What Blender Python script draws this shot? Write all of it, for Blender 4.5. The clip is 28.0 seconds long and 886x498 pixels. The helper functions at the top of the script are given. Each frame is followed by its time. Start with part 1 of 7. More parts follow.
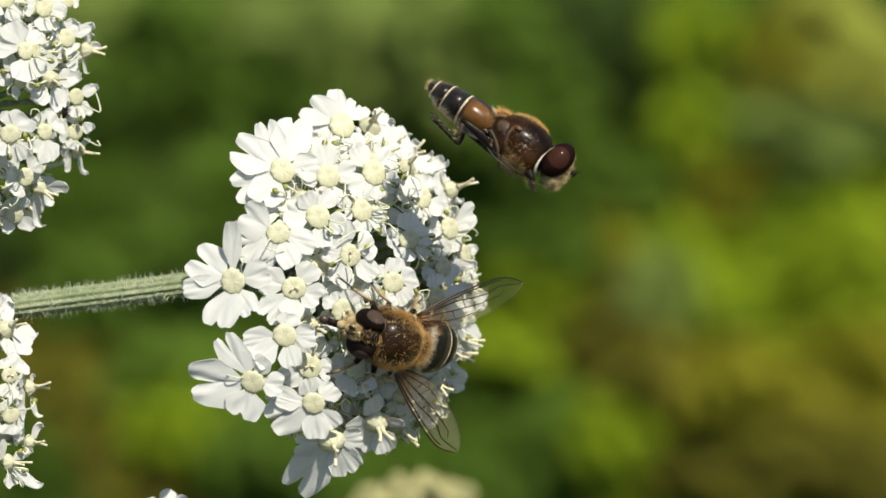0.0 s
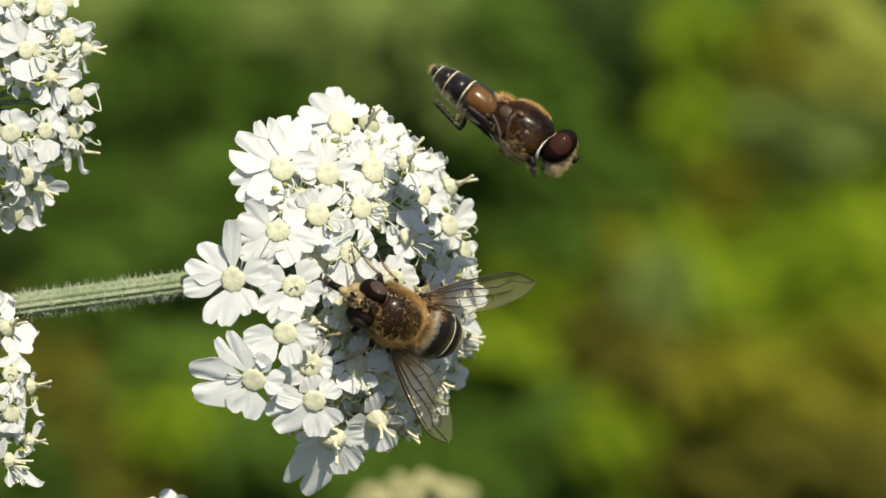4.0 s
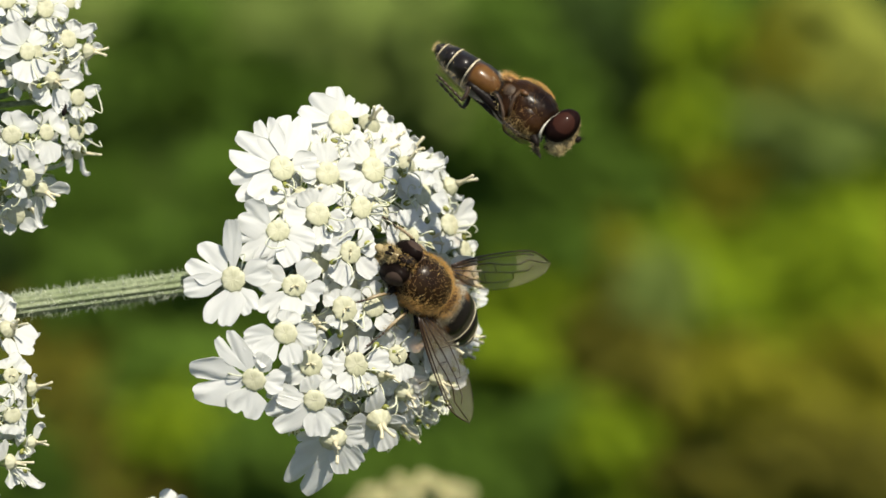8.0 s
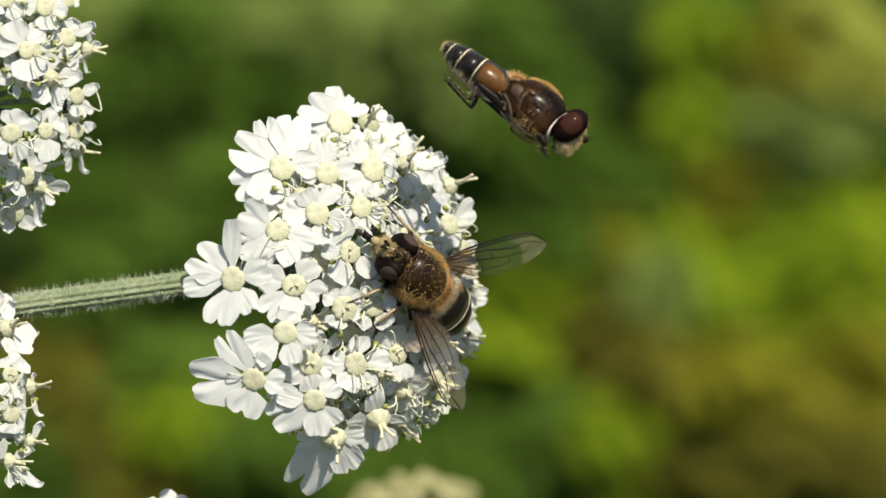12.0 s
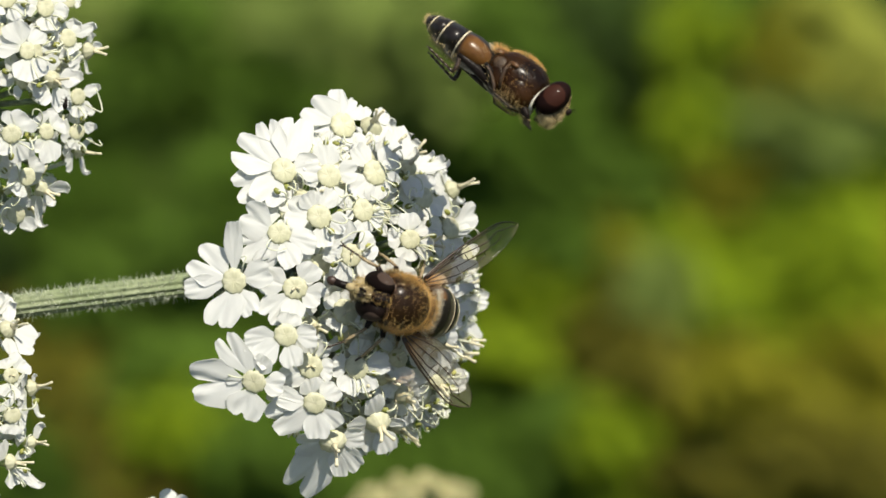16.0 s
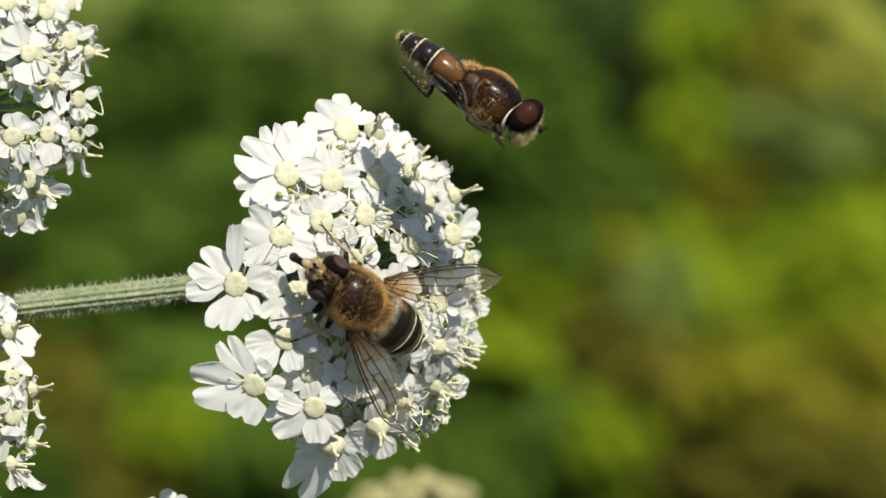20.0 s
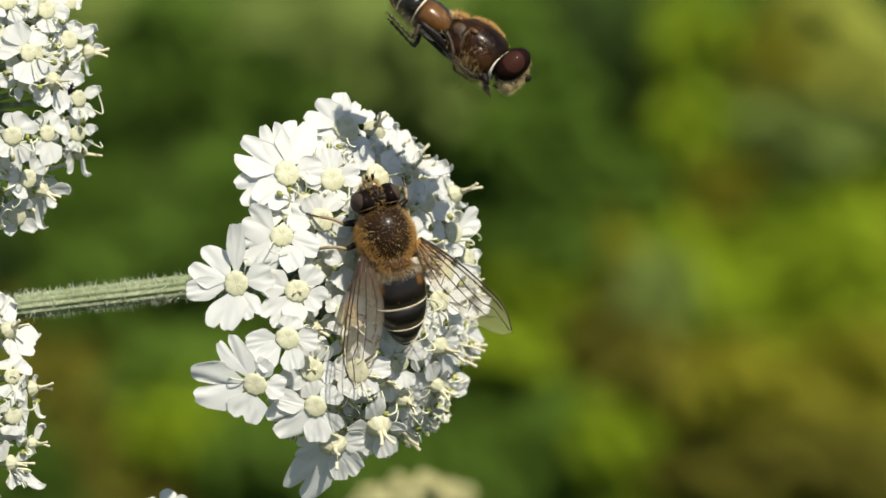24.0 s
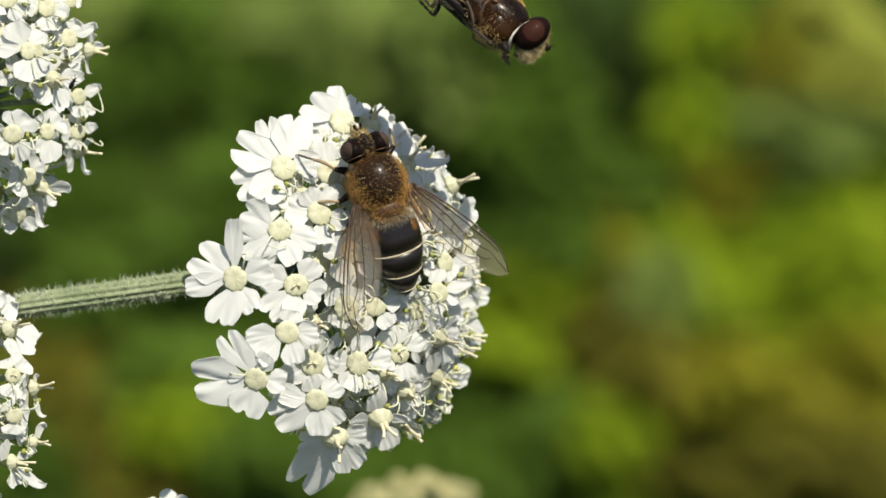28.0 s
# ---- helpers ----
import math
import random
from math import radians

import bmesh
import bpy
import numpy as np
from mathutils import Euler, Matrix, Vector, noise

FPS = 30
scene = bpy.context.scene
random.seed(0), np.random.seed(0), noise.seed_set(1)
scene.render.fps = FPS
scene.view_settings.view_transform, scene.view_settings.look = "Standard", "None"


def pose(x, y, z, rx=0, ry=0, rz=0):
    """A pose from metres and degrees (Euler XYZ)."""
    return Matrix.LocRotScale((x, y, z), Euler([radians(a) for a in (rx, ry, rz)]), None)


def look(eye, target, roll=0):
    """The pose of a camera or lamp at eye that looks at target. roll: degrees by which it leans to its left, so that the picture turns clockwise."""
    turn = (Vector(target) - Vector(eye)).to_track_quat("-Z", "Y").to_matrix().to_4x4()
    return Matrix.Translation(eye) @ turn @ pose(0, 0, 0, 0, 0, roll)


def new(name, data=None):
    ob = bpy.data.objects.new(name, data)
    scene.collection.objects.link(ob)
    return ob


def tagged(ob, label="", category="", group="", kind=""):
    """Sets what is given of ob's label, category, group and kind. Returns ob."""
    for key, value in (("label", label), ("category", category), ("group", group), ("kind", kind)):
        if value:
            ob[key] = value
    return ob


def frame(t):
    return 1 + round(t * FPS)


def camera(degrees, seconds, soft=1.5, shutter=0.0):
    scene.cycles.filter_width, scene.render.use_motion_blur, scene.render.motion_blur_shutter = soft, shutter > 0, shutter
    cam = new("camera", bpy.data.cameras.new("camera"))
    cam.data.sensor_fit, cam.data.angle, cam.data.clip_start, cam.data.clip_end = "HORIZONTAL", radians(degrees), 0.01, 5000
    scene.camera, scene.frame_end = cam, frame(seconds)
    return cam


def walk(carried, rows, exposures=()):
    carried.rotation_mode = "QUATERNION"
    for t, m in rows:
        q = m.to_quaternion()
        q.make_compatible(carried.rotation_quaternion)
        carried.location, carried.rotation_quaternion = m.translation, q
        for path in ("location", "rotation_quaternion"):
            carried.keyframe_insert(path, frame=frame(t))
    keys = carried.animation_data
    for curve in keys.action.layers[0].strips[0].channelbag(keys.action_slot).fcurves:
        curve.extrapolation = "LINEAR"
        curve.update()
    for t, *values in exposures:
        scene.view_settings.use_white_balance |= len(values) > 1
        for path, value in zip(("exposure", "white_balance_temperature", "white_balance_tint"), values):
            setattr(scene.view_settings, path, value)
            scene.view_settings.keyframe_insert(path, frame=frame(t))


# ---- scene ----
# The view: millimetres to the right (u), up (v) and towards the lens (w) from the point of focus
MM = 0.001
PITCH = radians(25)
FOCUS = Vector((0, 0, 0.9))
RIGHT = Vector((1, 0, 0))
UP = Vector((0, math.sin(PITCH), math.cos(PITCH)))
NEAR = Vector((0, -math.cos(PITCH), math.sin(PITCH)))
TURN = Matrix((RIGHT, UP, NEAR)).transposed()
DISTANCE = 350


def spot(u, v, w=0.0):
    return FOCUS + (RIGHT * u + UP * v + NEAR * w) * MM


def fly_pose(u, v, w, heading, rise, roll):
    """Heading in the plane of view (0: to the right), head raised towards the lens, roll about the body's axis."""
    m = TURN.to_4x4() @ pose(0, 0, 0, 0, 0, heading) @ pose(0, 0, 0, 0, -rise, 0) @ pose(0, 0, 0, roll, 0, 0)
    return Matrix.Translation(spot(u, v, w)) @ m


def sway(u, v, du, dv, turn):
    """A small shift and turn in the plane of view about the point (u, v)."""
    m = TURN.to_4x4() @ pose(0, 0, 0, 0, 0, turn) @ TURN.to_4x4().inverted()
    return Matrix.Translation(spot(u + du, v + dv)) @ m


cam = camera(10.24, 28.0, 1.6)
cam.data.dof.use_dof = True
cam.data.dof.focus_distance = DISTANCE * MM
cam.data.dof.aperture_fstop = 43.0
eye_point = spot(0, 0, DISTANCE)
walk(cam, [(0, look(eye_point, FOCUS)), (28, look(eye_point, FOCUS))], [(0, 0.48, 6800, 10), (28, 0.48, 6800, 10)])

# ---- light ----
SUN_WAY = (UP * 0.67 + NEAR * 0.68 + RIGHT * 0.29).normalized()
world = bpy.data.worlds.new("sky")
scene.world = world
world.use_nodes = True
sky = world.node_tree.nodes.new("ShaderNodeTexSky")
sky.sky_type = "NISHITA"
sky.sun_disc = False
sky.sun_elevation = math.asin(SUN_WAY.z)
sky.sun_rotation = math.atan2(SUN_WAY.x, SUN_WAY.y)
sky.altitude = 400
background = world.node_tree.nodes["Background"]
world.node_tree.links.new(sky.outputs[0], background.inputs[0])
background.inputs[1].default_value = 0.075
sun_data = bpy.data.lights.new("sun", "SUN")
sun_data.energy = 4.6
sun_data.angle = radians(0.53)
sun_data.color = (1.0, 0.95, 0.84)
sun = new("sun", sun_data)
sun.matrix_basis = look(SUN_WAY * 5, (0, 0, 0))


# ---- materials ----
def nodes_of(name):
    m = bpy.data.materials.new(name)
    m.use_nodes = True
    t = m.node_tree
    return m, t, t.nodes["Principled BSDF"]


def noise_node(t, scale, detail=3.0, source=None):
    n = t.nodes.new("ShaderNodeTexNoise")
    n.inputs["Scale"].default_value = scale
    n.inputs["Detail"].default_value = detail
    if source is None:
        c = t.nodes.new("ShaderNodeTexCoord")
        source = c.outputs["Object"]
    t.links.new(source, n.inputs["Vector"])
    return n


def blend(t, fac, a, b):
    """A colour mix; a, b: colours or sockets."""
    m = t.nodes.new("ShaderNodeMix")
    m.data_type = "RGBA"
    if isinstance(fac, (int, float)):
        m.inputs[0].default_value = fac
    else:
        t.links.new(fac, m.inputs[0])
    for i, c in ((6, a), (7, b)):
        if isinstance(c, tuple):
            m.inputs[i].default_value = (*c, 1)
        else:
            t.links.new(c, m.inputs[i])
    return m.outputs[2]


def spread(t, socket, low, high):
    r = t.nodes.new("ShaderNodeMapRange")
    r.inputs[1].default_value, r.inputs[2].default_value = low, high
    r.interpolation_type = "SMOOTHSTEP"
    t.links.new(socket, r.inputs[0])
    return r.outputs[0]


def surface(name, a, b, fine, coarse, rough=0.6, bump=0.2, depth=0.05, through_light=0.0, tone=0.25, random_tone=True, spec=0.5, coat=0.0):
    """Two colours mixed at two scales (cycles per metre), a fine relief, and a share of light that passes through."""
    m, t, p = nodes_of(name)
    big = spread(t, noise_node(t, coarse, 2).outputs[0], 0.3, 0.7)
    small = noise_node(t, fine, 4)
    col = blend(t, big, a, b)
    col = blend(t, spread(t, small.outputs[0], 0.35, 0.75), col, tuple(x * (1 - tone) for x in b))
    if random_tone:
        info = t.nodes.new("ShaderNodeObjectInfo")
        hsv = t.nodes.new("ShaderNodeHueSaturation")
        val = t.nodes.new("ShaderNodeMapRange")
        val.inputs[3].default_value, val.inputs[4].default_value = 1 - tone * 0.5, 1 + tone * 0.5
        t.links.new(info.outputs["Random"], val.inputs[0])
        t.links.new(val.outputs[0], hsv.inputs["Value"])
        t.links.new(col, hsv.inputs["Color"])
        col = hsv.outputs[0]
    t.links.new(col, p.inputs["Base Color"])
    p.inputs["Roughness"].default_value = rough
    p.inputs["Specular IOR Level"].default_value = spec
    p.inputs["Coat Weight"].default_value = coat
    p.inputs["Coat Roughness"].default_value = 0.12
    b_node = t.nodes.new("ShaderNodeBump")
    b_node.inputs["Strength"].default_value = bump
    b_node.inputs["Distance"].default_value = depth * MM
    t.links.new(small.outputs[0], b_node.inputs["Height"])
    t.links.new(b_node.outputs[0], p.inputs["Normal"])
    if through_light > 0:
        tr = t.nodes.new("ShaderNodeBsdfTranslucent")
        t.links.new(col, tr.inputs[0])
        mix = t.nodes.new("ShaderNodeMixShader")
        mix.inputs[0].default_value = through_light
        t.links.new(p.outputs[0], mix.inputs[1])
        t.links.new(tr.outputs[0], mix.inputs[2])
        t.links.new(mix.outputs[0], t.nodes["Material Output"].inputs[0])
    return m


def axis_socket(t, which):
    c = t.nodes.new("ShaderNodeTexCoord")
    s = t.nodes.new("ShaderNodeSeparateXYZ")
    t.links.new(c.outputs["Object"], s.inputs[0])
    return s.outputs[which]


def maths(t, op, a, b=0.0):
    n = t.nodes.new("ShaderNodeMath")
    n.operation = op
    for i, x in enumerate((a, b)):
        if isinstance(x, (int, float)):
            n.inputs[i].default_value = x
        else:
            t.links.new(x, n.inputs[i])
    return n.outputs[0]


def petal_skin(name, a, b):
    """Thin white petal with fine lengthwise veins; light passes through it."""
    m, t, p = nodes_of(name)
    c = t.nodes.new("ShaderNodeTexCoord")
    mp = t.nodes.new("ShaderNodeMapping")
    mp.inputs["Scale"].default_value = (0.16, 1, 1)
    t.links.new(c.outputs["Object"], mp.inputs["Vector"])
    vein = t.nodes.new("ShaderNodeTexNoise")
    vein.inputs["Scale"].default_value = 3800
    vein.inputs["Detail"].default_value = 3
    t.links.new(mp.outputs[0], vein.inputs["Vector"])
    base = spread(t, axis_socket(t, 0), 1.1 * MM, 0.3 * MM)
    col = blend(t, spread(t, vein.outputs[0], 0.35, 0.7), a, b)
    col = blend(t, maths(t, "MULTIPLY", base, 0.5), col, (0.74, 0.78, 0.56))
    t.links.new(col, p.inputs["Base Color"])
    p.inputs["Roughness"].default_value = 0.58
    p.inputs["Specular IOR Level"].default_value = 0.2
    bmp = t.nodes.new("ShaderNodeBump")
    bmp.inputs["Strength"].default_value = 0.2
    bmp.inputs["Distance"].default_value = 0.04 * MM
    t.links.new(vein.outputs[0], bmp.inputs["Height"])
    t.links.new(bmp.outputs[0], p.inputs["Normal"])
    tr = t.nodes.new("ShaderNodeBsdfTranslucent")
    t.links.new(blend(t, 0.5, col, (0.86, 0.86, 0.74)), tr.inputs[0])
    mix = t.nodes.new("ShaderNodeMixShader")
    mix.inputs[0].default_value = 0.50
    t.links.new(p.outputs[0], mix.inputs[1])
    t.links.new(tr.outputs[0], mix.inputs[2])
    t.links.new(mix.outputs[0], t.nodes["Material Output"].inputs[0])
    return m


PETAL = petal_skin("white_petal", (0.81, 0.82, 0.815), (0.765, 0.78, 0.775))
DISC = surface("cream_disc", (0.64, 0.63, 0.46), (0.56, 0.56, 0.37), 2600, 700, 0.55, 0.25, 0.06, 0.2, 0.12, True, 0.45)
OVARY = surface("pale_green_ovary", (0.50, 0.54, 0.26), (0.36, 0.42, 0.14), 2500, 500, 0.55, 0.3, 0.05, 0.1)
STYLE = surface("cream_style", (0.74, 0.71, 0.52), (0.70, 0.64, 0.44), 2500, 500, 0.5, 0.2, 0.03, 0.15, 0.1)
FILAMENT = surface("white_filament", (0.74, 0.76, 0.62), (0.68, 0.70, 0.50), 2500, 500, 0.5, 0.2, 0.03, 0.15, 0.1)
ANTHER = surface("yellow_green_anther", (0.44, 0.43, 0.11), (0.22, 0.24, 0.05), 4000, 800, 0.6, 0.3, 0.05)
STALK = surface("pale_green_stalk", (0.29, 0.33, 0.20), (0.21, 0.26, 0.13), 2600, 350, 0.6, 0.35, 0.06, 0.05, 0.3)
STALK_HAIR = surface("white_stalk_hair", (0.66, 0.70, 0.58), (0.55, 0.60, 0.46), 3000, 600, 0.5, 0.1, 0.02, 0.3, 0.1)


# ---- mesh tools ----
def part(name, bm, material, parent=None, label="", smooth=True):
    me = bpy.data.meshes.new(name)
    if smooth:
        for f in bm.faces:
            f.smooth = True
    bm.to_mesh(me)
    bm.free()
    me.materials.append(material)
    ob = new(name, me)
    if parent is not None:
        ob.parent = parent
    if label:
        tagged(ob, label)
    return ob


def share(name, me, parent, m):
    ob = new(name, me)
    ob.parent = parent
    ob.matrix_basis = m
    return ob


def frame_of(way, hint=Vector((0, 0, 1))):
    z = Vector(way).normalized()
    x = Vector(hint) - z * z.dot(Vector(hint))
    if x.length < 1e-6:
        x = Vector((1, 0, 0)) - z * z.x
    x.normalize()
    return Matrix((x, z.cross(x), z)).transposed()


def blob(bm, centre, radii, turn=(0, 0, 0), seg=20, rings=14):
    m = pose(*[c * MM for c in centre], *turn) @ Matrix.Diagonal((*[r * MM for r in radii], 1))
    return bmesh.ops.create_uvsphere(bm, u_segments=seg, v_segments=rings, radius=1, matrix=m)["verts"]


def tube(bm, points, radii, n=8, unit=MM, ridges=0, ridge_depth=0.0):
    pts = [Vector(p) * unit for p in points]
    rings = []
    hint = Vector((0.3, 0.2, 1))
    for i, p in enumerate(pts):
        way = pts[min(i + 1, len(pts) - 1)] - pts[max(i - 1, 0)]
        f = frame_of(way, hint)
        hint = f.col[0]
        r = radii[i] if isinstance(radii, (list, tuple)) else radii
        ring = []
        for k in range(n):
            a = 2 * math.pi * k / n
            rr = r * unit * (1 + ridge_depth * math.cos(a * ridges))
            ring.append(bm.verts.new(p + f @ Vector((math.cos(a) * rr, math.sin(a) * rr, 0))))
        rings.append(ring)
    for a, b in zip(rings, rings[1:]):
        for k in range(n):
            bm.faces.new((a[k], a[(k + 1) % n], b[(k + 1) % n], b[k]))
    bm.faces.new(list(reversed(rings[0])))
    bm.faces.new(rings[-1])


def curve_points(a, b, bend, n=6):
    a, b, bend = Vector(a), Vector(b), Vector(bend)
    return [a.lerp(b, i / (n - 1)) + bend * (4 * (i / (n - 1)) * (1 - i / (n - 1))) for i in range(n)]


def hairs(bm, roots, rng, length, radius, lean=0.4, unit=MM):
    """Thin three-sided spikes; roots: (place, way) in the unit."""
    for p, way in roots:
        p, way = Vector(p), Vector(way).normalized()
        d = (way + Vector((rng.uniform(-lean, lean), rng.uniform(-lean, lean), rng.uniform(-lean, lean)))).normalized()
        ln = length * rng.uniform(0.6, 1.3)
        f = frame_of(d)
        base = [bm.verts.new((p + f @ Vector((math.cos(a), math.sin(a), 0)) * radius) * unit) for a in (0, 2.1, 4.2)]
        mid = p + d * ln
        tip = bm.verts.new((mid + f @ Vector((rng.uniform(-0.15, 0.15) * ln, 0, 0))) * unit)
        for k in range(3):
            bm.faces.new((base[k], base[(k + 1) % 3], tip))


# ---- florets ----
def petal_mesh(reach, width, notch, curl, rise, droop, seed):
    """A thin petal, narrow at its foot, with a rounded or two-lobed end; curl turns its end up. Angles in degrees, sizes in millimetres."""
    rng = random.Random(seed)
    ns, nt = 13, 18
    skew, ph = rng.uniform(-0.15, 0.15), rng.uniform(0, 6)
    cup, fold = rng.uniform(0.0, 0.22), rng.uniform(-1, 1)
    path = [Vector((0.5, 0, 0))]
    for i in range(30):
        s = i / 30
        bend = max(0.0, (s - 0.60) / 0.40)
        a = radians(rise - droop * s + curl * bend * bend * (3 - 2 * bend))
        path.append(path[-1] + Vector((math.cos(a), 0, math.sin(a))) * ((reach - 0.5) / 30))
    bm = bmesh.new()
    grid = []
    for i in range(ns + 1):
        s = i / ns
        row = []
        for j in range(nt + 1):
            q = 2 * j / nt - 1
            k = min(s / 0.78, 1)
            half = width * 0.5 * (0.14 + 0.86 * (0.55 * k + 0.45 * (3 * k * k - 2 * k ** 3)))
            if curl > 60:
                half *= 1 - 0.65 * max(0.0, (s - 0.45) / 0.55)
            lobe = max(0.0, 1 - abs((abs(q - 0.12 * fold) - 0.54) / (0.62 - 0.26 * min(notch, 0.5))) ** 3) ** 0.45
            end = 1 - 1.15 * notch * (1 - lobe) - (0.20 - 0.12 * notch) * q ** 4 - 0.20 * q ** 10 + skew * q
            end += 0.016 * math.sin(11 * q + 3 * ph) + 0.012 * math.sin(19 * q + ph)
            x = min(s * end, 1) * 30
            n = min(int(x), 29)
            p = path[n].lerp(path[n + 1], x - n)
            y = q * half * (1 + 0.50 * notch * s * s) * (1 + 0.04 * math.sin(6 * s + ph) * q)
            z = p.z + cup * half * (q * q - 0.3) * s - 0.16 * half * math.exp(-(q / 0.14) ** 2) * s * (1.15 - s)
            z += 0.07 * half * math.sin(5 * q + 4 * s + ph) * s + 0.14 * half * fold * q * s * s + 0.05 * half * math.sin(13 * q + ph) * s ** 3
            row.append(bm.verts.new((p.x * MM, y * MM, z * MM)))
        grid.append(row)
    for i in range(ns):
        for j in range(nt):
            bm.faces.new((grid[i][j], grid[i + 1][j], grid[i + 1][j + 1], grid[i][j + 1]))
    bm.normal_update()
    back = [[bm.verts.new(v.co - v.normal * (0.03 * MM)) for v in row] for row in grid]
    for i in range(ns):
        for j in range(nt):
            bm.faces.new((back[i][j], back[i][j + 1], back[i + 1][j + 1], back[i + 1][j]))
    rim = [(i, 0) for i in range(ns)] + [(ns, j) for j in range(nt)] + [(i, nt) for i in range(ns, 0, -1)] + [(0, j) for j in range(nt, 0, -1)]
    for (i, j), (k, n) in zip(rim, rim[1:] + rim[:1]):
        bm.faces.new((grid[k][n], grid[i][j], back[i][j], back[k][n]))
    for f in bm.faces:
        f.smooth = True
    for e in bm.edges:
        e.smooth = e.calc_face_angle(0) < 0.9
    me = bpy.data.meshes.new("petal")
    bm.to_mesh(me)
    bm.free()
    me.materials.append(PETAL)
    return me


def disc_mesh(seed, peak):
    """The nectar cushion with its furrows over the ovary; peak: how far it rises to a cone."""
    rng = random.Random(seed)
    bm = bmesh.new()
    prof = [(0.12, -1.5), (0.36, -1.25), (0.5, -0.75), (0.48, -0.35), (0.72, -0.24), (0.86, -0.13), (0.90, -0.02), (0.85, 0.07), (0.74, 0.12 + 0.25 * peak), (0.56, 0.155 + 0.55 * peak), (0.34, 0.17 + 0.9 * peak), (0.06, 0.15 + 1.1 * peak)]
    n = 48
    rings = []
    furrows = rng.choice((9, 10, 11))
    for i, (r, z) in enumerate(prof):
        ring = []
        for k in range(n):
            a = 2 * math.pi * k / n
            top = i >= 4
            rr = r * (1 + (0.036 * math.cos(furrows * a + seed) * min(1, r * 1.2) + 0.02 * math.sin(17 * a + 2 * seed) * r + 0.05 * math.cos(2 * a + seed) if top else 0))
            ring.append(bm.verts.new((rr * math.cos(a) * MM, rr * math.sin(a) * MM, (z + rng.uniform(-0.02, 0.02)) * MM)))
        rings.append(ring)
    for a, b in zip(rings, rings[1:]):
        for k in range(n):
            bm.faces.new((a[k], a[(k + 1) % n], b[(k + 1) % n], b[k]))
    bm.faces.new(list(reversed(rings[0])))
    bm.faces.new(rings[-1])
    for f in bm.faces:
        f.smooth = True
        if f.calc_center_median().z < -0.28 * MM:
            f.material_index = 1
    me = bpy.data.meshes.new("floret")
    bm.to_mesh(me)
    bm.free()
    me.materials.append(DISC)
    me.materials.append(OVARY)
    return me


def rounded(points, n=4):
    """A smooth line through the points."""
    pts = [Vector(p) for p in points]
    out = []
    for i in range(len(pts) - 1):
        a, b = pts[max(i - 1, 0)], pts[i]
        c, d = pts[i + 1], pts[min(i + 2, len(pts) - 1)]
        for k in range(n):
            q = k / n
            out.append(b + (c - a) * (0.5 * q) + (a * 2 - b * 5 + c * 4 - d) * (0.5 * q * q) + (b * 3 - a - c * 3 + d) * (0.5 * q ** 3))
    return out + [pts[-1]]


def rod_mesh(name, points, radii, material, tip=None, tip_material=None):
    bm = bmesh.new()
    if isinstance(radii, (int, float)):
        points = rounded(points)
    tube(bm, points, radii, 7)
    for f in bm.faces:
        f.smooth = True
    if tip:
        start = len(bm.faces)
        blob(bm, points[-1], tip, (20, 30, 0), 10, 8)
        bm.faces.ensure_lookup_table()
        for f in bm.faces[start:]:
            f.material_index = 1
            f.smooth = True
    me = bpy.data.meshes.new(name)
    bm.to_mesh(me)
    bm.free()
    me.materials.append(material)
    if tip_material:
        me.materials.append(tip_material)
    return me


FLAT_DISCS = [disc_mesh(i, 0.0) for i in range(4)]
CONE_DISCS = [disc_mesh(i, 0.55) for i in range(3)]
LONG_STYLES = [rod_mesh("style", curve_points((0.12, 0, 0.75), (0.42, 0.05, 2.0 + 0.45 * i), (-0.08, 0.03, 0), 6), [0.26, 0.16, 0.13, 0.12, 0.12, 0.13], STYLE, (0.15, 0.15, 0.13), STYLE) for i in range(2)]
SHORT_STYLE = rod_mesh("style", curve_points((0.10, 0, 0.14), (0.34, 0.03, 0.44), (-0.02, 0, 0.03), 4), [0.12, 0.085, 0.07, 0.08], STYLE)
STAMENS = [rod_mesh("stamen", [(0.8, 0, 0.0), (1.2, 0.08 * i, 0.45 + 0.1 * i), (1.6, 0.14 * i, 0.60), (1.9 - 0.2 * i, 0.16, 0.40), (1.95 - 0.3 * i, 0.2, 0.15)], 0.07, FILAMENT, (0.30, 0.22, 0.19), ANTHER) for i in range(3)]
FILAMENTS = [rod_mesh("filament", [(0.8, 0, 0.0), (1.2, 0.05 * i, 0.30 + 0.12 * i), (1.8, 0.14 * i, 0.50 + 0.1 * i), (2.3 - 0.3 * i, 0.30 * i, 0.25), (2.25 - 0.6 * i, 0.45 * i, 0.0)], 0.05, FILAMENT) for i in range(4)]


def view_frame(way, facing):
    """Axes along way, with z as near to facing as can be."""
    x = Vector(way).normalized()
    z = Vector(facing) - x * x.dot(Vector(facing))
    z.normalize()
    return Matrix((x, z.cross(x), z)).transposed()


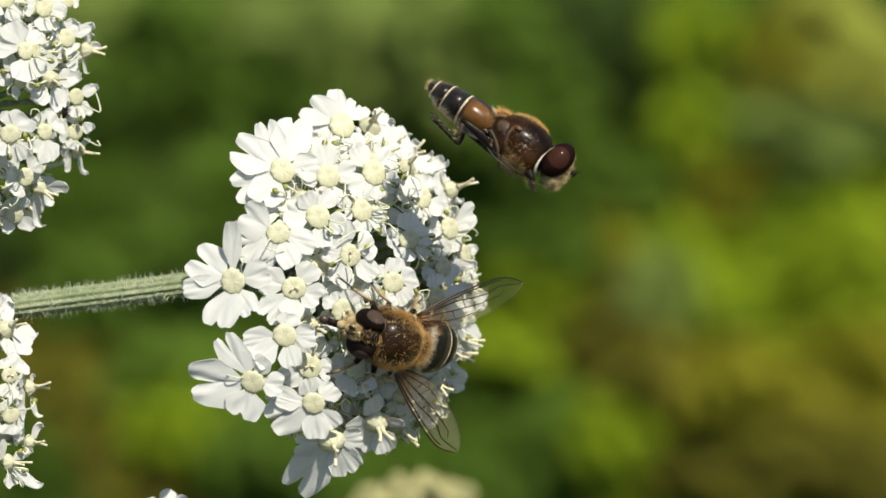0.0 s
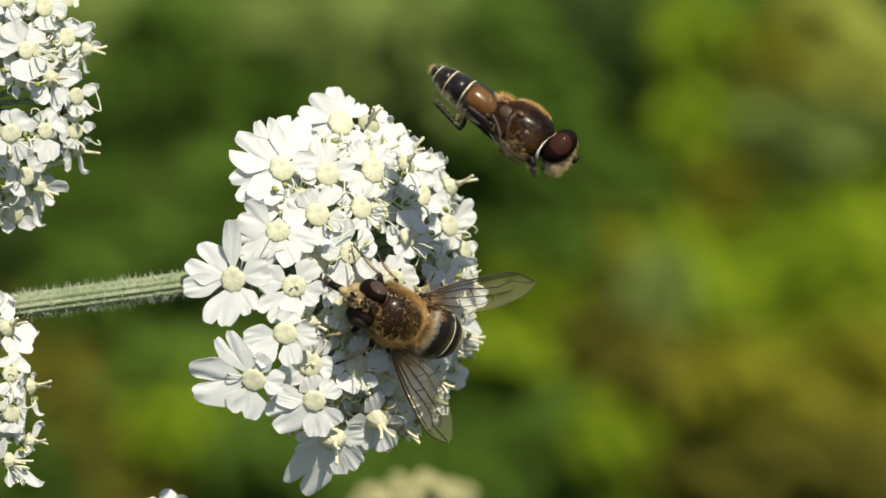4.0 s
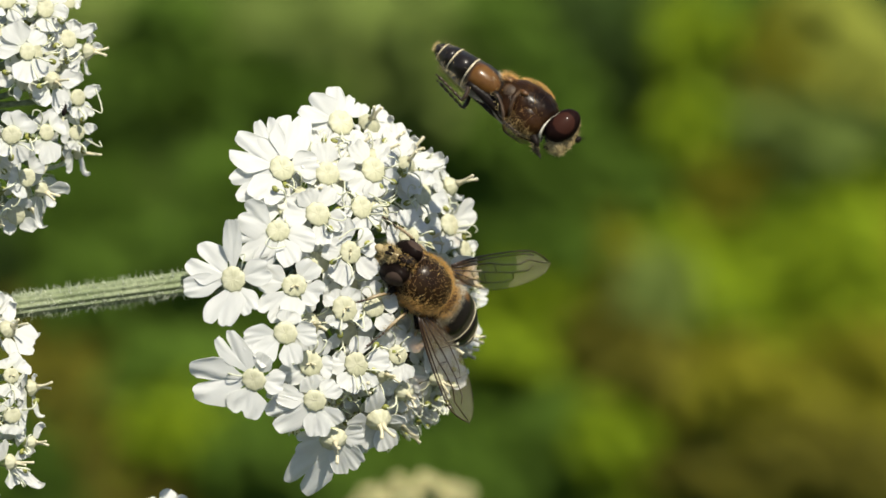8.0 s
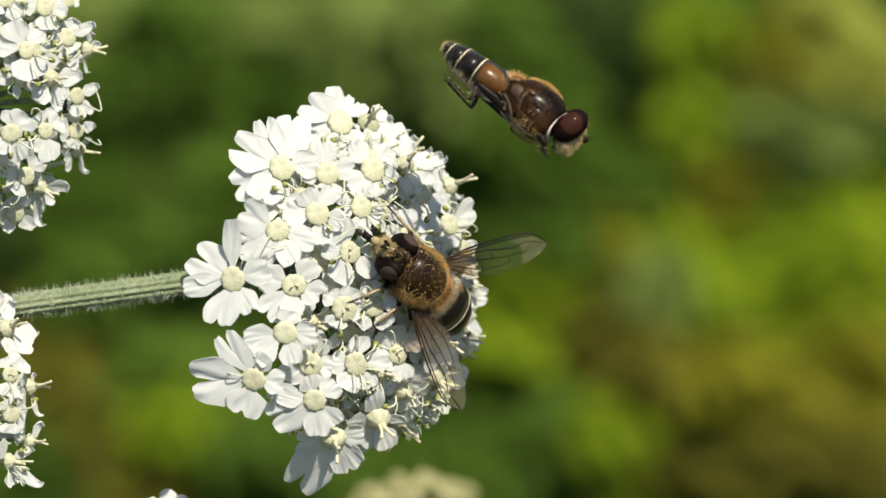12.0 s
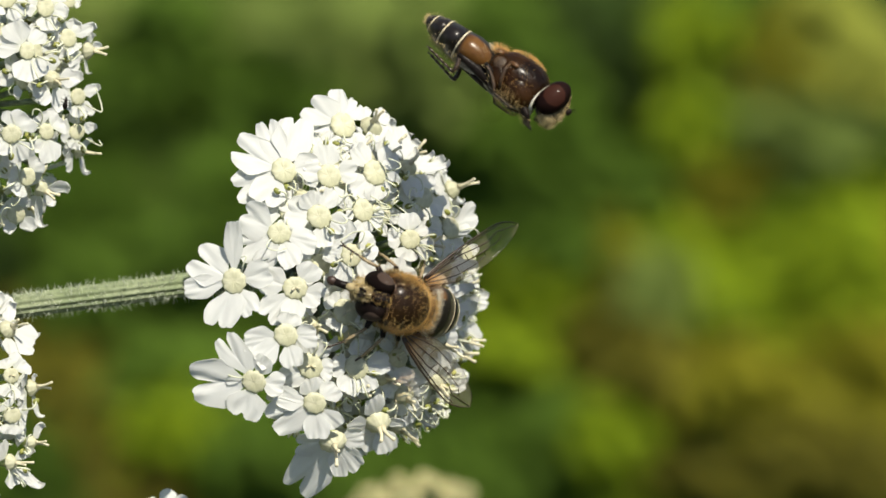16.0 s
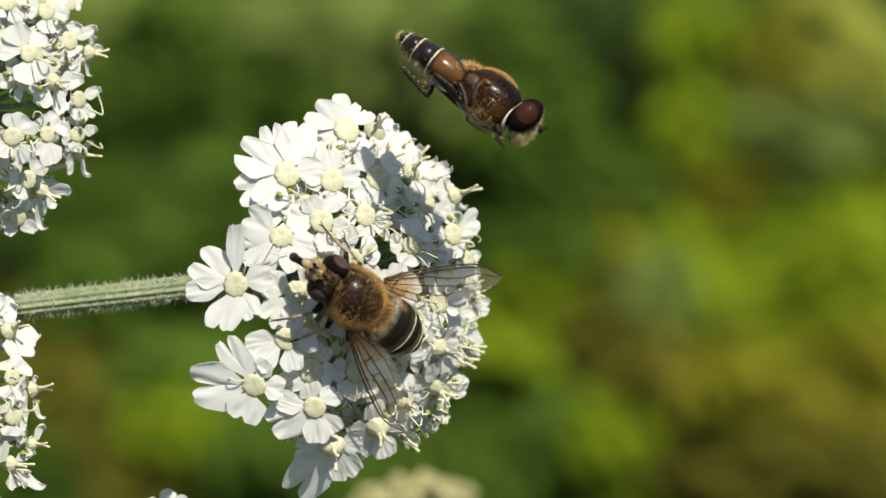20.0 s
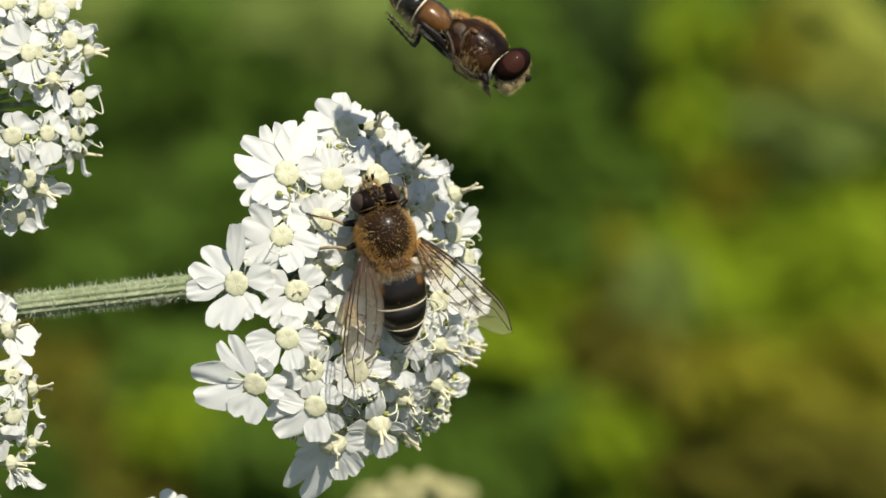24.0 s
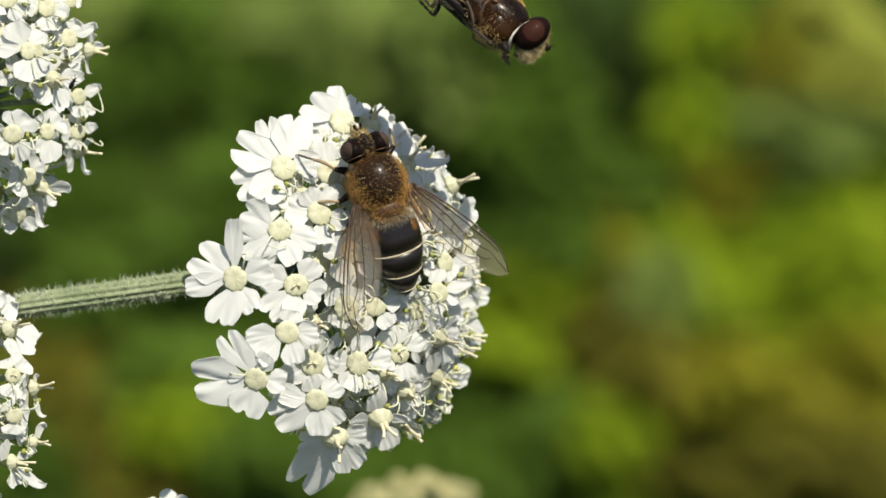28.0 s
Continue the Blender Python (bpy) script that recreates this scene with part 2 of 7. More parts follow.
def floret(umbel, place, facing, petals, styles, anthers, rng, size=1.0):
    """One floret under an umbel; place in the umbel's space, in metres; facing in the view's axes.
    petals: (angle in the plane of view, reach, width, notch, curled or not); anthers: angles."""
    base = Matrix.Translation(place) @ TURN.to_4x4()
    f = frame_of(facing, (1, 0, 0)).to_4x4()
    ob = share("floret", rng.choice(CONE_DISCS if styles == "long" else FLAT_DISCS), umbel, base @ f @ Matrix.Scale(size, 4))
    back = (f @ Matrix.Scale(size, 4)).inverted()
    depth = max(facing.z, 0.35)
    for angle, reach, width, notch, curled in petals:
        c, s = math.cos(radians(angle)), math.sin(radians(angle))
        z = max(-0.9, min(0.9, -(c * facing.x + s * facing.y) / depth))
        long = min(math.hypot(1, z), 1.3)
        curl = rng.uniform(100, 160) if curled else rng.uniform(-12, 26)
        me = petal_mesh(reach * long * (1.14 if curled else 1.0), width, notch, curl, rng.uniform(-4, 14), rng.uniform(-8, 14), rng.randrange(9999))
        m = view_frame((c, s, z), facing).to_4x4() @ pose(0, 0, rng.uniform(-0.14, -0.02) * MM, rng.uniform(-9, 9), 0, 0)
        share("petal", me, ob, back @ m)
    turn = rng.uniform(0, 180)
    if styles == "long" or styles and rng.random() < 0.3:
        for a in (turn, turn + 180):
            share("style", rng.choice(LONG_STYLES) if styles == "long" else SHORT_STYLE, ob, pose(0, 0, 0, 0, 0, a + rng.uniform(-20, 20)))
    if rng.random() < 0.35:
        a = rng.uniform(0, 360)
        share("filament", rng.choice(FILAMENTS), ob, pose(0, 0, 0, rng.uniform(-25, 25), rng.uniform(-15, 10), a))
    for a in anthers:
        c, s = math.cos(radians(a)), math.sin(radians(a))
        z = max(-0.9, min(0.9, -(c * facing.x + s * facing.y) / depth))
        m = view_frame((c, s, z), facing).to_4x4() @ pose(0, 0, 0, rng.uniform(-20, 20), rng.uniform(-20, 10), 0)
        share("stamen", rng.choice(STAMENS), ob, back @ m)
        share("filament", rng.choice(FILAMENTS), ob, back @ m @ pose(0, 0, 0, rng.uniform(-25, 25), 0, rng.choice((-40, 45))))
    return ob


class Dome:
    """The domed head of an umbel: a flattened ellipsoid about a leaning axis. Millimetres in the view's axes."""

    def __init__(self, umbel, origin, centre, axis, radius, height, hub, seed, size=1.0, long=1.0):
        self.umbel, self.origin, self.c, self.a = umbel, Vector((*origin, 0)), Vector(centre), Vector(axis).normalized()
        self.r, self.h, self.hub = radius, height, Vector(hub)
        self.size, self.long = size, long
        self.rng = random.Random(seed)
        self.taken = []

    def local(self, p):
        return TURN @ (Vector(p) - self.origin)

    def squash(self, p):
        along = p.dot(self.a)
        return (p - self.a * along) / self.r + self.a * (along / self.h)

    def at(self, u, v):
        """The near side of the dome over (u, v) and its normal."""
        o = Vector((u, v, 0)) - self.c
        o.z = 0
        for _ in range(60):
            p, d = self.squash(o), self.squash(Vector((0, 0, 1)))
            b, k, c = p.dot(d), d.dot(d), p.dot(p) - 1
            disc = b * b - k * c
            if disc >= 0:
                break
            o *= 0.985
        w = (-b + math.sqrt(max(disc, 0))) / k
        q = o + Vector((0, 0, w))
        n = self.squash(self.squash(q)).normalized()
        far = 1 - (self.c.z + w) / DISTANCE
        return Vector((u * far, v * far, self.c.z + w)), n

    def grow(self, p, facing, petals, styles, anthers, size=1.0):
        self.taken.append(p)
        floret(self.umbel, self.local(p) * MM, facing, petals, styles, anthers, self.rng, size)
        base = p - facing * 1.45 * size
        side = (base - self.hub).cross(Vector((0.2, 0.4, 1))).normalized() * self.rng.uniform(-0.5, 0.5)
        bm = bmesh.new()
        tube(bm, [self.local(x) for x in curve_points(self.hub, base, side, 6)], [0.3, 0.26, 0.24, 0.22, 0.22, 0.26], 7)
        part("pedicel", bm, STALK, self.umbel)

    def bloom(self, u, v, front, petals, styles="", style_way=None, anthers=(), lift=0.0):
        """A floret over (u, v); front: how far it faces the lens; style_way: the way in which long styles point in the plane of view;
        lift: how far it stands out of the dome towards the lens."""
        p, n = self.at(u, v)
        p = Vector((p.x * (1 - lift / DISTANCE), p.y * (1 - lift / DISTANCE), p.z + lift))
        facing = (n * 0.7 + self.a * 0.3) * (1 - front) + Vector((0, 0, front))
        if style_way is not None:
            facing = Vector((math.cos(radians(style_way)) * (1 - front), math.sin(radians(style_way)) * (1 - front), front + 0.1))
        self.grow(p, facing.normalized(), [(a, reach * self.long, width * self.long, notch * 0.85, curled) for a, reach, width, notch, curled in petals], styles, anthers, self.size * self.rng.uniform(0.88, 1.06) * (0.84 if n.x > 0.6 else 1.0))

    def scatter(self, count, spacing, sunk, keep):
        """Fill the gaps with smaller florets, a little deeper, where keep(p) allows and clear of those that stand."""
        f = frame_of(self.a)
        rng = self.rng
        for i in range(4000):
            z, ang = rng.uniform(-0.05, 1), rng.uniform(0, 2 * math.pi)
            s = math.sqrt(max(0, 1 - z * z))
            q = f @ Vector((s * math.cos(ang) * self.r, s * math.sin(ang) * self.r, z * self.h))
            p = self.c + q
            if count == 0 or not keep(p) or any((p - o).length < spacing for o in self.taken):
                continue
            count -= 1
            n = self.squash(self.squash(q)).normalized()
            facing = (n * 0.65 + self.a * 0.35).normalized()
            turn = rng.uniform(0, 72)
            petals = [(turn + 72 * k + rng.uniform(-12, 12), rng.uniform(1.6, 2.2), rng.uniform(1.4, 1.9), rng.choice((0.1, 0.2)), rng.random() < 0.35) for k in range(5)]
            self.grow(p - n * sunk, facing, petals, rng.choice(("", "short", "long")), [turn + 36 + 72 * k for k in rng.sample(range(5), 3)], rng.uniform(0.8, 0.95))


def stalk(umbel, origin, points, radius, seed, hair=True):
    """A ridged hairy stalk, points in the view's millimetres."""
    rng = random.Random(seed)
    bm = bmesh.new()
    n = 26
    pts = []
    for i in range(n):
        k = i / (n - 1) * (len(points) - 1)
        j = min(int(k), len(points) - 2)
        pts.append(TURN @ (Vector(points[j]).lerp(Vector(points[j + 1]), k - j) - Vector((*origin, 0))))
    tube(bm, pts, radius, 72, MM, 11, 0.10)
    ob = part("stalk", bm, STALK, umbel, "pale green ridged stalk")
    if hair:
        bm = bmesh.new()
        roots = []
        for i in range(2200):
            k = rng.random() * (n - 1)
            j = min(int(k), n - 2)
            c = pts[j].lerp(pts[j + 1], k - j)
            f = frame_of(pts[j + 1] - pts[j])
            a = rng.uniform(0, 6.28)
            d = f @ Vector((math.cos(a), math.sin(a), 0))
            roots.append((c + d * radius, d))
        hairs(bm, roots, rng, 0.55, 0.03, 0.6)
        tagged(part("stalk_hair", bm, STALK_HAIR, ob, "", False), kind="stuff")
    return ob


# ---- the meadow behind ----
def beyond(u, v, far):
    """The place far millimetres behind the point of focus that lies behind (u, v)."""
    k = 1 + far / DISTANCE
    return spot(u * k, v * k, -far)


SOIL = surface("dark_meadow_soil", (0.050, 0.042, 0.022), (0.030, 0.036, 0.012), 60, 6, 0.9, 0.5, 8, 0.0, 0.3)
GRASS = surface("meadow_grass", (0.085, 0.13, 0.022), (0.055, 0.10, 0.018), 90, 5, 0.75, 0.2, 1, 0.3, 0.3, True, 0.12)
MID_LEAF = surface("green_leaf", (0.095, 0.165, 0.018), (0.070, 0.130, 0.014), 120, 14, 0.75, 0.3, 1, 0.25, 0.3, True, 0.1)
# brighter yellow-green that carries the sunlit patches in its colour
SUNLIT_LEAF = surface("yellow_green_leaf", (0.230, 0.325, 0.014), (0.175, 0.255, 0.010), 120, 14, 0.75, 0.3, 1, 0.25, 0.3, True, 0.1)
# shade in the gaps between leaves, painted as a dark leaf colour
SHADE_LEAF = surface("shade_green_leaf", (0.034, 0.062, 0.009), (0.024, 0.045, 0.007), 120, 14, 0.75, 0.3, 1, 0.1, 0.3, True, 0.1)
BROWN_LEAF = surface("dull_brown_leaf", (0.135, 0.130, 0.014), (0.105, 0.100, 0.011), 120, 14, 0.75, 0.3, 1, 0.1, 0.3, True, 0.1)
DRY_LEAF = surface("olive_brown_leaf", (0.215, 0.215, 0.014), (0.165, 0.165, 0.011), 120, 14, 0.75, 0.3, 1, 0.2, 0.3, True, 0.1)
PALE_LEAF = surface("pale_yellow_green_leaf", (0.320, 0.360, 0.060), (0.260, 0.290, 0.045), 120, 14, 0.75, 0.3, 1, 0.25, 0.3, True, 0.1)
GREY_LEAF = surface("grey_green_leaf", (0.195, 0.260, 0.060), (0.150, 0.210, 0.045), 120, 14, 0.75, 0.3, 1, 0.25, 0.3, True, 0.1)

bm = bmesh.new()
bmesh.ops.create_grid(bm, x_segments=60, y_segments=60, size=300)
for vert in bm.verts:
    r = vert.co.length
    vert.co.z = -0.01 + 0.02 * noise.noise(vert.co * 0.7) * min(1, r / 4)
ground = part("ground", bm, SOIL)
tagged(ground, "dark soil of a meadow under the plants", "ground", kind="structure")


def leaf_into(bm, at, way, up, length, width):
    """A pointed oval leaf blade, folded along its rib and drooping at the tip."""
    f = frame_of(way, up)
    n = 5
    rows = []
    for i in range(n + 1):
        s = i / n
        half = width * 0.5 * (0.06 + math.sin(math.pi * s ** 0.75))
        z = s * length
        lift = -0.28 * length * s * s
        rows.append([bm.verts.new(at + f @ Vector((lift + abs(q) * half * 0.35, q * half, z))) for q in (-1, 0, 1)])
    for a, b in zip(rows, rows[1:]):
        for j in range(2):
            bm.faces.new((a[j], b[j], b[j + 1], a[j + 1]))


def meadow_plant(name, label, u, v, far, across, material, count, leaf, seed):
    """A leafy plant whose crown is seen over (u, v); across: half width of the crown in metres; it stands on the ground below."""
    rng = random.Random(seed)
    crown = beyond(u, v, far)
    ob = new(name)
    ob.matrix_basis = Matrix.Translation((crown.x, crown.y + 0.02, 0))
    tagged(ob, label, "plant", "meadow plants")
    top = Vector((0, -0.02, crown.z))
    bm = bmesh.new()
    stems = []
    for k in range(5):
        a = rng.uniform(0, 6.28)
        tip = top + Vector((math.cos(a) * across * 0.6, math.sin(a) * across * 0.5, rng.uniform(-0.3, 0.5) * across))
        stems.append(tip)
        tube(bm, curve_points((rng.uniform(-0.01, 0.01), rng.uniform(-0.01, 0.01), -0.012), tip, (0, 0, 0), 5), [0.0032, 0.0028, 0.0024, 0.002, 0.0012], 6, 1.0)
    part("stem", bm, MID_LEAF, ob)
    bm = bmesh.new()
    for k in range(count):
        d = Vector((rng.gauss(0, 1), rng.gauss(0, 1), rng.gauss(0, 1))).normalized() * rng.random() ** 0.4
        at = top + Vector((d.x * across, d.y * across * 0.8, d.z * across))
        way = Vector((rng.gauss(0, 1), rng.gauss(0, 0.8) - 0.3, rng.gauss(0, 0.5) + 0.1))
        leaf_into(bm, at, way, Vector((0.2, -0.5, 1)), leaf * rng.uniform(0.7, 1.3), leaf * rng.uniform(0.4, 0.65))
    tagged(part("foliage", bm, material, ob), kind="stuff")
    return ob


def meadow_carpet(name, label, material, count, reach, low, high, leaf, seed, slim=0.5):
    """Low growth over the ground, thinning out with the distance from the plants."""
    rng = random.Random(seed)
    bm = bmesh.new()
    for k in range(count):
        a, r = rng.uniform(0, 6.2832), reach * rng.random() ** 0.8
        at = Vector((math.cos(a) * r, 1.6 + math.sin(a) * r, rng.uniform(low, high)))
        way = Vector((rng.gauss(0, 0.7), rng.gauss(0, 0.7), rng.uniform(0.1, 1.2)))
        leaf_into(bm, at, way, Vector((0.2, -0.5, 1)), leaf * rng.uniform(0.7, 1.4), leaf * slim * rng.uniform(0.7, 1.2))
    ob = part(name, bm, material)
    tagged(ob, label, "plants", kind="stuff")
    return ob


meadow_carpet("meadow_undergrowth", "dense green low meadow leaves", MID_LEAF, 14000, 4.5, -0.01, 0.10, 0.065, 61)
meadow_carpet("meadow_herbs", "darker broad-leaved meadow herbs", SHADE_LEAF, 4000, 5.0, -0.01, 0.13, 0.07, 62)
meadow_carpet("meadow_grass", "long green meadow grass blades", GRASS, 14000, 7.0, -0.02, 0.0, 0.16, 63, 0.06)

# lit and shaded patches behind the umbel are laid out by leaf colour
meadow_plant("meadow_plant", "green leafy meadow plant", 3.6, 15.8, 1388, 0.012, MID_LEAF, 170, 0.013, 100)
meadow_plant("meadow_plant", "leafy meadow plant with shade painted into its dark green", 7.5, 15.6, 1415, 0.012, SHADE_LEAF, 170, 0.013, 101)
meadow_plant("meadow_plant", "leafy meadow plant with shade painted into its dark green", 10.3, 16.0, 1402, 0.012, SHADE_LEAF, 170, 0.013, 102)
meadow_plant("meadow_plant", "leafy meadow plant with shade painted into its dark green", 13.8, 15.6, 1417, 0.012, SHADE_LEAF, 170, 0.013, 103)
meadow_plant("meadow_plant", "yellow-green leafy plant with sunlight painted into its colour", 17.3, 15.2, 1386, 0.012, SUNLIT_LEAF, 170, 0.013, 104)
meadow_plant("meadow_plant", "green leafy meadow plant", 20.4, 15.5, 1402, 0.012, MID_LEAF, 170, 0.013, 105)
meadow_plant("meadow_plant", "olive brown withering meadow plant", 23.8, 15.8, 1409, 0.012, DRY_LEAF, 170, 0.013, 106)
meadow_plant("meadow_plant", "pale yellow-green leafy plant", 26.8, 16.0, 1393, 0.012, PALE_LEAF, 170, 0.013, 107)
meadow_plant("meadow_plant", "leafy meadow plant with shade painted into its dark green", 30.2, 16.1, 1426, 0.012, SHADE_LEAF, 170, 0.013, 108)
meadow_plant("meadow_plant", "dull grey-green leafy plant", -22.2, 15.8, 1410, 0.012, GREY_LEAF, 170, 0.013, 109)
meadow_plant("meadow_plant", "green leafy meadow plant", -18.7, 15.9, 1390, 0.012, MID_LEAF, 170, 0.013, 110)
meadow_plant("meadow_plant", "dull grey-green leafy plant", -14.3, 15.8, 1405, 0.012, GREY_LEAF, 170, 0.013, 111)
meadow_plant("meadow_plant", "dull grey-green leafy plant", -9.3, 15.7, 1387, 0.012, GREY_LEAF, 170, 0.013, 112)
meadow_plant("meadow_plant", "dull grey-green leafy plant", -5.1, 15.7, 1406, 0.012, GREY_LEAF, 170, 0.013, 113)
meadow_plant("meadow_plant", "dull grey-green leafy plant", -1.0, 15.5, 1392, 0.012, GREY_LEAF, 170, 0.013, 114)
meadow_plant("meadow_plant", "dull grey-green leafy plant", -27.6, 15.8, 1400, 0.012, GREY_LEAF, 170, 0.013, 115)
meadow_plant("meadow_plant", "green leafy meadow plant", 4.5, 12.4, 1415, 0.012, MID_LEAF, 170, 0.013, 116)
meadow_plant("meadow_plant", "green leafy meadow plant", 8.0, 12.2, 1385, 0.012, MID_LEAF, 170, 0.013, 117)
meadow_plant("meadow_plant", "leafy meadow plant with shade painted into its dark green", 10.9, 11.8, 1422, 0.012, SHADE_LEAF, 170, 0.013, 118)
meadow_plant("meadow_plant", "leafy meadow plant with shade painted into its dark green", 13.7, 11.6, 1416, 0.012, SHADE_LEAF, 170, 0.013, 119)
meadow_plant("meadow_plant", "yellow-green leafy plant with sunlight painted into its colour", 16.8, 12.0, 1398, 0.012, SUNLIT_LEAF, 170, 0.013, 120)
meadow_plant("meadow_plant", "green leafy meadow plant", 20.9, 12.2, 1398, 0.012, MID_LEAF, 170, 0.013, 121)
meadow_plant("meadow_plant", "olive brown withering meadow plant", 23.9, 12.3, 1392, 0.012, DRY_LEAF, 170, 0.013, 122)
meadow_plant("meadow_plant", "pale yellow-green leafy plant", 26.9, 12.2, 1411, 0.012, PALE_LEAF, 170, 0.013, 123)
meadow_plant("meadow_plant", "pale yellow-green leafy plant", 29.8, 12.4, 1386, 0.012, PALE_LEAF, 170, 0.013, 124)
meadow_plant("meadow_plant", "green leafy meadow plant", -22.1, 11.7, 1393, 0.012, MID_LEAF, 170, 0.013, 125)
meadow_plant("meadow_plant", "leafy meadow plant with shade painted into its dark green", -18.0, 11.8, 1405, 0.012, SHADE_LEAF, 170, 0.013, 126)
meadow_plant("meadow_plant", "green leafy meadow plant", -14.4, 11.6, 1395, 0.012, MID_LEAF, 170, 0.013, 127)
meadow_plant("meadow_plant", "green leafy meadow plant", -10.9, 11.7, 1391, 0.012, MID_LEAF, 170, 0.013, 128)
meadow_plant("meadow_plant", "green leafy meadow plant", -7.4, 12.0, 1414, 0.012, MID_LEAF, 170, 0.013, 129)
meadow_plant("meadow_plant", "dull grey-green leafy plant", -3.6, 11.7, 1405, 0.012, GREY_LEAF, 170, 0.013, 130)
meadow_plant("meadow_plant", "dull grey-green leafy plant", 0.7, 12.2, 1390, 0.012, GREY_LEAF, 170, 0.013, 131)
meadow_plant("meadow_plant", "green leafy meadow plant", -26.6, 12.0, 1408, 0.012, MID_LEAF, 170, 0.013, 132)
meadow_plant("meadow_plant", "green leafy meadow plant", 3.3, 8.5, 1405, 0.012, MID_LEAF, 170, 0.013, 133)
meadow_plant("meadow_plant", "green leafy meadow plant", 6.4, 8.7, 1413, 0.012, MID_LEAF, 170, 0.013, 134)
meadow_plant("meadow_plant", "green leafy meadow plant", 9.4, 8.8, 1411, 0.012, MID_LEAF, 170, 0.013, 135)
meadow_plant("meadow_plant", "leafy meadow plant with shade painted into its dark green", 11.8, 8.0, 1407, 0.012, SHADE_LEAF, 170, 0.013, 136)
meadow_plant("meadow_plant", "leafy meadow plant with shade painted into its dark green", 14.5, 8.0, 1418, 0.012, SHADE_LEAF, 170, 0.013, 137)
meadow_plant("meadow_plant", "yellow-green leafy plant with sunlight painted into its colour", 17.7, 8.6, 1388, 0.012, SUNLIT_LEAF, 170, 0.013, 138)
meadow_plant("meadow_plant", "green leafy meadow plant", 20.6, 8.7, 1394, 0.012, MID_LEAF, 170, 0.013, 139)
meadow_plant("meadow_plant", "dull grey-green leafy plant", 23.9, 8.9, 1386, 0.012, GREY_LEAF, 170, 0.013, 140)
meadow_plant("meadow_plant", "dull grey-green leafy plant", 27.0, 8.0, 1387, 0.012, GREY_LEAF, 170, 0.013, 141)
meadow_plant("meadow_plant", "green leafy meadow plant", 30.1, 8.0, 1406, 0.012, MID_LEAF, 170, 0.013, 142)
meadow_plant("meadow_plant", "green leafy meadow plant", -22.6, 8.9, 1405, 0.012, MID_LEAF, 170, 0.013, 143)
meadow_plant("meadow_plant", "leafy meadow plant with shade painted into its dark green", -19.5, 8.5, 1405, 0.012, SHADE_LEAF, 170, 0.013, 144)
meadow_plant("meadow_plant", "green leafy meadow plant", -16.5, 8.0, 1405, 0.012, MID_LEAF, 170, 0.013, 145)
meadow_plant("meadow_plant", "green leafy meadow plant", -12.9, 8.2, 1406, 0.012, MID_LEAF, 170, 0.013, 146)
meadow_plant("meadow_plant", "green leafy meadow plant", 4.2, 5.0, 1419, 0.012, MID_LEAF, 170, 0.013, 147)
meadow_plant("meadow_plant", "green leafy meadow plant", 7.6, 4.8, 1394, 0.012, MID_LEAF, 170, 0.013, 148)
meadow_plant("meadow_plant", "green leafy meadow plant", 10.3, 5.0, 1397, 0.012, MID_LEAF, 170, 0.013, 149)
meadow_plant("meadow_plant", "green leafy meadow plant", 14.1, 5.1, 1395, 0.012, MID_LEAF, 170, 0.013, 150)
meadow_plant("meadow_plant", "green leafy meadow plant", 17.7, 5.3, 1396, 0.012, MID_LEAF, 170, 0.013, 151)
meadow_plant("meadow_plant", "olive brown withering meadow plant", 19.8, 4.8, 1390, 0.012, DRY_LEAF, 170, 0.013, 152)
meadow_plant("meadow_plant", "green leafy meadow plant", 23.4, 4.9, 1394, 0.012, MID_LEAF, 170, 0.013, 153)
meadow_plant("meadow_plant", "yellow-green leafy plant with sunlight painted into its colour", 26.9, 5.2, 1399, 0.012, SUNLIT_LEAF, 170, 0.013, 154)
meadow_plant("meadow_plant", "yellow-green leafy plant with sunlight painted into its colour", 30.0, 4.8, 1414, 0.012, SUNLIT_LEAF, 170, 0.013, 155)
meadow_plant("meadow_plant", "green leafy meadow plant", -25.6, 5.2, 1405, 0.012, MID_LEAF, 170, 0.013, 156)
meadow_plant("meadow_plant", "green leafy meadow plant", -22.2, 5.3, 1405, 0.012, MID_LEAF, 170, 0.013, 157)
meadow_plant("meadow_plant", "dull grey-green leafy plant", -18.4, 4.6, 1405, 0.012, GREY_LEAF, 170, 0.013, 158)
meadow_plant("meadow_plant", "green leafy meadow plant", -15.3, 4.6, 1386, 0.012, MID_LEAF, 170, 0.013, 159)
meadow_plant("meadow_plant", "green leafy meadow plant", 4.4, 1.1, 1403, 0.012, MID_LEAF, 170, 0.013, 160)
meadow_plant("meadow_plant", "green leafy meadow plant", 7.2, 1.3, 1386, 0.012, MID_LEAF, 170, 0.013, 161)
meadow_plant("meadow_plant", "olive brown withering meadow plant", 10.3, 1.1, 1394, 0.012, DRY_LEAF, 170, 0.013, 162)
meadow_plant("meadow_plant", "yellow-green leafy plant with sunlight painted into its colour", 14.3, 1.2, 1405, 0.012, SUNLIT_LEAF, 170, 0.013, 163)
meadow_plant("meadow_plant", "yellow-green leafy plant with sunlight painted into its colour", 17.2, 1.1, 1391, 0.012, SUNLIT_LEAF, 170, 0.013, 164)
meadow_plant("meadow_plant", "yellow-green leafy plant with sunlight painted into its colour", 20.4, 1.2, 1398, 0.012, SUNLIT_LEAF, 170, 0.013, 165)
meadow_plant("meadow_plant", "yellow-green leafy plant with sunlight painted into its colour", 24.4, 1.7, 1392, 0.012, SUNLIT_LEAF, 170, 0.013, 166)
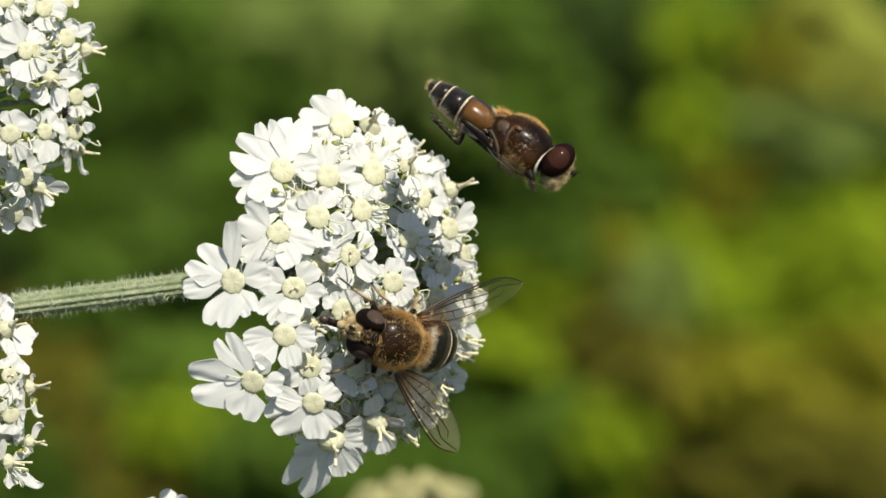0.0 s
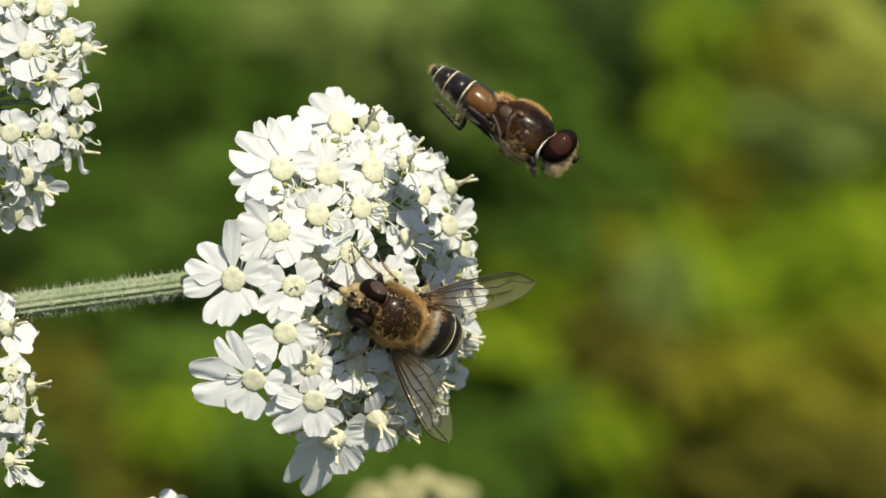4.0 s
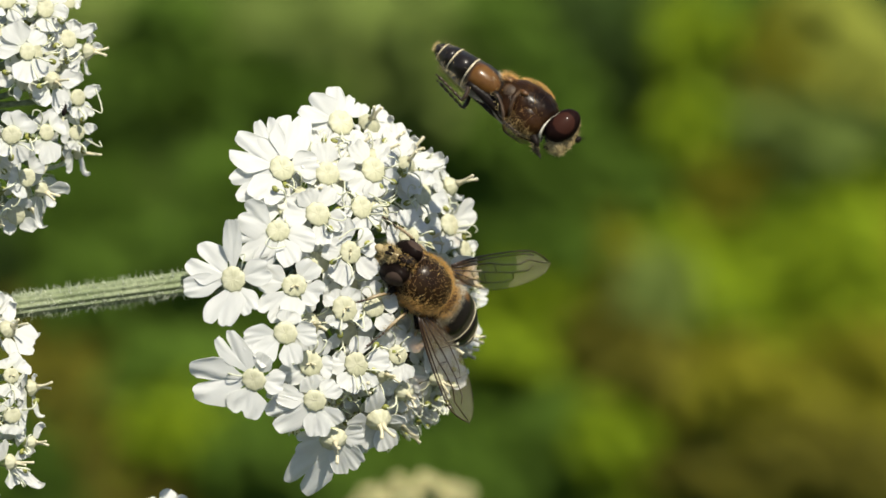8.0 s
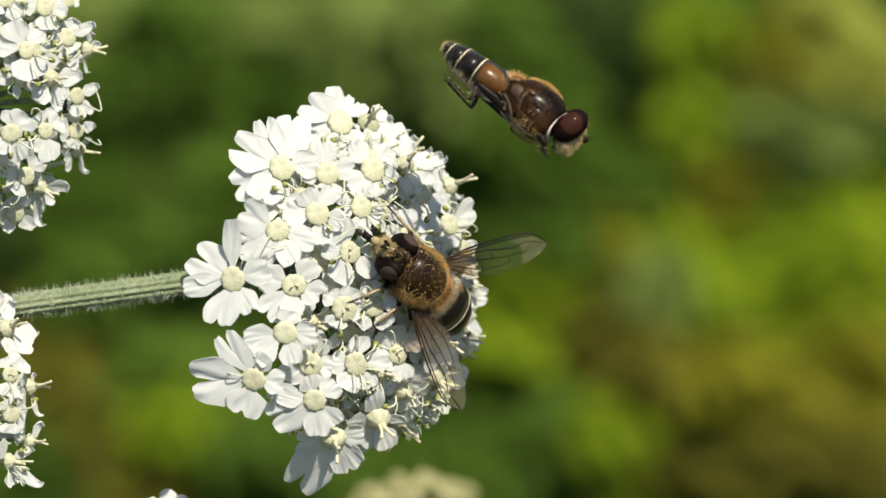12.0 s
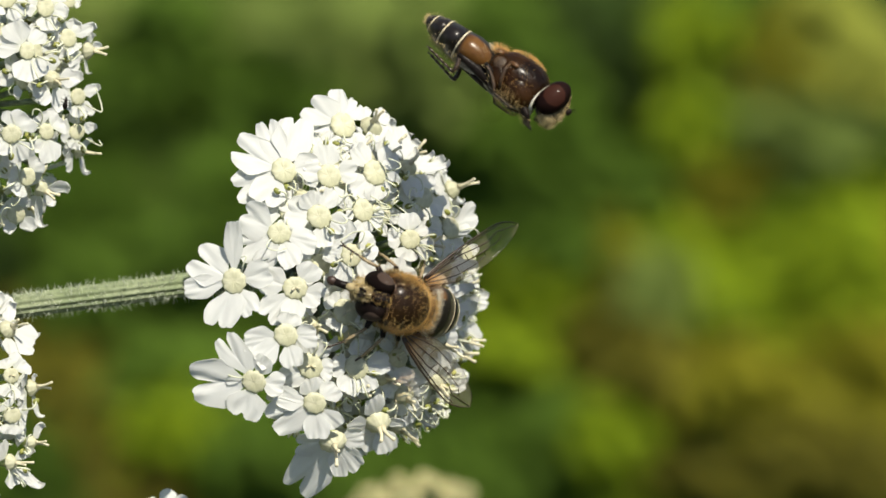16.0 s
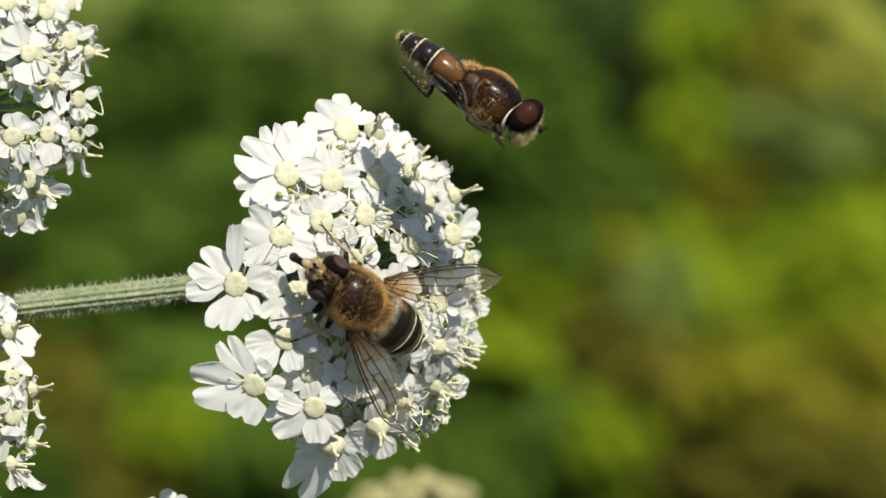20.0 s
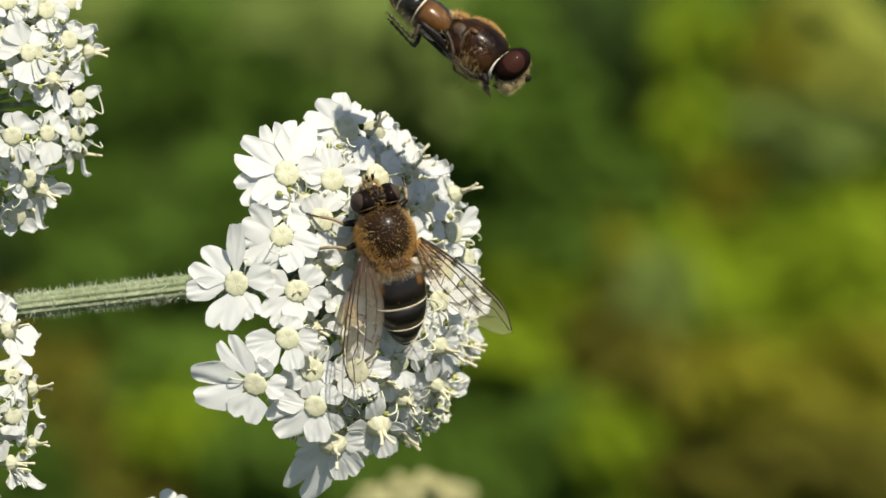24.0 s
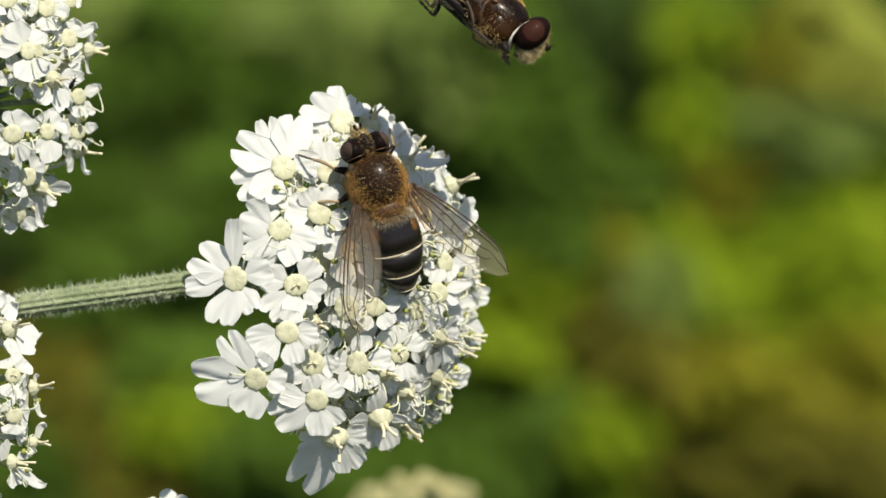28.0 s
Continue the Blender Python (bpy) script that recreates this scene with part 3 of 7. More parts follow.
meadow_plant("meadow_plant", "yellow-green leafy plant with sunlight painted into its colour", 27.5, 1.2, 1392, 0.012, SUNLIT_LEAF, 170, 0.013, 167)
meadow_plant("meadow_plant", "olive brown withering meadow plant", 31.0, 1.2, 1411, 0.012, DRY_LEAF, 170, 0.013, 168)
meadow_plant("meadow_plant", "leafy meadow plant with shade painted into its dark green", -29.2, 1.1, 1416, 0.012, SHADE_LEAF, 170, 0.013, 169)
meadow_plant("meadow_plant", "green leafy meadow plant", -25.8, 1.7, 1405, 0.012, MID_LEAF, 170, 0.013, 170)
meadow_plant("meadow_plant", "green leafy meadow plant", -21.9, 1.4, 1405, 0.012, MID_LEAF, 170, 0.013, 171)
meadow_plant("meadow_plant", "green leafy meadow plant", -18.4, 0.8, 1392, 0.012, MID_LEAF, 170, 0.013, 172)
meadow_plant("meadow_plant", "green leafy meadow plant", -15.3, 1.4, 1389, 0.012, MID_LEAF, 170, 0.013, 173)
meadow_plant("meadow_plant", "green leafy meadow plant", 3.4, -1.9, 1413, 0.012, MID_LEAF, 170, 0.013, 174)
meadow_plant("meadow_plant", "yellow-green leafy plant with sunlight painted into its colour", 6.2, -2.6, 1388, 0.012, SUNLIT_LEAF, 170, 0.013, 175)
meadow_plant("meadow_plant", "olive brown withering meadow plant", 10.1, -2.4, 1415, 0.012, DRY_LEAF, 170, 0.013, 176)
meadow_plant("meadow_plant", "yellow-green leafy plant with sunlight painted into its colour", 13.4, -2.7, 1412, 0.012, SUNLIT_LEAF, 170, 0.013, 177)
meadow_plant("meadow_plant", "dull grey-green leafy plant", 16.6, -2.8, 1386, 0.012, GREY_LEAF, 170, 0.013, 178)
meadow_plant("meadow_plant", "yellow-green leafy plant with sunlight painted into its colour", 19.6, -2.4, 1387, 0.012, SUNLIT_LEAF, 170, 0.013, 179)
meadow_plant("meadow_plant", "yellow-green leafy plant with sunlight painted into its colour", 22.7, -2.1, 1414, 0.012, SUNLIT_LEAF, 170, 0.013, 180)
meadow_plant("meadow_plant", "yellow-green leafy plant with sunlight painted into its colour", 26.1, -2.1, 1395, 0.012, SUNLIT_LEAF, 170, 0.013, 181)
meadow_plant("meadow_plant", "yellow-green leafy plant with sunlight painted into its colour", 29.3, -2.7, 1400, 0.012, SUNLIT_LEAF, 170, 0.013, 182)
meadow_plant("meadow_plant", "leafy meadow plant with shade painted into its dark green", -28.6, -2.3, 1436, 0.012, SHADE_LEAF, 170, 0.013, 183)
meadow_plant("meadow_plant", "green leafy meadow plant", -25.3, -2.5, 1391, 0.012, MID_LEAF, 170, 0.013, 184)
meadow_plant("meadow_plant", "leafy meadow plant with shade painted into its dark green", -21.4, -2.7, 1435, 0.012, SHADE_LEAF, 170, 0.013, 185)
meadow_plant("meadow_plant", "green leafy meadow plant", -18.7, -2.3, 1414, 0.012, MID_LEAF, 170, 0.013, 186)
meadow_plant("meadow_plant", "yellow-green leafy plant with sunlight painted into its colour", 4.6, -6.1, 1387, 0.012, SUNLIT_LEAF, 170, 0.013, 187)
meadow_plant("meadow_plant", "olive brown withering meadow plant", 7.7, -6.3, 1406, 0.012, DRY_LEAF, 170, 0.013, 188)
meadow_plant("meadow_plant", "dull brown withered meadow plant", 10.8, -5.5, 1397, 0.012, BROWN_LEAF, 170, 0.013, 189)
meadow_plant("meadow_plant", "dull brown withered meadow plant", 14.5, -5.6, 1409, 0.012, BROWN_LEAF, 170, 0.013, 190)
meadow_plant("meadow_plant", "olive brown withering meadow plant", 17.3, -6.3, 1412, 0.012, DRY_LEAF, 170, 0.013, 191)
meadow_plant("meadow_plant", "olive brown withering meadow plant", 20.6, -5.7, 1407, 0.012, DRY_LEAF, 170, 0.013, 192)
meadow_plant("meadow_plant", "yellow-green leafy plant with sunlight painted into its colour", 25.0, -6.0, 1403, 0.012, SUNLIT_LEAF, 170, 0.013, 193)
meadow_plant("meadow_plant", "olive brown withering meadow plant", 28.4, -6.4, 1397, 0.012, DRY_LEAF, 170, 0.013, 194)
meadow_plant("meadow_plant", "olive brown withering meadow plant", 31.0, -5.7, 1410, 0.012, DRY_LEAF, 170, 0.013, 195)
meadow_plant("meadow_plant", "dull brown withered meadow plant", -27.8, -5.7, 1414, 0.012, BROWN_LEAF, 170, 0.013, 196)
meadow_plant("meadow_plant", "leafy meadow plant with shade painted into its dark green", -24.0, -5.5, 1429, 0.012, SHADE_LEAF, 170, 0.013, 197)
meadow_plant("meadow_plant", "leafy meadow plant with shade painted into its dark green", -20.3, -5.6, 1422, 0.012, SHADE_LEAF, 170, 0.013, 198)
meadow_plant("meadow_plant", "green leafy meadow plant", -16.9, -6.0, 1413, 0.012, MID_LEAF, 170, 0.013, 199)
meadow_plant("meadow_plant", "leafy meadow plant with shade painted into its dark green", 3.6, -9.8, 1401, 0.012, SHADE_LEAF, 170, 0.013, 200)
meadow_plant("meadow_plant", "leafy meadow plant with shade painted into its dark green", 6.8, -9.3, 1421, 0.012, SHADE_LEAF, 170, 0.013, 201)
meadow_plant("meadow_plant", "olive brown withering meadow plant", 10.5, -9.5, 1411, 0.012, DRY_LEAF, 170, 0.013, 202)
meadow_plant("meadow_plant", "yellow-green leafy plant with sunlight painted into its colour", 13.6, -10.0, 1410, 0.012, SUNLIT_LEAF, 170, 0.013, 203)
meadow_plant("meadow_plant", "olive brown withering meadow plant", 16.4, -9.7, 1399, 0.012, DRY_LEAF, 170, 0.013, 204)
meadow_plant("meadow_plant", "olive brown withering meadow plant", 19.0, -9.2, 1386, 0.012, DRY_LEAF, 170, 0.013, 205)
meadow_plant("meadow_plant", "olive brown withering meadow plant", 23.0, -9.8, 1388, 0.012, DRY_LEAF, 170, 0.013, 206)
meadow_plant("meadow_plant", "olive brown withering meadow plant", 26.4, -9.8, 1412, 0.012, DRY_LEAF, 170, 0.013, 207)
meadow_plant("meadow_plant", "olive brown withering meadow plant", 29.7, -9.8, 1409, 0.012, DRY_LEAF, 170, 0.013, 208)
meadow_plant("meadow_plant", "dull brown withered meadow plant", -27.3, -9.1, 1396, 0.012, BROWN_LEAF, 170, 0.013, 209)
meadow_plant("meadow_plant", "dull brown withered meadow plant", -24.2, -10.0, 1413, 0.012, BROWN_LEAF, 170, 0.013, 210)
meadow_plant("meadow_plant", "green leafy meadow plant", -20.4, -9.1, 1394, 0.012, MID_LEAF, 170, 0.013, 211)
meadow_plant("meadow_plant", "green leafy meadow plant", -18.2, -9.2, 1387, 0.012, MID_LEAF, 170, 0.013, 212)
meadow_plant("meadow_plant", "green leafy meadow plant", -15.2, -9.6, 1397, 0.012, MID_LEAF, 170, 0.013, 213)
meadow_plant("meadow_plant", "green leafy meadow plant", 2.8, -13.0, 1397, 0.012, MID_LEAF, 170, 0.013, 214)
meadow_plant("meadow_plant", "leafy meadow plant with shade painted into its dark green", 5.6, -13.6, 1415, 0.012, SHADE_LEAF, 170, 0.013, 215)
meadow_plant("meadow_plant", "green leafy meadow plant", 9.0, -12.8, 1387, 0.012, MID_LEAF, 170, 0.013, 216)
meadow_plant("meadow_plant", "yellow-green leafy plant with sunlight painted into its colour", 11.9, -13.4, 1410, 0.012, SUNLIT_LEAF, 170, 0.013, 217)
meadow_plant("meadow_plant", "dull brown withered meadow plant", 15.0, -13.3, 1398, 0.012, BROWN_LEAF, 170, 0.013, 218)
meadow_plant("meadow_plant", "leafy meadow plant with shade painted into its dark green", 17.9, -13.6, 1424, 0.012, SHADE_LEAF, 170, 0.013, 219)
meadow_plant("meadow_plant", "leafy meadow plant with shade painted into its dark green", 20.3, -12.8, 1420, 0.012, SHADE_LEAF, 170, 0.013, 220)
meadow_plant("meadow_plant", "leafy meadow plant with shade painted into its dark green", 22.4, -13.5, 1409, 0.012, SHADE_LEAF, 170, 0.013, 221)
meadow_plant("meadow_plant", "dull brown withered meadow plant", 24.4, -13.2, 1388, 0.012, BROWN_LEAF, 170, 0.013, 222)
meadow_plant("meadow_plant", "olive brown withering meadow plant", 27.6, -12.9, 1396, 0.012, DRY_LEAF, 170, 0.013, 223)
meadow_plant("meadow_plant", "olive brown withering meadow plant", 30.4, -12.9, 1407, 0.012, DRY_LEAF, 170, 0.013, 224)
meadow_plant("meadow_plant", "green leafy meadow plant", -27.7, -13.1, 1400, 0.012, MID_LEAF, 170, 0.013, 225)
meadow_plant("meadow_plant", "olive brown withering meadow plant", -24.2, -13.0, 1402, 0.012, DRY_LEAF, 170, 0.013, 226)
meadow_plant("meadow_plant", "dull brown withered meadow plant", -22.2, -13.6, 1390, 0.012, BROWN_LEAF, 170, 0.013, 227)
meadow_plant("meadow_plant", "yellow-green leafy plant with sunlight painted into its colour", -19.8, -13.5, 1394, 0.012, SUNLIT_LEAF, 170, 0.013, 228)
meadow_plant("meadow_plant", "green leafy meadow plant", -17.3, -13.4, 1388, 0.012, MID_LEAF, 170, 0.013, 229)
meadow_plant("meadow_plant", "leafy meadow plant with shade painted into its dark green", -14.4, -13.6, 1429, 0.012, SHADE_LEAF, 170, 0.013, 230)
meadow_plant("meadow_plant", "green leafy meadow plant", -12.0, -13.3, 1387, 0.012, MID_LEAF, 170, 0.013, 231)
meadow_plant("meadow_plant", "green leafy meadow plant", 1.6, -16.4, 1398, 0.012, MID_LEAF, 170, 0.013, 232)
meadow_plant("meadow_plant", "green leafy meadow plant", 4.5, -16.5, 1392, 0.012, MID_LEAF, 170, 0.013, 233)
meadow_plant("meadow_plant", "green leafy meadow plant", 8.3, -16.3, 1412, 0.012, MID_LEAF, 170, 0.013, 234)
meadow_plant("meadow_plant", "yellow-green leafy plant with sunlight painted into its colour", 11.4, -16.1, 1406, 0.012, SUNLIT_LEAF, 170, 0.013, 235)
meadow_plant("meadow_plant", "yellow-green leafy plant with sunlight painted into its colour", 13.8, -16.8, 1414, 0.012, SUNLIT_LEAF, 170, 0.013, 236)
meadow_plant("meadow_plant", "leafy meadow plant with shade painted into its dark green", 17.4, -16.8, 1429, 0.012, SHADE_LEAF, 170, 0.013, 237)
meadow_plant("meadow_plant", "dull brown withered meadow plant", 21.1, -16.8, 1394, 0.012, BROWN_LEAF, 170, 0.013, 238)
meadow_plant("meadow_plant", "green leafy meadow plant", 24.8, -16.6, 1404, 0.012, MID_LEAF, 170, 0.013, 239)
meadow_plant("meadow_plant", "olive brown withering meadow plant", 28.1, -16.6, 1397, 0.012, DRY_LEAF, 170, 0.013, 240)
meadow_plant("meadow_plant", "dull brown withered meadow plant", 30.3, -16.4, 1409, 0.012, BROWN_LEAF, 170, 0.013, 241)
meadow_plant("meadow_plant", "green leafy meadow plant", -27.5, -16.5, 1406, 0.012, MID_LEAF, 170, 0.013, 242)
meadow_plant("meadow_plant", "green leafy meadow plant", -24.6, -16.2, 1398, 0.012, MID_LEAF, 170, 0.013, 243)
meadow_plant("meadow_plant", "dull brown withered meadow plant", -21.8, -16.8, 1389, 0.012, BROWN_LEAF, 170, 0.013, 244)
meadow_plant("meadow_plant", "leafy meadow plant with shade painted into its dark green", -17.8, -16.8, 1415, 0.012, SHADE_LEAF, 170, 0.013, 245)
meadow_plant("meadow_plant", "leafy meadow plant with shade painted into its dark green", -14.7, -16.5, 1416, 0.012, SHADE_LEAF, 170, 0.013, 246)
meadow_plant("meadow_plant", "green leafy meadow plant", -11.9, -16.5, 1406, 0.012, MID_LEAF, 170, 0.013, 247)
meadow_plant("meadow_plant", "green leafy meadow plant", -8.7, -16.2, 1387, 0.012, MID_LEAF, 170, 0.013, 248)
meadow_plant("meadow_plant", "green leafy meadow plant", -5.8, -16.9, 1414, 0.012, MID_LEAF, 170, 0.013, 249)
meadow_plant("meadow_plant", "green leafy meadow plant", -2.4, -16.5, 1405, 0.012, MID_LEAF, 170, 0.013, 250)
meadow_plant("meadow_plant", "leafy meadow plant with shade painted into its dark green", 18.0, -13.1, 1404, 0.011, SHADE_LEAF, 170, 0.013, 252)
meadow_plant("meadow_plant", "leafy meadow plant with shade painted into its dark green", 19.8, -12.4, 1402, 0.009, SHADE_LEAF, 150, 0.013, 253)
meadow_plant("meadow_plant", "leafy meadow plant with shade painted into its dark green", 12.3, 12.4, 1390, 0.010, SHADE_LEAF, 160, 0.013, 254)
meadow_plant("meadow_plant", "dull brown withered meadow plant", 14.4, -8.2, 1380, 0.009, BROWN_LEAF, 150, 0.013, 255)
meadow_plant("meadow_plant", "yellow-green leafy plant with sunlight painted into its colour", 11.4, -13.0, 1380, 0.009, SUNLIT_LEAF, 150, 0.013, 256)
meadow_plant("meadow_plant", "dull brown withered meadow plant", 29.6, -15.4, 1380, 0.011, BROWN_LEAF, 150, 0.013, 257)
meadow_plant("meadow_plant", "dull grey-green leafy plant", 27.8, 12.6, 1400, 0.011, GREY_LEAF, 160, 0.013, 258)
meadow_plant("meadow_plant", "yellow-green leafy plant with sunlight painted into its colour", -19.4, -12.0, 1380, 0.009, SUNLIT_LEAF, 150, 0.013, 259)
meadow_plant("meadow_plant", "green leafy meadow plant", 8.4, 9.4, 1382, 0.010, MID_LEAF, 150, 0.013, 255)
meadow_plant("meadow_plant", "green leafy meadow plant", 7.2, 5.6, 1382, 0.010, MID_LEAF, 150, 0.013, 257)
meadow_plant("meadow_plant", "green leafy meadow plant", 5.4, 8.6, 1380, 0.009, MID_LEAF, 130, 0.013, 256)
meadow_plant("meadow_plant", "leafy meadow plant with shade painted into its dark green", 12.6, 15.2, 1390, 0.012, SHADE_LEAF, 170, 0.013, 251)


# ---- the umbels in the foreground ----
def umbel_thing(u, v, label):
    ob = new("hogweed_umbel")
    ob.matrix_basis = Matrix.Translation(spot(u, v))
    return tagged(ob, label, "flower", "hogweed umbels")

MAIN_AT = (-31.36, -4.36)
main_umbel = umbel_thing(*MAIN_AT, "white hogweed umbel with cream discs on a hairy green stalk")
main = Dome(main_umbel, MAIN_AT, (-7.2, -2.68, -6.5), (0.72, 0.02, 0.69), 11.9, 6.2, (-10.76, -1.72, -12.5), 5)
main.bloom(-11.36, 5.56, .62, [(-125, 3.0, 2.4, 0.3, 0), (154, 3.97, 2.48, 0.5, 0), (-158, 3.77, 2.40, 0.4, 0), (110, 3.78, 1.84, 0.35, 0), (74, 4.12, 2.72, 0.25, 0), (9, 2.67, 2.00, 0.2, 0)], styles="short")
main.bloom(-7.16, 8.76, .6, [(101, 2.81, 1.36, 0, 0), (57, 2.14, 1.44, 0.35, 0), (150, 3.10, 2.24, 0.45, 0), (-156, 2.58, 2.00, 0.2, 0), (-105, 2.98, 1.68, 0.15, 0), (-53, 2.49, 1.60, 0.2, 0)], styles="short")
main.bloom(-5.16, 8.68, .5, [(44, 1.50, 1.20, 0.3, 0), (-59, 1.31, 1.52, 0.2, 0), (126, 1.58, 1.44, 0.2, 0), (-7, 1.41, 1.36, 0.1, 0)], styles="long", style_way=60)
main.bloom(-8.16, 5.16, .6, [(98, 2.26, 1.76, 0.15, 0), (13, 2.06, 1.60, 0.2, 0), (-76, 2.31, 1.84, 0.15, 0), (173, 1.86, 1.76, 0.2, 0)], styles="short", anthers=(250,))
main.bloom(-4.88, 5.40, .55, [(128, 2.45, 1.60, 0.2, 0), (50, 1.99, 1.60, 0.2, 0), (-30, 1.93, 1.52, 0.1, 0), (-140, 2.39, 1.68, 0.2, 0), (-90, 2.00, 1.76, 0.1, 0)], styles="short", anthers=(320,))
main.bloom(-2.56, 5.80, .45, [(114, 2.97, 2.00, 0.3, 0), (94, 2.41, 1.36, 0.1, 1), (0, 2.88, 1.20, 0.1, 1), (-75, 2.15, 1.68, 0.2, 0), (172, 1.70, 1.76, 0.1, 0), (27, 2.15, 0.88, 0, 1)], styles="long", style_way=50, anthers=(240,))
main.bloom(0.52, 4.20, .2, [(158, 1.51, 1.76, 0.1, 0), (-122, 2.18, 1.68, 0.2, 0), (118, 1.63, 1.36, 0.1, 1), (-49, 1.39, 1.20, 0.1, 1)], styles="long", style_way=20)
main.bloom(-8.84, 2.28, .6, [(171, 2.43, 2.32, 0.3, 0), (122, 2.06, 1.60, 0.1, 0), (67, 2.17, 1.60, 0.2, 0), (-18, 2.06, 1.52, 0.2, 0), (-83, 2.26, 1.60, 0.1, 0)], styles="short", anthers=(300,))
main.bloom(-11.68, 1.12, .65, [(151, 3.01, 2.40, 0.35, 0), (-16, 2.75, 1.84, 0.05, 0), (-157, 3.14, 2.32, 0.35, 0), (-118, 2.93, 1.52, 0.25, 0), (-67, 2.65, 1.84, 0.05, 0)], styles="short")
main.bloom(-14.88, -2.28, .7, [(147, 3.42, 2.56, 0.5, 0), (-171, 3.56, 1.68, 0.05, 0), (90, 4.40, 1.28, 0.1, 0), (15, 2.74, 1.84, 0.25, 0), (-108, 3.45, 2.32, 0.3, 0), (-60, 2.69, 1.60, 0.25, 0)], lift=1.4)
main.bloom(-10.56, -2.76, .65, [(163, 2.43, 2.00, 0.25, 0), (49, 2.21, 1.76, 0.05, 0), (-23, 2.08, 1.84, 0.25, 0), (-133, 3.06, 2.08, 0.35, 0), (-98, 2.42, 1.68, 0.15, 0)], styles="short")
main.bloom(-6.56, -0.44, .6, [(107, 2.43, 1.68, 0.1, 0), (29, 2.00, 2.00, 0.15, 0), (-41, 2.44, 1.68, 0.05, 0), (-114, 2.36, 2.00, 0.05, 0), (168, 1.96, 1.68, 0.1, 0)], styles="short", anthers=(20, 200,))
main.bloom(-11.20, -6.12, .65, [(-173, 3.11, 1.68, 0.15, 0), (-139, 2.92, 1.76, 0.25, 0), (0, 2.20, 1.68, 0.1, 0), (77, 1.64, 1.76, 0.1, 0), (-75, 2.32, 1.60, 0.2, 0)], lift=0.8)
main.bloom(-13.48, -9.40, .7, [(180, 4.48, 3.12, 0.43, 0), (122, 3.95, 1.84, 0.4, 0), (-109, 2.71, 2.48, 0.35, 0), (62, 2.08, 1.44, 0.1, 0), (-8, 2.18, 1.68, 0.2, 0)], lift=2.6)
main.bloom(-9.48, -8.28, .6, [(63, 2.15, 1.52, 0.2, 0), (-149, 2.15, 1.84, 0.05, 0), (-11, 1.63, 1.60, 0.1, 0), (119, 2.29, 1.60, 0.1, 0), (-79, 2.12, 1.60, 0.2, 0)], styles="short", anthers=(80,))
main.bloom(-9.16, -10.92, .65, [(-154, 3.47, 2.64, 0.45, 0), (169, 3.01, 1.60, 0.1, 0), (-86, 2.56, 1.84, 0.15, 0), (37, 2.00, 1.68, 0.1, 0), (105, 1.82, 1.60, 0.1, 0), (-46, 2.43, 1.44, 0.1, 0)], styles="short", lift=1.6)
main.bloom(-7.88, -13.64, .6, [(-177, 2.72, 2.00, 0.4, 0), (-126, 4.75, 2.88, 0.43, 0), (-79, 2.60, 1.28, 0.05, 0), (10, 2.20, 1.68, 0.1, 0), (-44, 2.66, 1.60, 0.15, 0)], styles="long", style_way=290, lift=2.6)
main.bloom(-6.20, -8.36, .6, [(175, 1.77, 1.68, 0.1, 0), (-113, 2.08, 1.92, 0.05, 0), (8, 2.34, 1.60, 0.1, 0), (-61, 2.00, 1.52, 0.1, 0), (81, 2.03, 1.60, 0.1, 0)], styles="short", anthers=(330, 40,))
main.bloom(-3.28, -7.72, .55, [(95, 2.09, 1.60, 0.1, 0), (39, 2.02, 1.60, 0.2, 0), (-77, 1.89, 1.84, 0.05, 0), (-151, 1.32, 1.68, 0.1, 0), (144, 2.03, 1.44, 0.1, 0)], styles="short", anthers=(150,))
main.bloom(-0.48, -3.40, .45, [(-100, 2.35, 1.84, 0.1, 0), (-8, 1.70, 1.60, 0.2, 0), (93, 1.68, 1.60, 0.1, 0), (17, 2.68, 1.36, 0.1, 1), (-162, 1.85, 1.44, 0.1, 0)], anthers=(270,))
main.bloom(-0.44, -6.60, .3, [(41, 1.59, 2.00, 0.2, 0), (-70, 2.38, 1.68, 0.1, 0), (113, 1.83, 1.44, 0.1, 0), (-137, 1.64, 1.44, 0.1, 0), (-16, 1.49, 1.20, 0.1, 1)], styles="long", style_way=335)
main.bloom(-4.68, -12.28, .5, [(2, 1.92, 1.20, 0.1, 1), (-166, 2.39, 2.08, 0.15, 0), (-126, 2.29, 1.68, 0.1, 0), (-75, 2.15, 1.84, 0.1, 0), (102, 1.88, 1.60, 0.1, 0)], styles="long", style_way=300, lift=1.2)
main.bloom(-0.60, -9.40, .3, [(58, 1.51, 1.60, 0.1, 1), (-137, 1.75, 1.84, 0.1, 0), (106, 1.75, 1.36, 0.1, 0), (169, 2.04, 1.60, 0.1, 0)], styles="long", style_way=325)
main.bloom(-1.44, 3.64, .5, [(-131, 1.70, 1.76, 0.1, 0), (-31, 1.69, 1.60, 0.1, 0), (85, 1.69, 1.68, 0.1, 0), (162, 1.85, 1.60, 0.1, 0)], anthers=(270, 200,))
main.bloom(0.48, 1.48, .4, [(34, 2.13, 1.84, 0.3, 0), (-21, 1.37, 1.68, 0.3, 0), (-87, 1.76, 1.60, 0.1, 0), (180, 1.60, 1.60, 0.1, 0)], anthers=(300,))
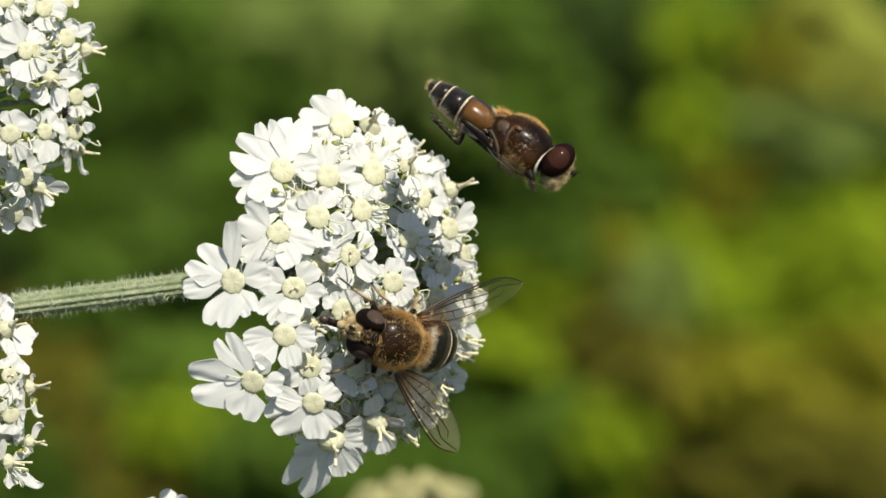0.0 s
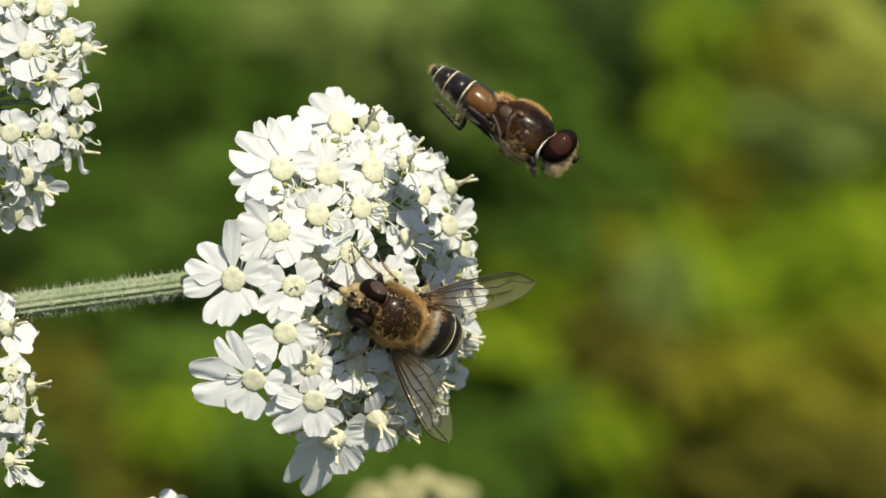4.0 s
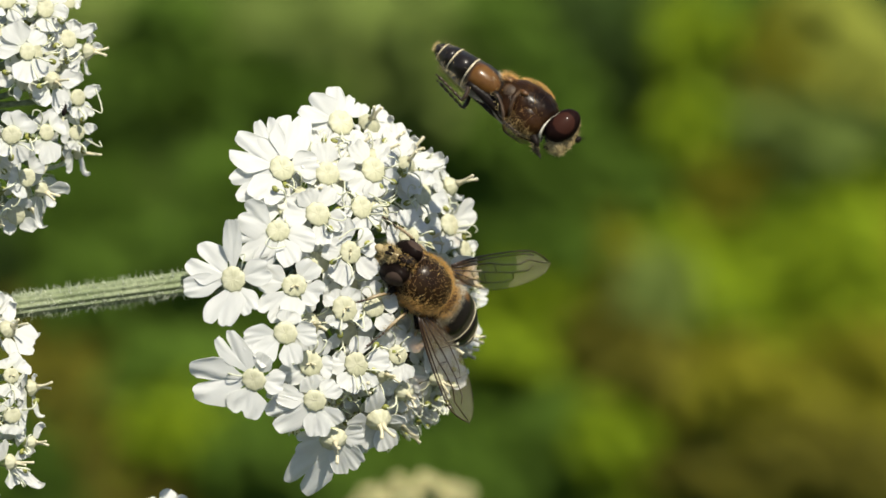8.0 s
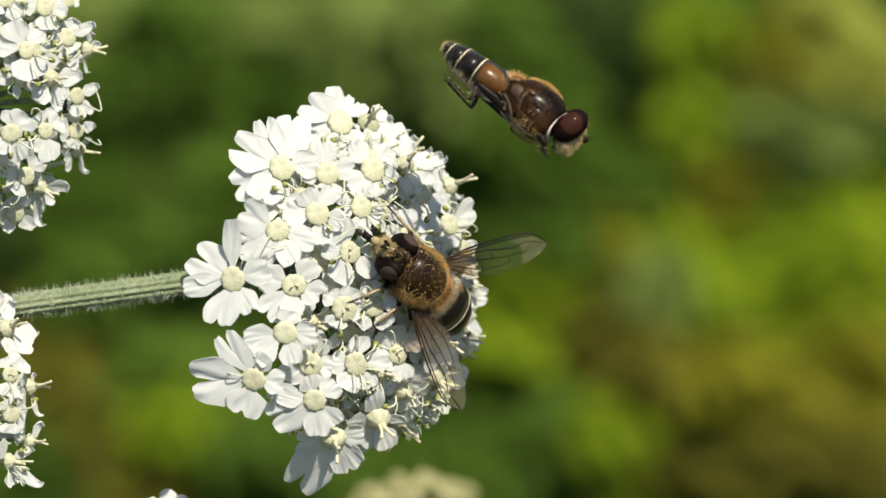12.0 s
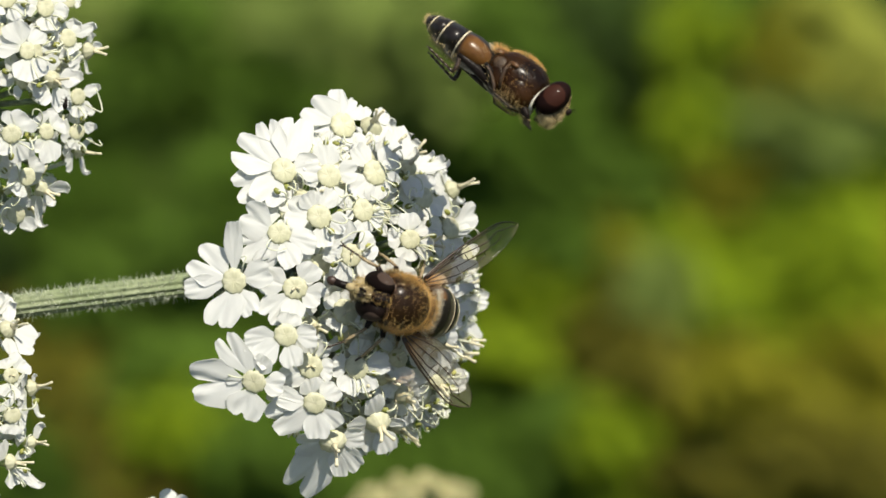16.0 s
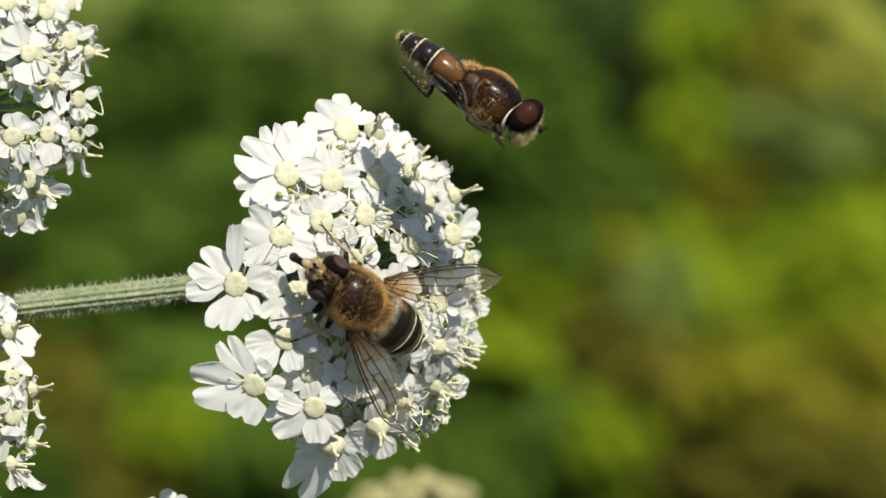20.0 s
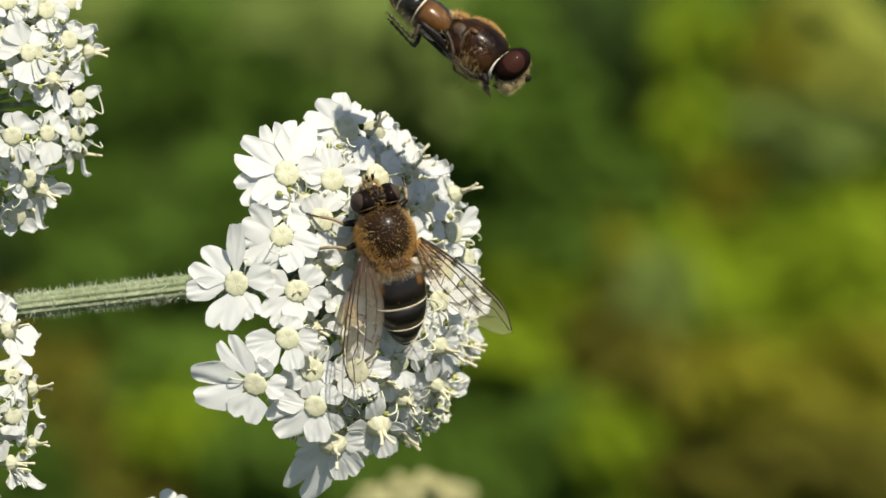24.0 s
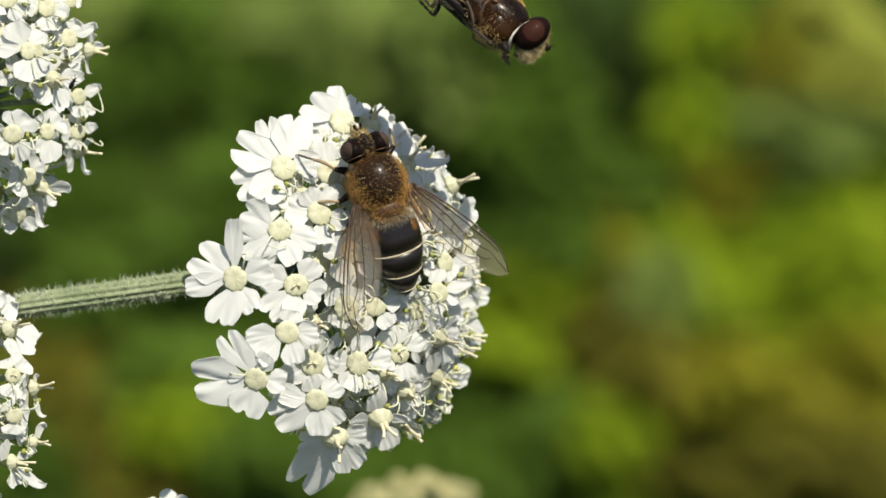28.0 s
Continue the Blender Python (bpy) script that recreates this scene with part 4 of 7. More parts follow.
main.bloom(-2.40, 0.68, .55, [(-108, 1.59, 1.76, 0.1, 0), (-28, 1.90, 1.68, 0.1, 0), (95, 1.93, 1.60, 0.1, 0), (174, 1.61, 1.52, 0.1, 0), (45, 1.58, 1.44, 0.1, 0)], anthers=(0, 330,))
main.bloom(0.00, -1.24, .4, [(-50, 1.25, 1.84, 0.1, 0), (4, 2.17, 1.36, 0.2, 1), (-135, 1.58, 1.68, 0.1, 0), (93, 1.76, 1.44, 0.1, 0)], anthers=(150,))
main.bloom(-4.92, -4.36, .6, [(167, 1.80, 1.60, 0.1, 0), (95, 1.93, 1.52, 0.1, 0), (21, 1.80, 1.60, 0.1, 0), (-54, 1.78, 1.60, 0.1, 0), (-129, 1.76, 1.52, 0.1, 0)], styles="short", anthers=(60, 200,))
main.bloom(-3.52, -2.36, .55, [(151, 1.65, 1.60, 0.1, 0), (85, 1.77, 1.52, 0.1, 0), (16, 1.75, 1.60, 0.1, 0), (-51, 1.76, 1.60, 0.1, 0), (-112, 1.72, 1.60, 0.1, 0)], styles="short", anthers=(150,))
main.bloom(-7.00, -4.44, .6, [(135, 1.58, 1.60, 0.1, 0), (-122, 1.51, 1.60, 0.15, 0), (-12, 1.15, 1.52, 0.1, 0), (70, 1.62, 1.52, 0.1, 0)], styles="short", anthers=(250,))
main.bloom(-2.84, -10.36, .5, [(-114, 1.58, 1.60, 0.1, 0), (148, 1.22, 1.44, 0.1, 0), (32, 1.22, 1.44, 0.1, 0), (-47, 1.30, 1.36, 0.1, 1)], styles="long", style_way=320, anthers=(200,))
main.bloom(1.52, -0.44, .25, [(39, 1.02, 1.36, 0.2, 1), (-68, 1.47, 1.44, 0.2, 1), (-135, 1.02, 1.36, 0.1, 0), (120, 1.29, 1.36, 0.1, 0)], anthers=(250,))
main.bloom(-5.76, 2.76, .5, [(180, 1.20, 1.44, 0.1, 0), (-90, 1.60, 1.60, 0.1, 0), (-27, 1.61, 1.52, 0.1, 0)], anthers=(0, 300, 180,))
main.scatter(26, 1.75, 1.1, lambda p: p.x > -6.5)
main.scatter(12, 1.45, 0.7, lambda p: p.x > -6 and p.y < -4)
main.scatter(22, 1.9, 1.5, lambda p: -11.5 < p.x < -5)
stalk(main_umbel, MAIN_AT, [(-42.96, -5.76, -14), (-31.36, -4.2, -9), (-18.16, -2.52, -9), (-10.76, -1.72, -12.5)], 0.80, 3)

LEFT_AT = (-42.96, 11.64)
left_umbel = umbel_thing(*LEFT_AT, "full white hogweed umbel with long cream styles")
left = Dome(left_umbel, LEFT_AT, (-32.76, 11.04, -4.5), (0.80, 0.02, 0.60), 9.6, 5.5, (-36.56, 10.24, -9.0), 8, 0.86, 1.08)
left.bloom(-29.55, 14.02, .7, [(121, 2.19, 1.76, 0.1, 0), (60, 1.61, 1.44, 0.1, 0), (168, 2.20, 1.60, 0.1, 0), (-66, 1.97, 1.84, 0.1, 0), (-101, 2.08, 1.52, 0.1, 0)], styles="short", anthers=(330,))
left.bloom(-28.27, 17.10, .65, [(169, 1.30, 1.60, 0.1, 0), (-13, 1.48, 1.76, 0.1, 1), (-81, 1.62, 1.68, 0.1, 0), (56, 1.73, 1.60, 0.1, 0)], anthers=(310,))
left.bloom(-27.75, 11.98, .55, [(-125, 1.75, 1.44, 0.1, 0), (103, 1.64, 1.60, 0.1, 0), (8, 1.82, 1.84, 0.2, 1), (-73, 2.09, 1.52, 0.15, 0)], styles="long", style_way=350, anthers=(190,))
left.bloom(-25.31, 14.06, .15, [(24, 0.97, 1.04, 0.1, 1), (-147, 1.62, 1.68, 0.1, 0), (79, 1.22, 1.20, 0.1, 1), (-90, 1.60, 1.36, 0.1, 1)], styles="long", style_way=358)
left.bloom(-26.67, 14.94, .5, [(180, 1.36, 1.44, 0.1, 0), (65, 1.32, 1.68, 0.15, 1), (28, 1.90, 1.20, 0.1, 1), (-63, 1.07, 1.36, 0.1, 0)], anthers=(200, 260,))
left.bloom(-28.19, 8.30, .55, [(117, 1.25, 1.44, 0.1, 0), (45, 1.36, 1.92, 0.1, 0), (-81, 2.03, 1.60, 0.1, 0), (-111, 1.55, 1.36, 0.1, 0)], styles="short", anthers=(160, 190,))
left.bloom(-26.03, 8.30, .5, [(18, 1.26, 1.12, 0.1, 1), (-98, 1.21, 1.60, 0.1, 0), (176, 1.12, 1.60, 0.1, 0), (90, 1.28, 1.44, 0.1, 0)], anthers=(270,))
left.bloom(-25.95, 6.94, .12, [(-78, 1.55, 1.28, 0.05, 1), (-125, 1.26, 1.60, 0.1, 0), (157, 1.04, 1.36, 0.1, 0), (51, 1.14, 0.88, 0.05, 1)], styles="long", style_way=350)
left.bloom(-28.59, 4.30, .2, [(-107, 2.51, 1.44, 0.1, 1), (-55, 1.26, 1.36, 0.1, 1), (114, 1.40, 1.52, 0.1, 0), (0, 1.76, 1.68, 0.15, 1)], styles="long", style_way=330)
left.bloom(-30.67, 8.14, .7, [(47, 1.64, 1.92, 0.1, 0), (-135, 1.58, 1.68, 0.1, 0), (-63, 1.97, 1.84, 0.1, 0), (90, 1.52, 1.36, 0.1, 0)], styles="short", anthers=(260,))
left.bloom(-29.55, 5.10, .55, [(152, 1.18, 1.52, 0.1, 0), (56, 1.44, 1.44, 0.1, 0), (-133, 1.42, 1.60, 0.1, 0)], anthers=(200,))
left.bloom(-30.35, 2.46, .5, [(-118, 1.36, 1.52, 0.1, 1), (-38, 1.42, 1.52, 0.15, 1), (141, 1.02, 1.60, 0.1, 0), (66, 1.40, 1.44, 0.1, 0)], anthers=(90,))
left.bloom(-25.95, 10.78, .35, [(31, 1.40, 1.20, 0.1, 1), (-49, 1.48, 1.04, 0.1, 1), (-170, 0.89, 1.60, 0.1, 0), (-90, 1.44, 1.44, 0.1, 0)], anthers=(270,))
left.bloom(-31.07, 17.82, .6, [(-138, 1.19, 1.60, 0.1, 0), (20, 1.19, 1.60, 0.1, 0), (-47, 1.64, 1.60, 0.1, 0)], anthers=(330,))
left.bloom(-26.67, 17.66, .4, [(48, 1.08, 1.36, 0.1, 0), (-18, 0.76, 1.20, 0.1, 1), (-122, 1.22, 1.44, 0.1, 0)], anthers=(250,))
left.scatter(30, 1.55, 1.7, lambda p: p.x < -26.4)
stalk(left_umbel, LEFT_AT, [(-42.96, -5.76, -14), (-40.16, 3.64, -12), (-36.56, 10.24, -9)], 0.8, 4)

LOW_AT = (-42.96, -10.36)
low_umbel = umbel_thing(*LOW_AT, "white hogweed umbel with long cream styles beside the stalk")
low = Dome(low_umbel, LOW_AT, (-34.56, -11.76, -4.0), (0.80, 0.0, 0.60), 9.0, 5.2, (-39.36, -11.16, -8.5), 9, 0.86, 1.08)
low.bloom(-29.29, -9.84, .15, [(-73, 2.01, 1.12, 0.05, 1), (-129, 1.34, 1.84, 0.1, 0), (117, 1.34, 1.60, 0.1, 0), (180, 1.08, 1.60, 0.1, 0), (77, 0.90, 0.80, 0.05, 1)], styles="long", style_way=8)
low.bloom(-29.33, -13.68, .2, [(59, 1.40, 1.20, 0.1, 1), (-101, 0.82, 1.36, 0.1, 1), (141, 1.02, 1.52, 0.1, 0), (125, 1.66, 1.52, 0.1, 0)], styles="long", style_way=355, anthers=(200,))
low.bloom(-30.77, -15.12, .25, [(35, 1.55, 1.04, 0.1, 1), (-84, 1.61, 1.52, 0.1, 0), (117, 1.43, 1.60, 0.1, 0), (-50, 2.39, 1.28, 0.1, 1)], styles="long", style_way=358, anthers=(320,))
low.bloom(-30.93, -5.68, .4, [(-38, 1.94, 2.24, 0.15, 0), (-17, 1.92, 0.88, 0.05, 1), (85, 1.85, 1.44, 0.1, 1), (-80, 1.87, 1.60, 0.1, 0)], styles="long", style_way=25)
low.bloom(-30.69, -8.96, .5, [(52, 1.42, 1.84, 0.1, 0), (110, 1.19, 1.44, 0.1, 0), (-37, 0.80, 1.44, 0.1, 0), (-99, 1.46, 1.60, 0.1, 0)], styles="short")
low.bloom(-30.61, -11.76, .55, [(-14, 0.99, 1.60, 0.1, 0), (119, 1.00, 1.44, 0.1, 0), (-94, 1.28, 1.60, 0.1, 0)], anthers=(30,))
low.scatter(18, 1.55, 1.7, lambda p: p.x < -30.6)
stalk(low_umbel, LOW_AT, [(-42.96, -5.76, -14), (-41.36, -9.16, -12), (-39.36, -11.16, -8.5)], 0.8, 6)

UNDER_AT = (-21.36, -22.76)
under_umbel = umbel_thing(*UNDER_AT, "low white hogweed umbel with spread outer petals")
under = Dome(under_umbel, UNDER_AT, (-21.16, -26.36, -5.0), (0.35, 0.5, 0.79), 8.0, 4.0, (-25.36, -29.56, -10.0), 10)
under.bloom(-19.4, -19.0, 0.7, [(120, 2.0, 2.2, 0.5, 0), (35, 1.9, 1.7, 0.3, 0), (175, 1.9, 1.7, 0.3, 0), (250, 1.8, 1.7, 0.2, 0), (310, 1.8, 1.7, 0.2, 0)])
under.bloom(-22.6, -21.4, 0.6, [(110, 2.4, 2.0, 0.4, 0), (30, 2.0, 1.7, 0.3, 0), (190, 2.0, 1.7, 0.2, 0), (270, 1.8, 1.6, 0.2, 0)], styles="short")
under.bloom(-16.4, -21.8, 0.6, [(70, 2.4, 2.0, 0.4, 0), (0, 2.0, 1.7, 0.3, 0), (150, 2.0, 1.7, 0.2, 0), (270, 1.8, 1.6, 0.2, 0)], styles="short")
under.scatter(14, 2.4, 0.0, lambda p: p.y < -21.5)
stalk(under_umbel, UNDER_AT, [(-42.96, -5.76, -14), (-37.36, -18.36, -14), (-25.36, -29.56, -10)], 0.8, 7)


def bud_umbel():
    """A cream umbel in bud, further back."""
    ob = new("hogweed_bud_umbel")
    at_mm = Vector((-1.76, -20.9, 0)) * (1 + 165 / DISTANCE)
    ob.matrix_basis = Matrix.Translation(spot(at_mm.x, at_mm.y, -165))
    tagged(ob, "cream hogweed umbel in bud behind the white umbel", "flower", "hogweed umbels")
    rng = random.Random(21)
    for i in range(46):
        a, r = rng.uniform(0, 6.28), math.sqrt(rng.random())
        p = Vector((math.cos(a) * r * 6.6, math.sin(a) * r * 4.6, 6.4 - 2.8 * r * r + rng.uniform(-1.4, 1.4)))
        bm = bmesh.new()
        for k in range(5):
            q = p + Vector((rng.uniform(-0.6, 0.6), rng.uniform(-0.6, 0.6), rng.uniform(-0.3, 0.4)))
            blob(bm, q, (0.5, 0.42, 0.5), (rng.uniform(0, 90), 0, 0), 8, 6)
        part("bud", bm, BUD, ob)
        bm = bmesh.new()
        tube(bm, curve_points((0, 0, -4), p, (0, 0, 0), 4), 0.22, 6)
        part("pedicel", bm, STALK, ob)
    bm = bmesh.new()
    tube(bm, [(0, 0, -4), (0, 2, -60), (6, 8, -400), (2, 10, -845)], [0.9, 1.2, 2.5, 3.5], 10)
    part("stalk", bm, STALK, ob)


BUD = surface("cream_bud", (0.58, 0.54, 0.28), (0.46, 0.43, 0.19), 1500, 300, 0.6, 0.3, 0.1, 0.1)
bud_umbel()


def plant_stem():
    """The stem that carries the umbels, rooted in the meadow."""
    ob = new("hogweed_plant")
    joint = spot(-42.96, -5.76, -14)
    ob.matrix_basis = Matrix.Translation((joint.x - 0.05, joint.y + 0.02, 0))
    tagged(ob, "tall ridged green hogweed stem rooted in the meadow", "plant")
    bm = bmesh.new()
    top = Vector((0.05, -0.02, joint.z))
    pts = [Vector((0, 0, -0.02)).lerp(top, k / 12) + Vector((0.012 * math.sin(k * 0.5), 0, 0)) * (1 - k / 12) for k in range(13)]
    tube(bm, pts, [0.009 - 0.0006 * k for k in range(13)], 30, 1.0, 8, 0.06)
    part("stem", bm, STALK, ob)


plant_stem()


# ---- the hoverflies ----
def fly_skin(name, a, b, speck, rough, coat, specks=0.62):
    """Body cuticle with grain and scattered pollen grains."""
    m, t, p = nodes_of(name)
    col = blend(t, spread(t, noise_node(t, 420, 3).outputs[0], 0.35, 0.68), a, b)
    v = t.nodes.new("ShaderNodeTexVoronoi")
    v.inputs["Scale"].default_value = 5200
    c = t.nodes.new("ShaderNodeTexCoord")
    t.links.new(c.outputs["Object"], v.inputs["Vector"])
    dot = maths(t, "LESS_THAN", v.outputs["Distance"], 0.22)
    patch = maths(t, "GREATER_THAN", noise_node(t, 900, 2).outputs[0], specks)
    col = blend(t, maths(t, "MULTIPLY", dot, patch), col, speck)
    t.links.new(col, p.inputs["Base Color"])
    p.inputs["Roughness"].default_value = rough
    p.inputs["Specular IOR Level"].default_value = 0.07
    p.inputs["Coat Weight"].default_value = coat
    p.inputs["Coat Roughness"].default_value = 0.2
    bmp = t.nodes.new("ShaderNodeBump")
    bmp.inputs["Strength"].default_value = 0.8
    bmp.inputs["Distance"].default_value = 0.14 * MM
    t.links.new(noise_node(t, 2100, 4).outputs[0], bmp.inputs["Height"])
    t.links.new(bmp.outputs[0], p.inputs["Normal"])
    return m


def tergite_skin(name, wide, back):
    """Black glossy back plate with orange flank patches towards its front."""
    m, t, p = nodes_of(name)
    side = maths(t, "ABSOLUTE", axis_socket(t, 1))
    mask = spread(t, side, wide * MM, (wide + 0.25) * MM)
    front = spread(t, axis_socket(t, 0), back * MM, (back + 0.4) * MM)
    grain = spread(t, noise_node(t, 900, 3).outputs[0], 0.3, 0.7)
    black = blend(t, grain, (0.008, 0.007, 0.006), (0.013, 0.010, 0.009))
    orange = blend(t, grain, (0.125, 0.058, 0.014), (0.085, 0.036, 0.009))
    t.links.new(blend(t, maths(t, "MULTIPLY", mask, front), black, orange), p.inputs["Base Color"])
    p.inputs["Roughness"].default_value = 0.34
    p.inputs["Specular IOR Level"].default_value = 0.25
    p.inputs["Coat Weight"].default_value = 0.12
    p.inputs["Coat Roughness"].default_value = 0.16
    bmp = t.nodes.new("ShaderNodeBump")
    bmp.inputs["Strength"].default_value = 0.4
    bmp.inputs["Distance"].default_value = 0.05 * MM
    t.links.new(noise_node(t, 2600, 3).outputs[0], bmp.inputs["Height"])
    t.links.new(bmp.outputs[0], p.inputs["Normal"])
    return m


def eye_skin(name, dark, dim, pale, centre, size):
    """Faceted glossy compound eye; a pale reflection is painted into its outer upper face."""
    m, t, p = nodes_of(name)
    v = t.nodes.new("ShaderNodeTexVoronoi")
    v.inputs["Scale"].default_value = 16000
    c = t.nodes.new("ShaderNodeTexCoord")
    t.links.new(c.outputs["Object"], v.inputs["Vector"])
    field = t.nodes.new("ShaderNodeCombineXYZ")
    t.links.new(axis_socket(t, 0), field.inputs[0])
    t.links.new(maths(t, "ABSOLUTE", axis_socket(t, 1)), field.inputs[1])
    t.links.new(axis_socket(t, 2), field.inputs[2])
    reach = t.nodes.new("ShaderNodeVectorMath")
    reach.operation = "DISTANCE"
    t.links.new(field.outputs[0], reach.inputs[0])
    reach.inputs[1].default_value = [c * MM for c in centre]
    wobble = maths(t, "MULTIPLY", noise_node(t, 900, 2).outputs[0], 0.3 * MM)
    painted_reflection = spread(t, maths(t, "ADD", reach.outputs["Value"], wobble), (size + 0.06) * MM, size * MM)
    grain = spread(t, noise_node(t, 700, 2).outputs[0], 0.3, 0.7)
    col = blend(t, painted_reflection, blend(t, grain, dark, dim), pale)
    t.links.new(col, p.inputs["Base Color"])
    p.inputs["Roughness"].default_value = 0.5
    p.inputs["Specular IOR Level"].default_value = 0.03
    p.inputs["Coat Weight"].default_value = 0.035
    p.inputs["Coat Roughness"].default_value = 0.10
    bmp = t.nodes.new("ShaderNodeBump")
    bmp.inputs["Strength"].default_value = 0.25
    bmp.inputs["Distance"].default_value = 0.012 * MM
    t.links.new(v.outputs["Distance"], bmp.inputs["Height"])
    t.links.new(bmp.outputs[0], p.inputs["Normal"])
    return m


def wing_skin(name, clear, tint):
    """Thin clear membrane with a faint gloss, browner towards its root."""
    m, t, p = nodes_of(name)
    tr = t.nodes.new("ShaderNodeBsdfTransparent")
    root = spread(t, axis_socket(t, 0), 4.0 * MM, 0.4 * MM)
    t.links.new(blend(t, root, (0.975, 0.97, 0.955), tint), tr.inputs[0])
    p.inputs["Base Color"].default_value = (0.5, 0.44, 0.34, 1)
    p.inputs["Roughness"].default_value = 0.12
    p.inputs["Specular IOR Level"].default_value = 0.8
    bmp = t.nodes.new("ShaderNodeBump")
    bmp.inputs["Strength"].default_value = 0.5
    bmp.inputs["Distance"].default_value = 0.14 * MM
    t.links.new(noise_node(t, 1300, 2).outputs[0], bmp.inputs["Height"])
    t.links.new(bmp.outputs[0], p.inputs["Normal"])
    mix = t.nodes.new("ShaderNodeMixShader")
    mix.inputs[0].default_value = 1 - clear
    t.links.new(tr.outputs[0], mix.inputs[1])
    t.links.new(p.outputs[0], mix.inputs[2])
    t.links.new(mix.outputs[0], t.nodes["Material Output"].inputs[0])
    return m


THORAX = fly_skin("brown_thorax", (0.026, 0.014, 0.006), (0.011, 0.006, 0.004), (0.85, 0.68, 0.36), 0.34, 0.12, 0.585)
FLANK = fly_skin("brown_flank", (0.030, 0.013, 0.004), (0.006, 0.0035, 0.0025), (0.60, 0.48, 0.22), 0.34, 0.10, 0.82)
BLACK = fly_skin("black_cuticle", (0.009, 0.007, 0.006), (0.016, 0.011, 0.009), (0.40, 0.32, 0.16), 0.4, 0.04, 0.8)
RUST = surface("brown_scutellum", (0.10, 0.045, 0.012), (0.06, 0.027, 0.009), 3000, 800, 0.45, 0.5, 0.06)
TERGITE = tergite_skin("black_tergite_with_orange_spots", 1.12, -4.0)
HIND_TERGITE = tergite_skin("black_glossy_tergite", 9, 0)
FLANK_TERGITE = tergite_skin("black_tergite_with_orange_flank", 1.25, -4.6)
CALYPTER = surface("pale_brown_calypter", (0.085, 0.048, 0.022), (0.035, 0.018, 0.008), 2500, 900, 0.6, 0.6, 0.08, 0.1)
BAND = surface("cream_band", (0.66, 0.60, 0.44), (0.52, 0.44, 0.28), 3000, 600, 0.5, 0.2, 0.03)
# centre and size place the reflection painted into each eye's colour
DARK_EYE = eye_skin("dark_compound_eye", (0.005, 0.0035, 0.003), (0.008, 0.005, 0.004), (0.055, 0.038, 0.030), (3.0, 1.62, 0.62), 0.80)
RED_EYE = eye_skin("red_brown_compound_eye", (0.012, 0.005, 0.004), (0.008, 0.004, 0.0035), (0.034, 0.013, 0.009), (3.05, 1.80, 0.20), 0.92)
FACE = fly_skin("dusted_yellow_face", (0.40, 0.33, 0.18), (0.16, 0.12, 0.06), (0.78, 0.70, 0.48), 0.6, 0.1, 0.5)
RIM = surface("white_eye_rim", (0.72, 0.69, 0.60), (0.60, 0.55, 0.42), 3000, 600, 0.5, 0.2, 0.03)
POLLEN = surface("golden_pollen", (0.85, 0.66, 0.24), (0.72, 0.48, 0.12), 5000, 900, 0.4, 0.4, 0.02)
FUR = surface("golden_fur", (0.90, 0.64, 0.27), (0.76, 0.49, 0.16), 2000, 300, 0.5, 0.1, 0.02, 0.5, 0.3)
PALE_FUR = surface("pale_fur", (0.66, 0.54, 0.29), (0.52, 0.40, 0.17), 2000, 300, 0.5, 0.1, 0.02, 0.3, 0.3)
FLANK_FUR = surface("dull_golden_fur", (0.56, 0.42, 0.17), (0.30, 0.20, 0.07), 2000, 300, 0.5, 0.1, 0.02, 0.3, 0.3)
WHITE_FUR = surface("white_fur", (0.78, 0.74, 0.62), (0.68, 0.60, 0.42), 2000, 300, 0.5, 0.1, 0.02, 0.4, 0.2)
TIBIA = surface("pale_tibia", (0.46, 0.39, 0.24), (0.24, 0.17, 0.09), 2500, 400, 0.4, 0.2, 0.03)
TARSUS = surface("dark_tarsus", (0.05, 0.028, 0.014), (0.03, 0.018, 0.01), 2500, 400, 0.4, 0.2, 0.03)
VEIN = surface("brown_wing_vein", (0.05, 0.025, 0.012), (0.03, 0.015, 0.008), 2500, 400, 0.4, 0.2, 0.03)
WING = wing_skin("clear_wing_membrane", 0.92, (0.70, 0.50, 0.30))
BEATING = wing_skin("beating_wing_membrane", 0.997, (0.97, 0.95, 0.92))
BEATING_VEIN = wing_skin("beating_wing_vein", 0.99, (0.93, 0.9, 0.86))
LABELLA = surface("dark_labella", (0.050, 0.024, 0.014), (0.030, 0.015, 0.010), 3000, 500, 0.45, 0.4, 0.06)


def section(bm, rows, n=28, close=True):
    """A body section lofted through rows of x, half width, height above, depth below, z of its middle."""
    rings = []
    for x, w, up, down, zc, *lean in rows:
        ring = []
        for k in range(n):
            a = 2 * math.pi * k / n
            z = math.sin(a)
            z *= up if z > 0 else down
            ring.append(bm.verts.new(((x - (lean[0] * z if lean else 0)) * MM, w * math.cos(a) * MM, (zc + z) * MM)))
        rings.append(ring)
    for a, b in zip(rings, rings[1:]):
        for k in range(n):
            bm.faces.new((a[k], b[k], b[(k + 1) % n], a[(k + 1) % n]))
    if close:
        bm.faces.new(rings[0])
        bm.faces.new(list(reversed(rings[-1])))


